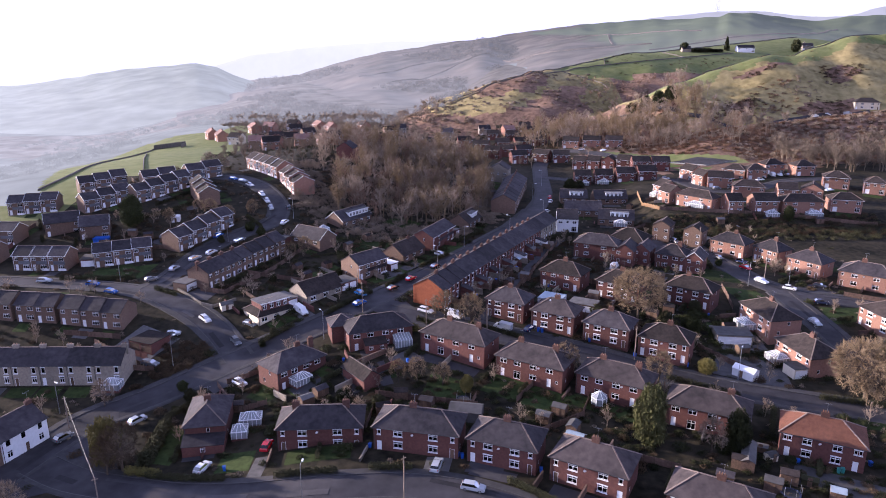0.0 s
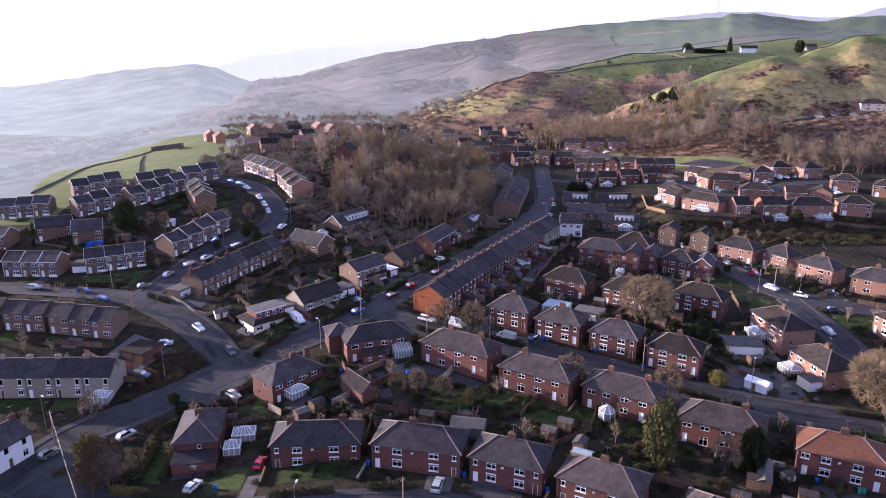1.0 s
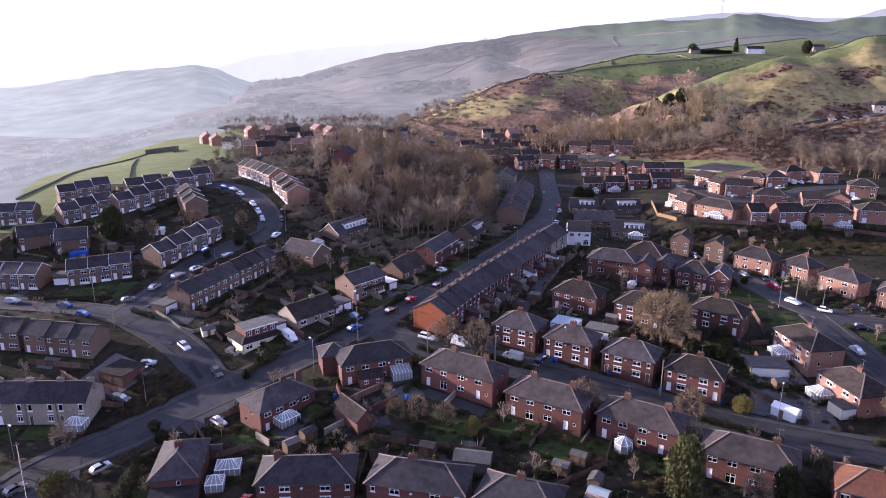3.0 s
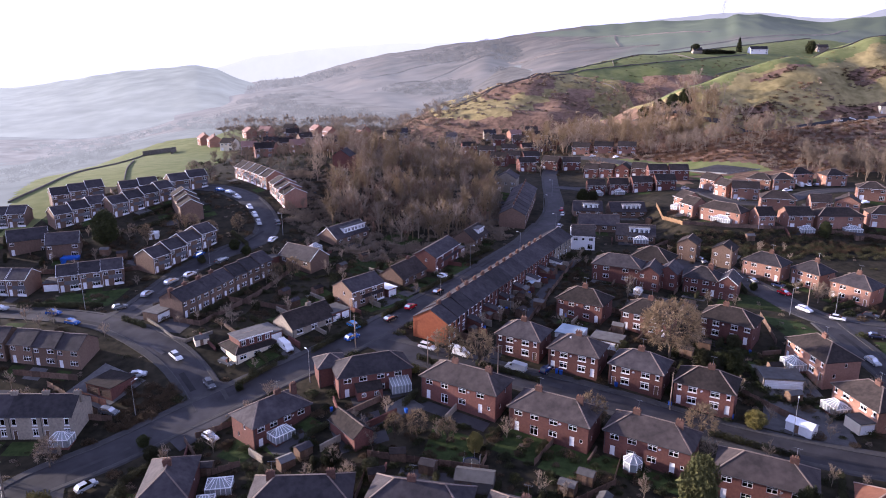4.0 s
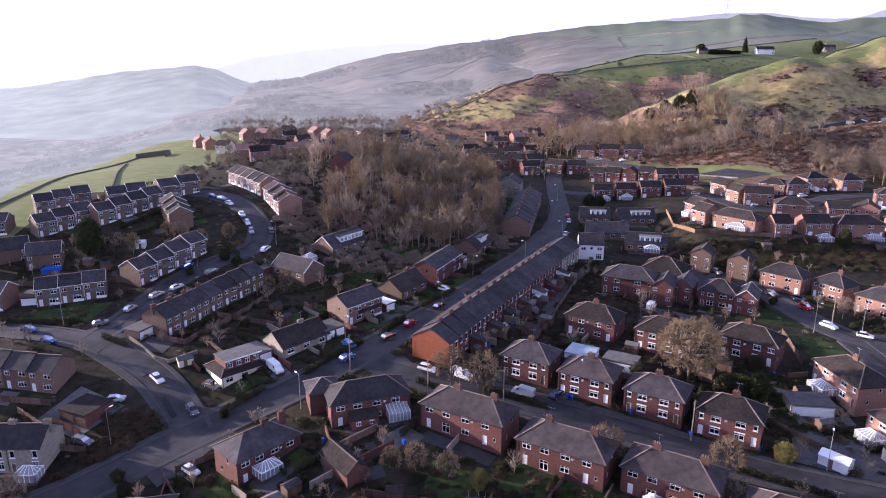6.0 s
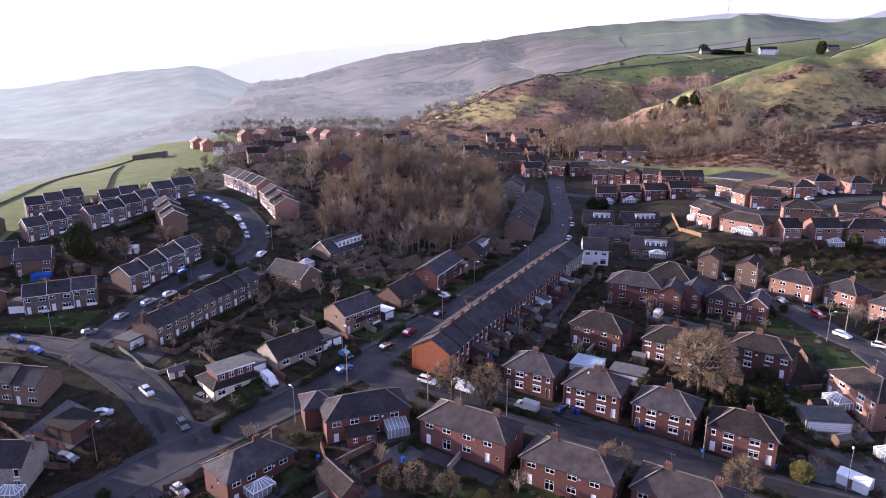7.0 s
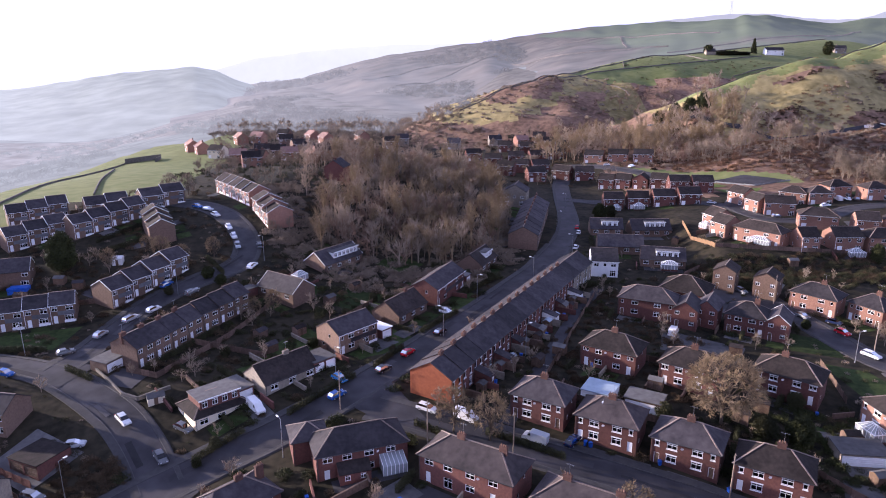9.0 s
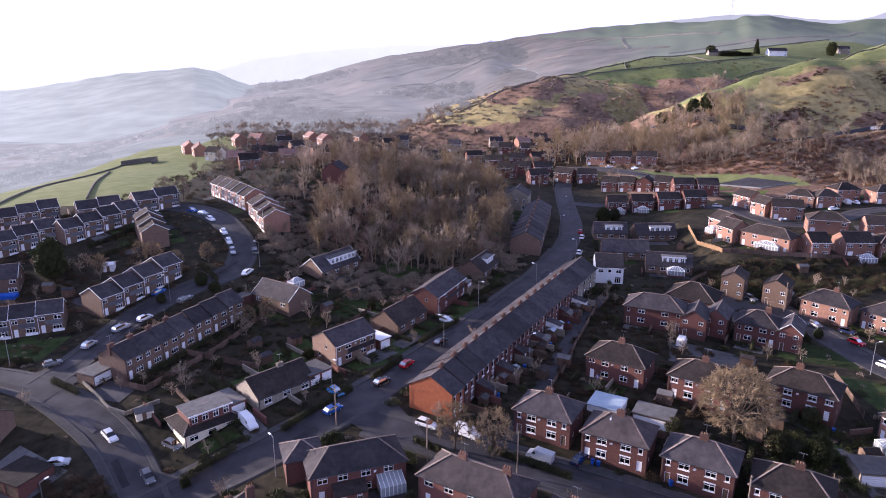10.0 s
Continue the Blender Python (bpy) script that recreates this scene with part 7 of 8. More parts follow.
def telegraph_pole(x, y, turn, high=9.0):
    root = thing("telegraph_pole", x, y, lie(x, y), turn, "weathered timber telegraph pole", "pole", "telegraph poles")
    part("pole", cached(("tpole", high), lambda: Shape().tube((0, 0, -0.8), (0, 0, high), 0.15, 0.10, 8).mesh("pole", "pole")), root)
    part("step", cached(("tstep", high), lambda: Shape().tube((-0.22, 0, high - 1.2), (0.22, 0, high - 1.2), 0.02, 0.02, 5).mesh("step", "metal")), root)
    part("crossbar", cached(("tbar", high), lambda: Shape().box(-0.5, -0.05, high - 0.55, 0.5, 0.05, high - 0.43).mesh("crossbar", "pole")), root)


def bin_box(x, y, turn, mat="blue_plastic", label="blue wheeled refuse bin"):
    root = thing("wheelie_bin", x, y, lie(x, y), turn, label, "bin", "wheelie bins")

    def body():
        s = Shape()
        a, b = [(-0.24, -0.26, 0.06), (0.24, -0.26, 0.06), (0.24, 0.26, 0.06), (-0.24, 0.26, 0.06)], [(-0.29, -0.33, 1.0), (0.29, -0.33, 1.0), (0.29, 0.36, 1.0), (-0.29, 0.36, 1.0)]
        s.face(*reversed(a)).face(*b)
        for i in range(4):
            s.face(a[i], a[(i + 1) % 4], b[(i + 1) % 4], b[i])
        return s.mesh("body", mat)
    part("body", cached(("bin", mat), body), root)
    part("lid", cached(("binlid", mat), lambda: Shape().box(-0.31, -0.36, 1.004, 0.31, 0.38, 1.07).mesh("lid", mat)), root)
    part("wheel", cached("binwheel", lambda: Shape().tube((-0.27, 0.27, 0.1), (0.27, 0.27, 0.1), 0.1, 0.1, 8).mesh("wheel", "rubber")), root)


# ---- parked cars ----
car(-80.8, 225.2, 61, "silver", "estate")
car(-76.7, 230.3, 55, "white")
car(-84.8, 216.4, 74, "silver")
car(-88.5, 206.5, 40, "grey")
car(-63.5, 179.7, -42, "white")
car(-52.5, 170.0, -50, "grey")
car(-70.2, 173.2, 10, "silver")
car(-50.5, 177.3, -27, "grey")
car(-37.2, 182.4, -48, "white", "van")
car(-21.2, 192.5, -46, "sky")
car(-20.8, 185.8, 45, "blue")
car(-6.6, 205.6, 57, "red")
car(-11.8, 196.9, 50, "black")
car(3.0, 231.7, -40, "white")
car(1.2, 217.9, 56, "black")
car(-1.7, 180.6, -28, "white", "estate", "small white car-derived van by the terrace gable")
car(6.0, 177.6, -32, "white", "van")
car(19.1, 170.7, 150, "silver", "van", "silver panel van parked on the street")
car(26.2, 170.0, 50, "navy")
car(61.6, 219.0, 60, "white", "van")
car(-78.4, 244.8, 61, "blue")
car(-69.5, 240.4, 56, "grey", "estate")
car(-56.5, 257.1, 70, "white")
car(-88.0, 303.4, -28, "blue")
car(-83.0, 300.0, -27, "silver")
car(-78.7, 294.5, -44, "white")
car(-71.0, 283.5, -59, "white")
car(-67.4, 276.5, -62, "white")
car(-64.4, 270.0, -68, "silver")
car(-57.6, 271.0, 110, "grey")
car(103.1, 233.6, -72, "grey")
car(109.3, 228.8, -50, "navy")
car(107.6, 221.7, -66, "red")
car(106.6, 207.8, -63, "white", "estate")
car(112.3, 200.9, -36, "white")
car(115.8, 189.0, -15, "navy")
car(107.2, 176.4, -80, "silver")
car(122.7, 202.6, -40, "black")
car(-45.6, 119.0, 70, "white")
car(-34.0, 124.2, 84, "red")
car(-46.8, 151.6, -38, "white")
car(-71.8, 160.7, -18, "grey", "estate")
car(-65.8, 137.2, 52, "silver")
car(-79.0, 130.9, 60, "grey")
car(0.8, 113.8, 76, "silver", "estate")
car(7.4, 106.8, -18, "silver", "estate")
car(-121.6, 205.8, -3, "silver", "estate")
car(-104.8, 202.3, -8, "blue")
car(-96.2, 195.4, -20, "blue")
car(51.0, 294.5, 70, "white")
car(56.0, 314.6, 75, "white")
car(57.0, 322.6, 75, "red")
car(37.2, 268.4, 62, "white")
car(79.2, 251.0, -25, "white")
car(77.3, 246.0, -30, "black")
car(93.0, 251.0, -64, "grey")
car(155.0, 330.0, 20, "white", "van")
car(151.0, 327.0, 20, "silver")
car(160.0, 333.0, 10, "white")
car(176.0, 347.0, 80, "white", "van", "white panel van on an estate drive")
car(179.5, 346.5, 85, "white")
car(183.0, 346.0, 80, "grey")
car(166.0, 339.0, 5, "white")
car(122.5, 352.0, -20, "silver")
car(139.0, 326.0, 10, "grey")
car(186.0, 312.0, 15, "white")
car(92.0, 367.0, -8, "silver")
car(99.0, 449.0, -10, "white")
car(111.0, 440.0, 30, "white")
car(270, 484, 10, "white", "van")
car(288, 482, 40, "white", "van")
car(280, 486, -20, "white")
car(294, 486, 0, "silver", "van")
# ---- street lamps and poles ----
for lx, ly, lt in ((-28.6, 168.0, 130), (-22.0, 193.0, -40), (-66.0, 160.5, 60), (2.0, 216.5, 150), (12.0, 242.0, -30), (30.5, 258.0, 150), (47.8, 285.0, 160), (48, 318, -10), (57.5, 352, 170),
                   (-23.0, 104.0, 80), (-85, 141, -40), (32, 172, -110), (101, 205, 10), (114, 205, -120), (-73.5, 240, 200), (-98, 206, -80), (-54, 262, 160), (21.5, 205, 30), (73, 147, 60), (-58, 285, 170)):
    street_lamp(lx, ly, lt)
for tx, ty in ((-19.5, 181.2), (14.5, 166.8), (-5.0, 104.2), (-1.5, 170.5), (50.5, 155.5), (108, 209), (99.5, 243.5)):
    telegraph_pole(tx, ty, 40)
# ---- garages and sheds ----
garage(-41.4, 185.3, -44 + 90, 3.6, 7.0, label="grey flat-roofed garage with white door beside a bungalow")
garage(-27.2, 195.8, 46, 6.0, 6.0, doors=2, label="double flat-roofed garage with white doors")
garage(-13.5, 214.5, 48, 3.6, 7.0, roof="white")
garage(9.5, 255.8, 64, 3.4, 6.5)
house(-21.5, 150.0, -52, 9.6, 4.4, "low red brick outbuilding with lit brown tiled gable roof", front="", back="", roof="tile", shape="gable", eave=2.6, rise=1.7, stacks=(), sides=False, band=False, name="outbuilding", group="outbuildings")
shed(72.6, 149.6, -50, 5.2, 3.0, 2.0, "white", "white", "small white sheet-metal garage beside the street")
garage(86.5, 147.0, 10, 8.4, 4.2, wall="render", roof="felt", label="pale rendered flat-roofed garage")
garage(75.5, 166.0, -8, 9.0, 6.0, wall="stone", roof="felt", label="flat-roofed grey workshop in a yard")
garage(30.5, 184.4, -30, 6.5, 6.0, wall="white", roof="blue_metal", label="garage with pale blue-white roof between houses")
garage(38.8, 181.5, -30, 7.5, 5.0, wall="wood", roof="felt", label="long flat-roofed timber garage")
garage(-57.0, 238.0, -35, 3.4, 6.0)
garage(-80.0, 168.0, -23, 7.6, 7.2, wall="brick", door="wood", roof="tile", doors=2, label="dark flat-roofed brick garages below the side street")
fence(-82.0, 167.0, -73.5, 163.2, 1.7, "brick", "dark red painted garden fence beside garages")
garage(-74.0, 196.2, 67, 6.0, 5.0, wall="brick_brown", roof="felt", label="flat-roofed brick extension with garage door")
garage(-117.0, 219.5, 10, 4.6, 6.5, label="flat-roofed garage with white door between rows")
def small_shed(x, y, turn):
    shed(x, y, turn, 3.0, 2.2, mat=rng.choice(("fence", "wood", "fence", "wood")), roof=rng.choice(("felt", "tile", "slate")))


small_shed(-12, 133, 12)
small_shed(-3, 136, -20)
small_shed(-8.5, 139, 4)
small_shed(22, 130, -30)
small_shed(26, 133, -30)
small_shed(29.5, 124, 60)
small_shed(-26, 141, 45)
small_shed(-29, 138, 40)
small_shed(-46, 140, 5)
small_shed(57, 113, -28)
small_shed(60, 106, -30)
small_shed(64, 108, -25)
small_shed(52, 108, -30)
small_shed(46, 189, -30)
small_shed(60, 178, -35)
small_shed(66, 182, -30)
small_shed(71, 174, -30)
small_shed(80, 172, 0)
small_shed(79, 160, 10)
small_shed(28, 206, -30)
small_shed(24, 198, 60)
small_shed(27, 215, 60)
small_shed(31, 224, 60)
small_shed(36, 232, 60)
small_shed(-44, 214, 60)
small_shed(-40, 206, 50)
small_shed(-35, 216, 50)
small_shed(-98, 240, 20)
small_shed(-105, 243, 10)
small_shed(-112, 246, 0)
small_shed(-90, 255, 60)
small_shed(-118, 236, 5)
small_shed(-30, 236, 55)
small_shed(-24, 246, 50)
small_shed(72, 209, -30)
small_shed(140, 195, -40)
small_shed(117, 270, 0)
small_shed(158, 270, 0)
small_shed(90, 300, 60)
shed(3.5, 131.0, -12, 7.0, 4.2, 2.4, "felt", "felt", "pale grey flat shed behind a brick house")
# ---- conservatories ----
conservatory(-31.8, 146.2, 46, 4.6, 3.2)
glass_lean_to(-9.2, 161.2, 19, 4.4, 3.0)
conservatory(-42.0, 133.0, 8, 4.6, 3.6)
conservatory(-42.5, 128.5, 8, 3.2, 3.2)
conservatory(84.5, 158.0, -80, 4.6, 3.6)
conservatory(84.0, 176.0, -82, 5.0, 3.6, label="white-roofed conservatory against an orange brick house")
conservatory(109.5, 287.0, -50, 8.0, 3.0)
conservatory(139.0, 273.4, -1, 5.0, 3.6)
conservatory(156.0, 273.2, -3, 6.0, 3.6)
conservatory(79.0, 353.0, -4, 3.4, 3.0)
conservatory(88.5, 352.2, -3, 4.4, 3.4)
conservatory(-41.0, 249.0, 54, 4.0, 3.0)
conservatory(74.5, 270.0, -14, 5.2, 3.0)
conservatory(100.5, 308.0, -70, 4.0, 3.0)
garden_room(37.2, 136.4)
conservatory(-79.0, 148.9, 0, 4.0, 3.2, label="white glazed porch before a stone terrace")
# ---- lone trees ----
bare_tree(57.2, 176.6, 15.0, 21, "twig_pale", "large spreading leafless tree among brick houses")
bare_tree(3.5, 173.5, 10.0, 22, "twig_pale")
bare_tree(10.5, 171.0, 10.5, 23, "twig_pale")
bare_tree(32.0, 148.5, 9.0, 24, "twig_pale")
bare_tree(53.0, 144.5, 9.0, 25, "twig_pale")
bare_tree(-8.0, 146.5, 6.0, 26, "twig_pale")
bare_tree(-3.5, 147.0, 6.5, 22, "twig_pale")
bare_tree(2.5, 145.0, 6.0, 23, "twig_pale")
bare_tree(96.8, 136.3, 15.5, 24, "twig_pale", "tall leafless tree on the verge")
bare_tree(100.2, 136.6, 13.5, 21, "twig_pale", "tall leafless tree on the verge")
bare_tree(55.0, 117.5, 8.0, 25)
bare_tree(-62.0, 120.0, 8.0, 26)
bare_tree(-76.0, 143.5, 7.0, 22)
bare_tree(-44.0, 230.0, 7.0, 23, "twig_pale")
bare_tree(-48.5, 226.0, 6.5, 24, "twig_pale")
bare_tree(115.0, 215.5, 6.5, 21)
bare_tree(-78.0, 258.0, 7.0, 25, "twig_pale")
bare_tree(-86.0, 262.0, 8.0, 26, "twig_pale")
bare_tree(-70.0, 263.0, 7.0, 22, "twig_pale")
bare_tree(-103.0, 318.0, 10.0, 23)
bare_tree(-97.0, 320.0, 9.0, 24)
bare_tree(-100.0, 256.0, 7.0, 21, "twig_pale")
bare_tree(-92.0, 266.0, 6.5, 22, "twig_pale")
evergreen(44.0, 122.0, 12.0, 7.5, "leaf_olive", "tall ragged olive-green pine in a garden", seed=1)
evergreen(59.7, 117.2, 9.5, 5.0, seed=2, label="dark dense evergreen beside a brick house")
bare_tree(-61.5, 119.2, 11.0, 24, "bramble", "dense twiggy bare tree on the street corner")
bare_tree(-64.0, 118.0, 8.0, 22, "bramble")
evergreen(-114.0, 256.0, 11.0, 10.0, seed=4, label="large dark round tree on the hillside")
evergreen(70.5, 171.0, 6.0, 6.0, "leaf", seed=5)
evergreen(64.0, 173.0, 4.5, 5.0, "hedge", seed=6)
evergreen(66.5, 150.0, 3.6, 5.0, "leaf_gold", "golden leafy bush at the street side", seed=7)
evergreen(8.0, 142.5, 4.0, 3.2, "leaf_gold", "yellow-green leafy garden bush", seed=8)
evergreen(-66.0, 122.5, 9.5, 7.0, "leaf_gold", "tall yellow-green leafy tree on the street corner", seed=9)
evergreen(147.0, 272.0, 6.0, 4.5, seed=2)
evergreen(70.0, 340.0, 6.5, 6.0, seed=3)
evergreen(76.0, 345.0, 5.0, 5.5, "hedge", seed=6)
evergreen(33.0, 303.0, 7.0, 5.0, seed=5)
for ex, ey, es in ((-12, 136, 3.2), (-20, 139, 3.0), (-6, 132, 2.6), (20, 122, 3.0), (38, 115, 3.4), (-47, 137, 2.8), (-50, 142, 2.4), (26, 186, 3.0), (46, 178, 3.2), (76, 184, 3.4), (-50, 205, 2.6), (-30, 210, 2.4), (-72, 208, 2.8),
                   (-60, 150, 2.4), (-57, 146, 2.6), (-45, 168, 1.8), (-43, 173, 2.0), (-68, 250, 3.4), (-63, 246, 3.0), (100, 226, 2.4), (-76, 240, 2.5), (-40, 266, 3.0), (-18, 240, 2.4), (10, 262, 2.6), (62, 206, 2.4), (-106, 226, 2.2), (-133, 226, 3.0), (-57, 229, 2.6), (4, 250, 2.4)):
    evergreen(ex, ey, es, es * 1.2, rng.choice(("leaf", "hedge", "hedge")), "leafy dark green garden shrub", seed=rng.choice((1, 3, 4, 6)))
evergreen(166, 538, 9, 8, seed=3)
evergreen(172, 526, 10, 10, seed=4)
evergreen(180, 522, 11, 10, seed=5)
evergreen(158, 546, 7, 9, seed=1)
evergreen(342, 820, 15, 8, seed=2, conic=True)
evergreen(427, 828, 13, 13, seed=4)
evergreen(290, 812, 9, 11, seed=3)
hedge(299, 806, 318, 808, 4.0, 6.0, "hedge", "tall dark conifer hedge beside a hill farm")
hedge(320, 808, 332, 810, 3.0, 5.0, "hedge", "tall dark conifer hedge beside a hill farm")
bare_tree(-73.7, 101.6, 10.0, 22, "twig", "leafless brown tree beside the lower road")
bare_tree(-62.4, 98.5, 8.0, 25, "twig", "leafless brown tree beside the lower road")
# ---- lawns, drives, patios ----
LAWN = "mown green garden lawn"
slab("lawn", ((11, 143), (19, 138), (25, 147), (17, 152)), "lawn", LAWN, "lawn")
slab("lawn", ((19.4, 137.5), (28, 132), (33, 140), (25.5, 146.5)), "lawn", LAWN, "lawn")
slab("lawn", ((-44, 146), (-38.5, 142.5), (-35, 146), (-41, 151)), "lawn", LAWN, "lawn")
slab("lawn", ((-58, 122), (-53, 121), (-52, 135), (-58, 136)), "lawn", LAWN, "lawn")
slab("lawn", ((-43, 117), (-36, 117), (-36, 124), (-43, 124)), "lawn", LAWN, "lawn")
slab("lawn", ((-3, 139), (6, 136), (9, 146), (0, 151)), "lawn", LAWN, "lawn")
slab("lawn", ((88, 127), (110, 121), (111, 131), (90, 137)), "lawn", "grass verge with bare trees", "verge")
slab("lawn", ((92, 205), (101, 200), (104, 187), (93, 188)), "lawn", "green lawn in front of houses", "lawn")
slab("lawn", ((89, 212), (100, 207), (102, 217), (93, 224)), "lawn", LAWN, "lawn")
slab("lawn", ((112, 176), (122, 178), (128, 186), (114, 187)), "lawn", LAWN, "lawn")
slab("lawn", ((75, 170), (82, 166), (83, 172), (77, 178)), "lawn", LAWN, "lawn")
slab("lawn", ((-114, 209), (-93, 209), (-92, 222), (-112, 216)), "lawn", "sloping grass in front of a row of houses", "lawn")
slab("lawn", ((-32, 238), (-22, 232), (-14, 244), (-24, 252)), "lawn", LAWN, "lawn")
slab("lawn", ((-14, 243), (-5, 238), (2, 252), (-7, 258)), "lawn", LAWN, "lawn")
slab("lawn", ((-44, 204), (-36, 200), (-26, 214), (-34, 222)), "lawn", LAWN, "lawn")
slab("lawn", ((-17, 204), (-11, 207), (-6, 216), (-12, 222)), "lawn", LAWN, "lawn")
slab("lawn", ((1, 231), (6, 228), (14, 242), (10, 250)), "lawn", LAWN, "lawn")
slab("lawn", ((-20, 270), (-10, 262), (-4, 274), (-14, 282)), "lawn", LAWN, "lawn")
slab("pasture_patch", ((112, 398), (124, 384), (146, 392), (136, 408)), "lawn_bright", "bright green field behind the estate", "field", 0.2)
slab("pasture_patch", ((136, 384), (140, 374), (152, 374), (160, 384)), "lawn_bright", "bright green field behind the estate", "field", 0.15)
DRIVE = "pale concrete garden path and drive"
def drive(*corners):
    slab("drive", corners, rng.choice(("drive", "patch", "drive")), DRIVE, "drive", 0.07)


drive((-36, 112), (-33, 112), (-32.5, 121), (-35.5, 121))
drive((6, 112.5), (12.5, 110), (14, 114), (8, 117))
drive((-2, 112), (3, 112), (4, 117), (-1, 117.5))
drive((27, 164), (37, 159), (39.5, 164), (29.5, 169))
drive((40, 158), (50, 152.5), (52, 157), (42, 162.5))
drive((-18, 142), (-9, 146), (-12, 156), (-22, 151))
drive((-30, 141), (-24, 146), (-28, 152), (-34, 147))
drive((-36, 178), (-33, 181), (-38, 187), (-41, 184.5))
drive((-14, 207), (-9, 213), (-14, 216), (-17, 211))
drive((-8, 215), (-3, 222), (-6, 225), (-11, 218))
drive((-9, 151), (-2, 157), (-6, 161), (-11, 157))
drive((68, 150), (84, 142), (88, 156), (74, 162))
drive((76, 163), (88, 160), (88, 175), (77, 176))
drive((112, 150), (118, 152), (118, 168), (112, 168))
drive((112, 194), (126, 198), (122, 206), (112, 202))
drive((66, 108), (80, 101), (83, 106), (70, 114))
drive((-85, 168), (-74, 162), (-68, 172), (-80, 178))
drive((-74, 192), (-66, 190), (-64, 197), (-72, 199))
# ---- yards behind the long terrace ----
for k in range(15):
    u = k / 14
    bx, by = 5.8 + 34.7 * u, 186.7 + 59.7 * u
    ox, oy = math.sin(radians(59.8)), -math.cos(radians(59.8))
    deep = rng.uniform(4.6, 6.4)
    garden_wall(bx + ox * 0.3, by + oy * 0.3, bx + ox * deep, by + oy * deep, rng.uniform(1.4, 1.9), rng.choice(("brick", "fence", "wood", "stone")), "tall yard wall behind a terraced house")
    if k < 14:
        sx, sy = bx + 34.7 / 28 + ox * (deep - 1.9), by + 59.7 / 28 + oy * (deep - 1.9)
        if k % 3 != 1:
            shed(sx, sy, 59.8, 2.0, 1.7, 1.9, rng.choice(("brick", "wood", "fence")), rng.choice(("felt", "tile", "blue_metal")), "small outhouse in a terrace yard")
        else:
            bin_box(sx, sy, 60 + rng.uniform(-20, 20))
# ---- fences and hedges ----
plot_lines()
yards()
fence(-52, 151, -44, 140)
fence(-44, 140, -38, 142)
fence(-50, 152, -43, 156)
fence(-14, 128, -12, 142)
fence(4.5, 126, 10, 140)
fence(19, 138, 26, 148)
fence(33, 133, 37, 142)
fence(17, 122, 33, 132)
fence(-13, 141, 10, 136)
fence(28, 122, 47, 112)
fence(64, 128, 58, 118)
fence(83, 119, 88, 128)
fence(24, 187, 46, 175)
fence(46, 175, 64, 165)
fence(38, 168, 43, 178)
fence(50, 161, 56, 172)
fence(64, 154, 69, 166)
fence(46, 204, 60, 196)
fence(60, 196, 68, 205)
fence(69, 163, 78, 150)
fence(28, 200, 33, 212)
fence(24, 192, 47, 246)
fence(97, 316, 94, 298, mat="orange_fence", label="sunlit orange close-boarded fence along the bank")
fence(94, 298, 97, 283, mat="orange_fence", label="sunlit orange close-boarded fence along the bank")
fence(97, 283, 112, 279)
fence(112, 279, 150, 274)
fence(150, 274, 182, 268)
fence(-70, 197, -62, 194)
fence(-62, 194, -52, 216)
fence(-52, 216, -44, 240)
fence(-46, 186, -30, 204)
fence(-30, 204, -16, 222)
fence(-16, 222, -2, 244)
fence(-62, 213, -40, 204)
fence(-110, 231, -92, 236)
fence(-128, 233, -112, 232)
fence(-92, 236, -82, 262)
fence(-24, 228, -18, 238)
fence(-90, 170, -74, 160)
fence(-100, 174, -84, 172)
fence(-86, 160, -70, 158)
fence(88, 186, 92, 204)
fence(126, 195, 142, 185)
fence(118, 214, 128, 222)
fence(80, 264, 88, 272)
hedge(-56, 117, -40, 114.5)
hedge(-30, 113, -18, 112.6)
hedge(-12, 113.4, -4, 113.4)
hedge(-59, 120, -60, 136)
hedge(-60, 138, -54, 146)
hedge(14, 109, 22, 102)
hedge(30, 152, 40, 145)
hedge(56, 147, 70, 139)
hedge(-46, 169, -38, 176)
hedge(-30, 180, -18, 194)
hedge(-14, 199, -8, 209)
hedge(-4, 218, 6, 232)
hedge(-66, 198, -56, 220)
hedge(-118, 208, -94, 208)
hedge(10, 173, 24, 165.5)
hedge(88, 138, 108, 132)
hedge(-106, 186, -90, 184)
hedge(-84, 198, -76, 193)
hedge(96, 222, 98, 234)
hedge(112, 207, 124, 213)
hedge(-52, 243, -38, 236)
hedge(-4, 176, 4, 170.5)
hedge(44, 252, 56, 258)
hedge(-64, 252, -72, 262)
hedge(-112, 262, -96, 276)
hedge(-100, 290, -112, 274)
hedge(8, 246, 20, 262)
for hx0, hy0, hx1, hy1 in ((-18, 173, -10, 172), (-10, 172, -4, 170)):
    hedge(hx0, hy0, hx1, hy1, 1.8, 1.6, "leaf_gold", "yellow-leaved hedge by the road")
for wx, wy in ((-41, 118), (-12.5, 121), (5, 117.5), (5.8, 117), (20.5, 112), (28.5, 169.5), (29.4, 169), (41, 164), (51, 157), (63, 153), (-22, 156), (-24, 170), (0, 160), (34, 142), (70.5, 114), (84, 113), (-6, 155), (36, 199), (-73, 161), (26, 178), (79, 181), (65, 225)):
    bin_box(wx, wy, rng.uniform(-30, 30))


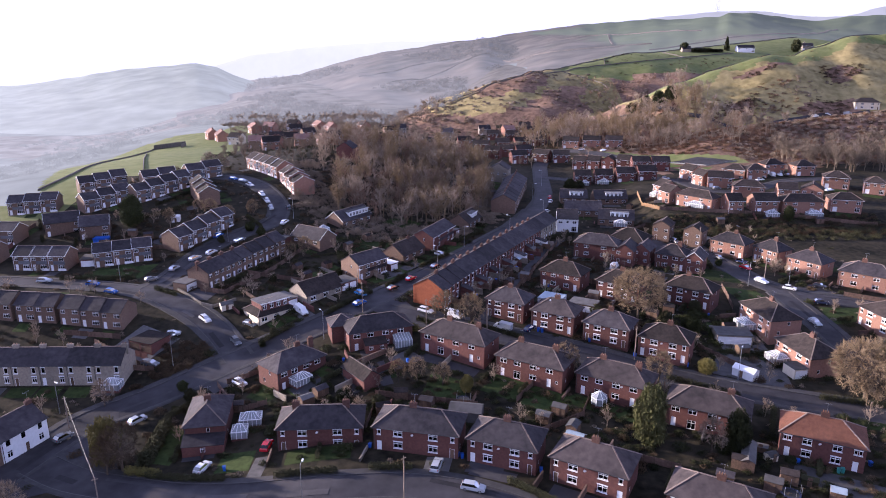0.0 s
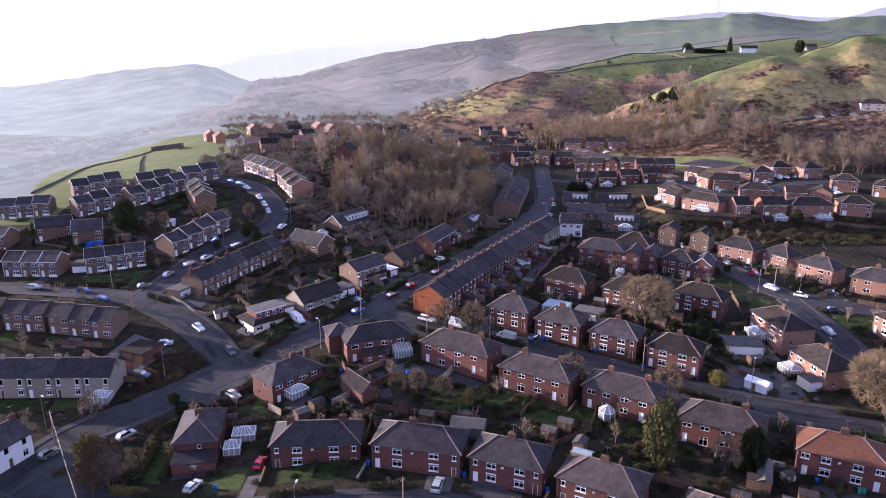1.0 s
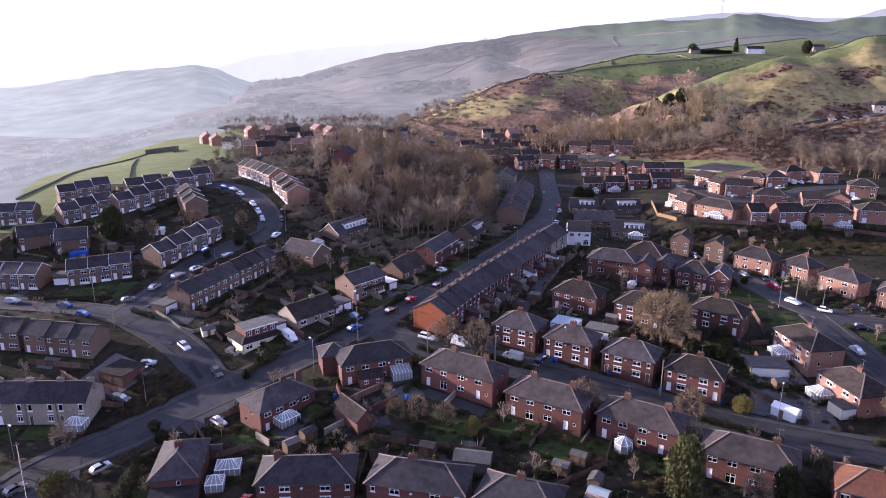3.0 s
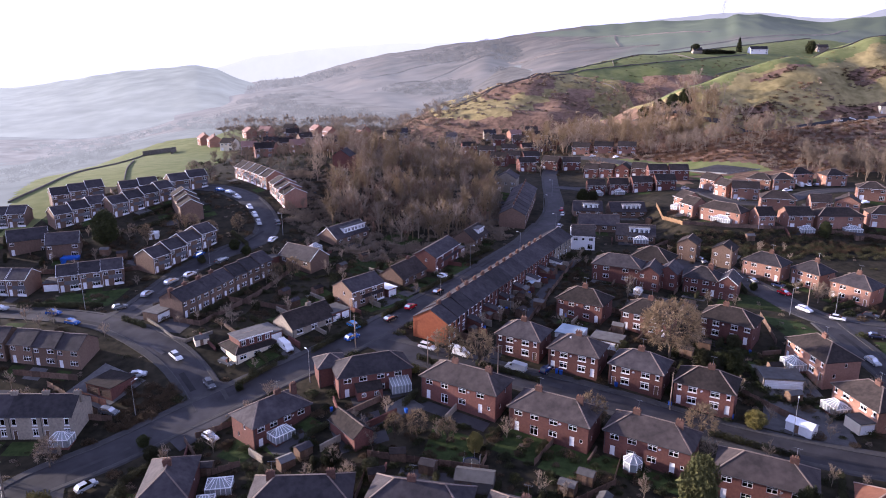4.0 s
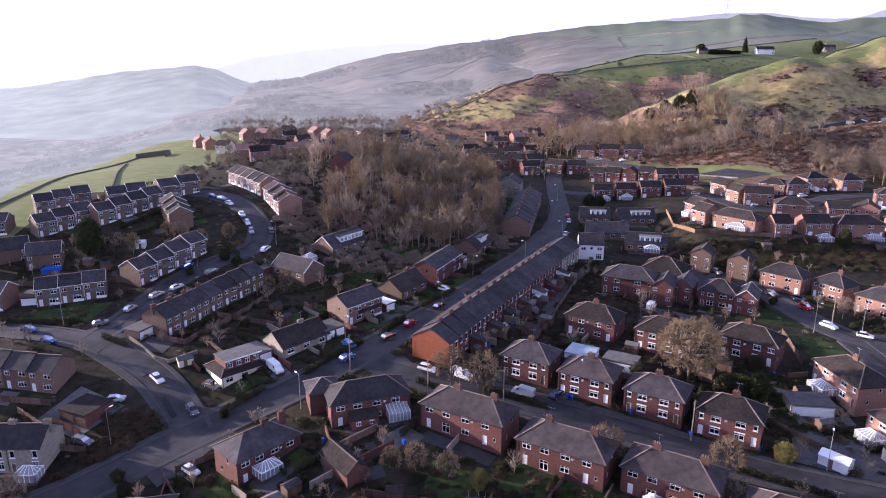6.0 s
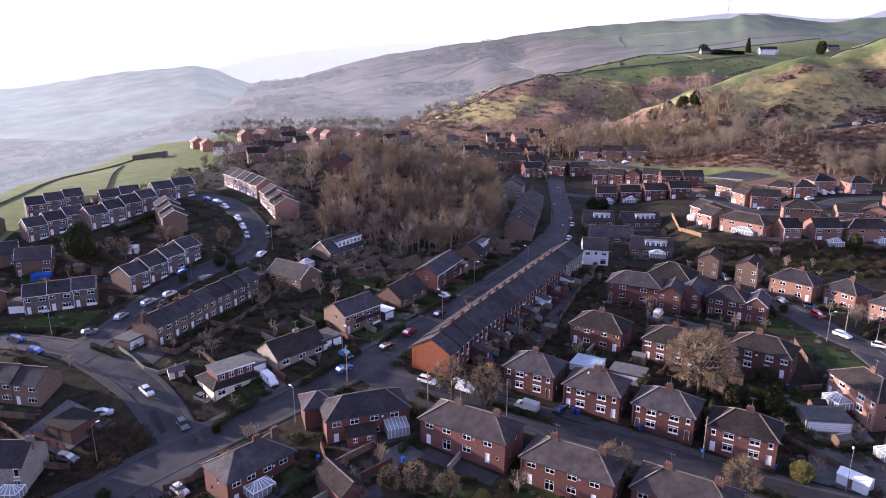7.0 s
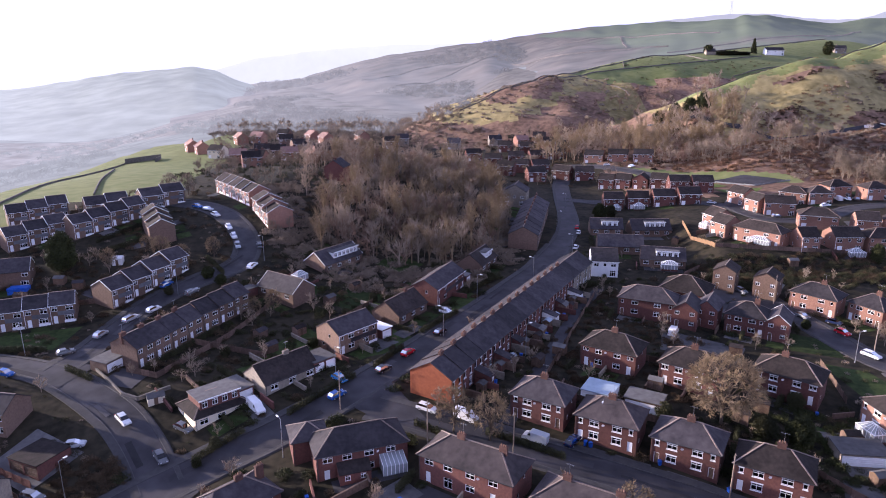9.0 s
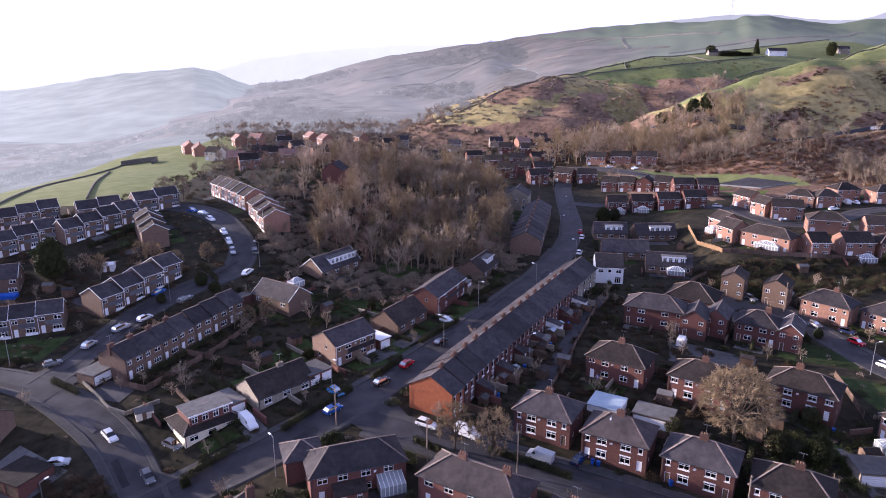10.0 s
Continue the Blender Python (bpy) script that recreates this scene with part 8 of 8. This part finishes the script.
# ---- field walls on the hills ----
def field_wall(pts, high=0.8, wide=0.55):
    q = smooth_line(pts, 4.0)
    h = wide / 2
    tagged(new("field_wall", ribbon("field_wall", q, (-h, -h * 0.7, h * 0.7, h), (-0.3, high, high, -0.3), "walling")), "dark drystone field wall across the hillside", "wall", kind="structure")


for line in (((-172, 298), (-170, 318), (-184, 383), (-190, 446), (-191, 476)), ((-137, 326), (-153, 366), (-170, 410), (-184, 446)), ((168, 576), (200, 552), (265, 562), (345, 581), (480, 604)), ((20, 642), (96, 692), (225, 792), (480, 932)), ((6, 658), (40, 664), (80, 672), (133, 710), (180, 730), (226, 746), (277, 774), (345, 806)),
             ((133, 708), (160, 681), (166, 657)), ((180, 730), (186, 762)), ((277, 774), (262, 800)), ((300, 650), (277, 719), (327, 755), (420, 800)), ((190, 448), (250, 452), (330, 458))):
    field_wall(line)


def moor_wall(pts, wide=3.2, high=1.6):
    """A dark wall or hedge line across the far hillside."""
    q = smooth_line(pts, 25.0)
    side, v, f = sides_of(q), [], []
    for p, n in zip(q, side):
        z = float(MOOR.height(p[0], p[1]))
        for o, h in ((-wide / 2, -1.0), (-wide / 2, high), (wide / 2, high), (wide / 2, -1.0)):
            v.append((p[0] + n[0] * o, p[1] + n[1] * o, z + h))
    for k in range(len(q) - 1):
        f += [(4 * k + j, 4 * k + j + 1, 4 * k + 5 + j, 4 * k + 4 + j) for j in range(3)]
    # These walls take the far woods' painted haze glow.
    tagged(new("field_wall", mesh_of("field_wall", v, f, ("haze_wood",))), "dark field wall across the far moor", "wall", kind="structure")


for line in (((324, 1050), (395, 1070), (484, 1060), (549, 1080), (801, 1406)), ((149, 1451), (220, 1227), (305, 1190), (355, 1145)), ((269, 1638), (375, 1557), (434, 1367), (486, 1281)),
             ((-68, 1262), (34, 1402), (165, 1607)), ((311, 1213), (381, 1533)), ((-141, 1404), (-35, 1577), (116, 1635))):
    moor_wall(line)


# ---- pylon on the skyline ----
def pylon(x, y, z, high):
    root = thing("pylon", x, y, z, 20, "grey steel lattice pylon on the skyline", "pylon")
    s = Shape()
    legs = ((-1, -1), (1, -1), (1, 1), (-1, 1))
    wide = lambda u: 4.0 * (1 - u) + 0.6
    for a, b in legs:
        s.bar((a * wide(0), b * wide(0), -12), (a * wide(1), b * wide(1), high), 0.28, 0.28)
    for k in range(8):
        u, v = k / 8, (k + 1) / 8
        for j in range(4):
            a, b = legs[j], legs[(j + 1) % 4]
            s.bar((a[0] * wide(u), a[1] * wide(u), high * u), (b[0] * wide(v), b[1] * wide(v), high * v), 0.15, 0.15)
    part("lattice", s.mesh("lattice", "metal"), root)
    for k, q in enumerate((0.7, 0.82, 0.94)):
        part("crossarm", Shape().bar((-8 + k, 0, high * q), (8 - k, 0, high * q), 0.25, 0.3).mesh("crossarm", "metal"), root)


pylon(872, 2190, 178, 46)
# ---- field edge, substation, oddments ----
slab("compound", ((140, 405), (158, 389), (177, 392), (160, 407)), "asphalt", "grey fenced court behind the estate", "court", 0.25)
fence(140, 405, 158, 389, 0.8, "metal", "low grey steel fence round a court")
fence(158, 389, 177, 392, 0.8, "metal", "low grey steel fence round a court")
garage(91.0, 184.0, -80, 2.4, 5.4, 2.5, "white", "white", "white", label="white touring caravan beside an orange brick house")
shed(-60.0, 184.0, 30, 3.4, 2.6, 1.8, "render", "felt", "small pale shed with boxes beside a bungalow")
shed(-100.0, 258.0, 10, 3.0, 2.6, 2.2, "white", "white", "small white shed on the hillside")
garage(-122.0, 240.0, 10, 5.0, 3.5, 1.6, "blue_plastic", "blue_plastic", "blue_plastic", label="low garden store under a blue tarpaulin")
shed(26.5, 121.0, -32, 3.6, 3.0, 2.1, "fence", "blue_metal", "garden shed with grey corrugated roof")


M["navy_pad"] = M["car_navy"]


def trampoline(x, y):
    root = thing("trampoline", x, y, lie(x, y), 0, "round black garden trampoline with a safety net", "trampoline")
    n = 16
    ring = [(1.6 * math.cos(2 * math.pi * k / n), 1.6 * math.sin(2 * math.pi * k / n)) for k in range(n)]
    v = [(q[0] * m, q[1] * m, z) for m, z in ((0.92, 0.72), (1.08, 0.72), (1.08, 0.78), (0.92, 0.78)) for q in ring]
    f = [(j * n + k, j * n + (k + 1) % n, (j + 1) % 4 * n + (k + 1) % n, (j + 1) % 4 * n + k) for j in range(4) for k in range(n)]
    part("ring", mesh_of("ring", v, f, ("navy_pad",)), root)
    part("mat", Shape().face(*[(q[0] * 0.92, q[1] * 0.92, 0.74) for q in ring]).mesh("mat", "rubber"), root)
    for k in range(0, n, 3):
        part("post", cached("tramp_post", lambda: Shape().tube((0, 0, -0.3), (0, 0, 2.5), 0.035, 0.03, 6).mesh("post", "metal")), root, Matrix.Translation((ring[k][0] * 1.05, ring[k][1] * 1.05, 0)))


trampoline(7.0, 138.2)
trampoline(64.0, 104.0)
# ---- poles and cable at the lower road ----
telegraph_pole(-79.9, 135.0, 30, 8.0)
telegraph_pole(-58.5, 103.6, 30, 9.6)


def cable(a, b, sag, r=0.045):
    """A hanging service cable between two pole tops."""
    s = Shape()
    pts = [tuple(a[i] + (b[i] - a[i]) * u - (4 * sag * u * (1 - u) if i == 2 else 0) for i in range(3)) for u in np.linspace(0, 1, 13)]
    v, f = [], []
    for p in pts:
        v += [(p[0] - r, p[1], p[2]), (p[0], p[1], p[2] + r), (p[0] + r, p[1], p[2]), (p[0], p[1], p[2] - r)]
    for k in range(len(pts) - 1):
        f += [(4 * k + j, 4 * k + (j + 1) % 4, 4 * k + 4 + (j + 1) % 4, 4 * k + 4 + j) for j in range(4)]
    tagged(new("overhead_cable", mesh_of("overhead_cable", v, f, ("iron",))), "grey service cable slung between two timber poles", "cable", "overhead cables")


cable((-79.9, 135.0, lie(-79.9, 135.0) + 7.8), (-58.5, 103.6, lie(-58.5, 103.6) + 9.4), 0.5, 0.055)
# ---- back gardens at the foot of the town ----
shed(60.6, 111.0, 64, 8.0, 2.4, 2.1, "fence", "felt", "long narrow pale-walled shed beside a dark conifer")
shed(65.2, 114.2, 20, 2.0, 1.8, 1.3, "render", "felt", "small pale garden store with pitched roof")
shed(67.6, 107.4, -28, 2.8, 1.6, 1.3, "hedge", "hedge", "low green-painted garden store")
shed(63.8, 118.6, -28, 2.6, 1.6, 1.2, "wood", "felt", "low timber log store with pale lid")
shed(84.5, 107.0, -25, 4.2, 3.0, 2.0, "fence", "tile", "timber summer house with white windows")
shed(70.5, 103.0, -28, 2.4, 2.0, 1.8, "wood", "blue_metal", "small dark shed with pale blue sheet roof")
for bx in (76.6, 77.4):
    bin_box(bx, 110.9, -20, "teal_plastic", "teal wheeled refuse bin behind a house")
hedge(-57.5, 121.5, -58.5, 136.0, 2.4, 1.8, "hedge", "tall uneven overgrown hedge round a corner garden")
hedge(-53.5, 117.2, -60.5, 118.5, 1.6, 1.4, "leaf_gold", "yellow-green clipped hedge at the street corner")
for x0, y0, x1, y1 in ((-78.0, 198.5, -74.0, 194.5), (-74.0, 194.5, -67.0, 187.6), (-67.0, 187.6, -63.0, 186.0), (-63.0, 186.0, -57.5, 190.0)):
    garden_wall(x0, y0, x1, y1, 0.8, "walling", "grey stone retaining wall round a corner garden")
# ---- pasture on the valley's edge ----
garden_wall(-191.0, 476.0, -171.0, 482.0, 3.0, "walling", "dark drystone sheepfold wall at the end of a pasture")
garden_wall(-171.0, 482.0, -170.0, 470.0, 2.2, "walling", "dark drystone sheepfold wall at the end of a pasture")
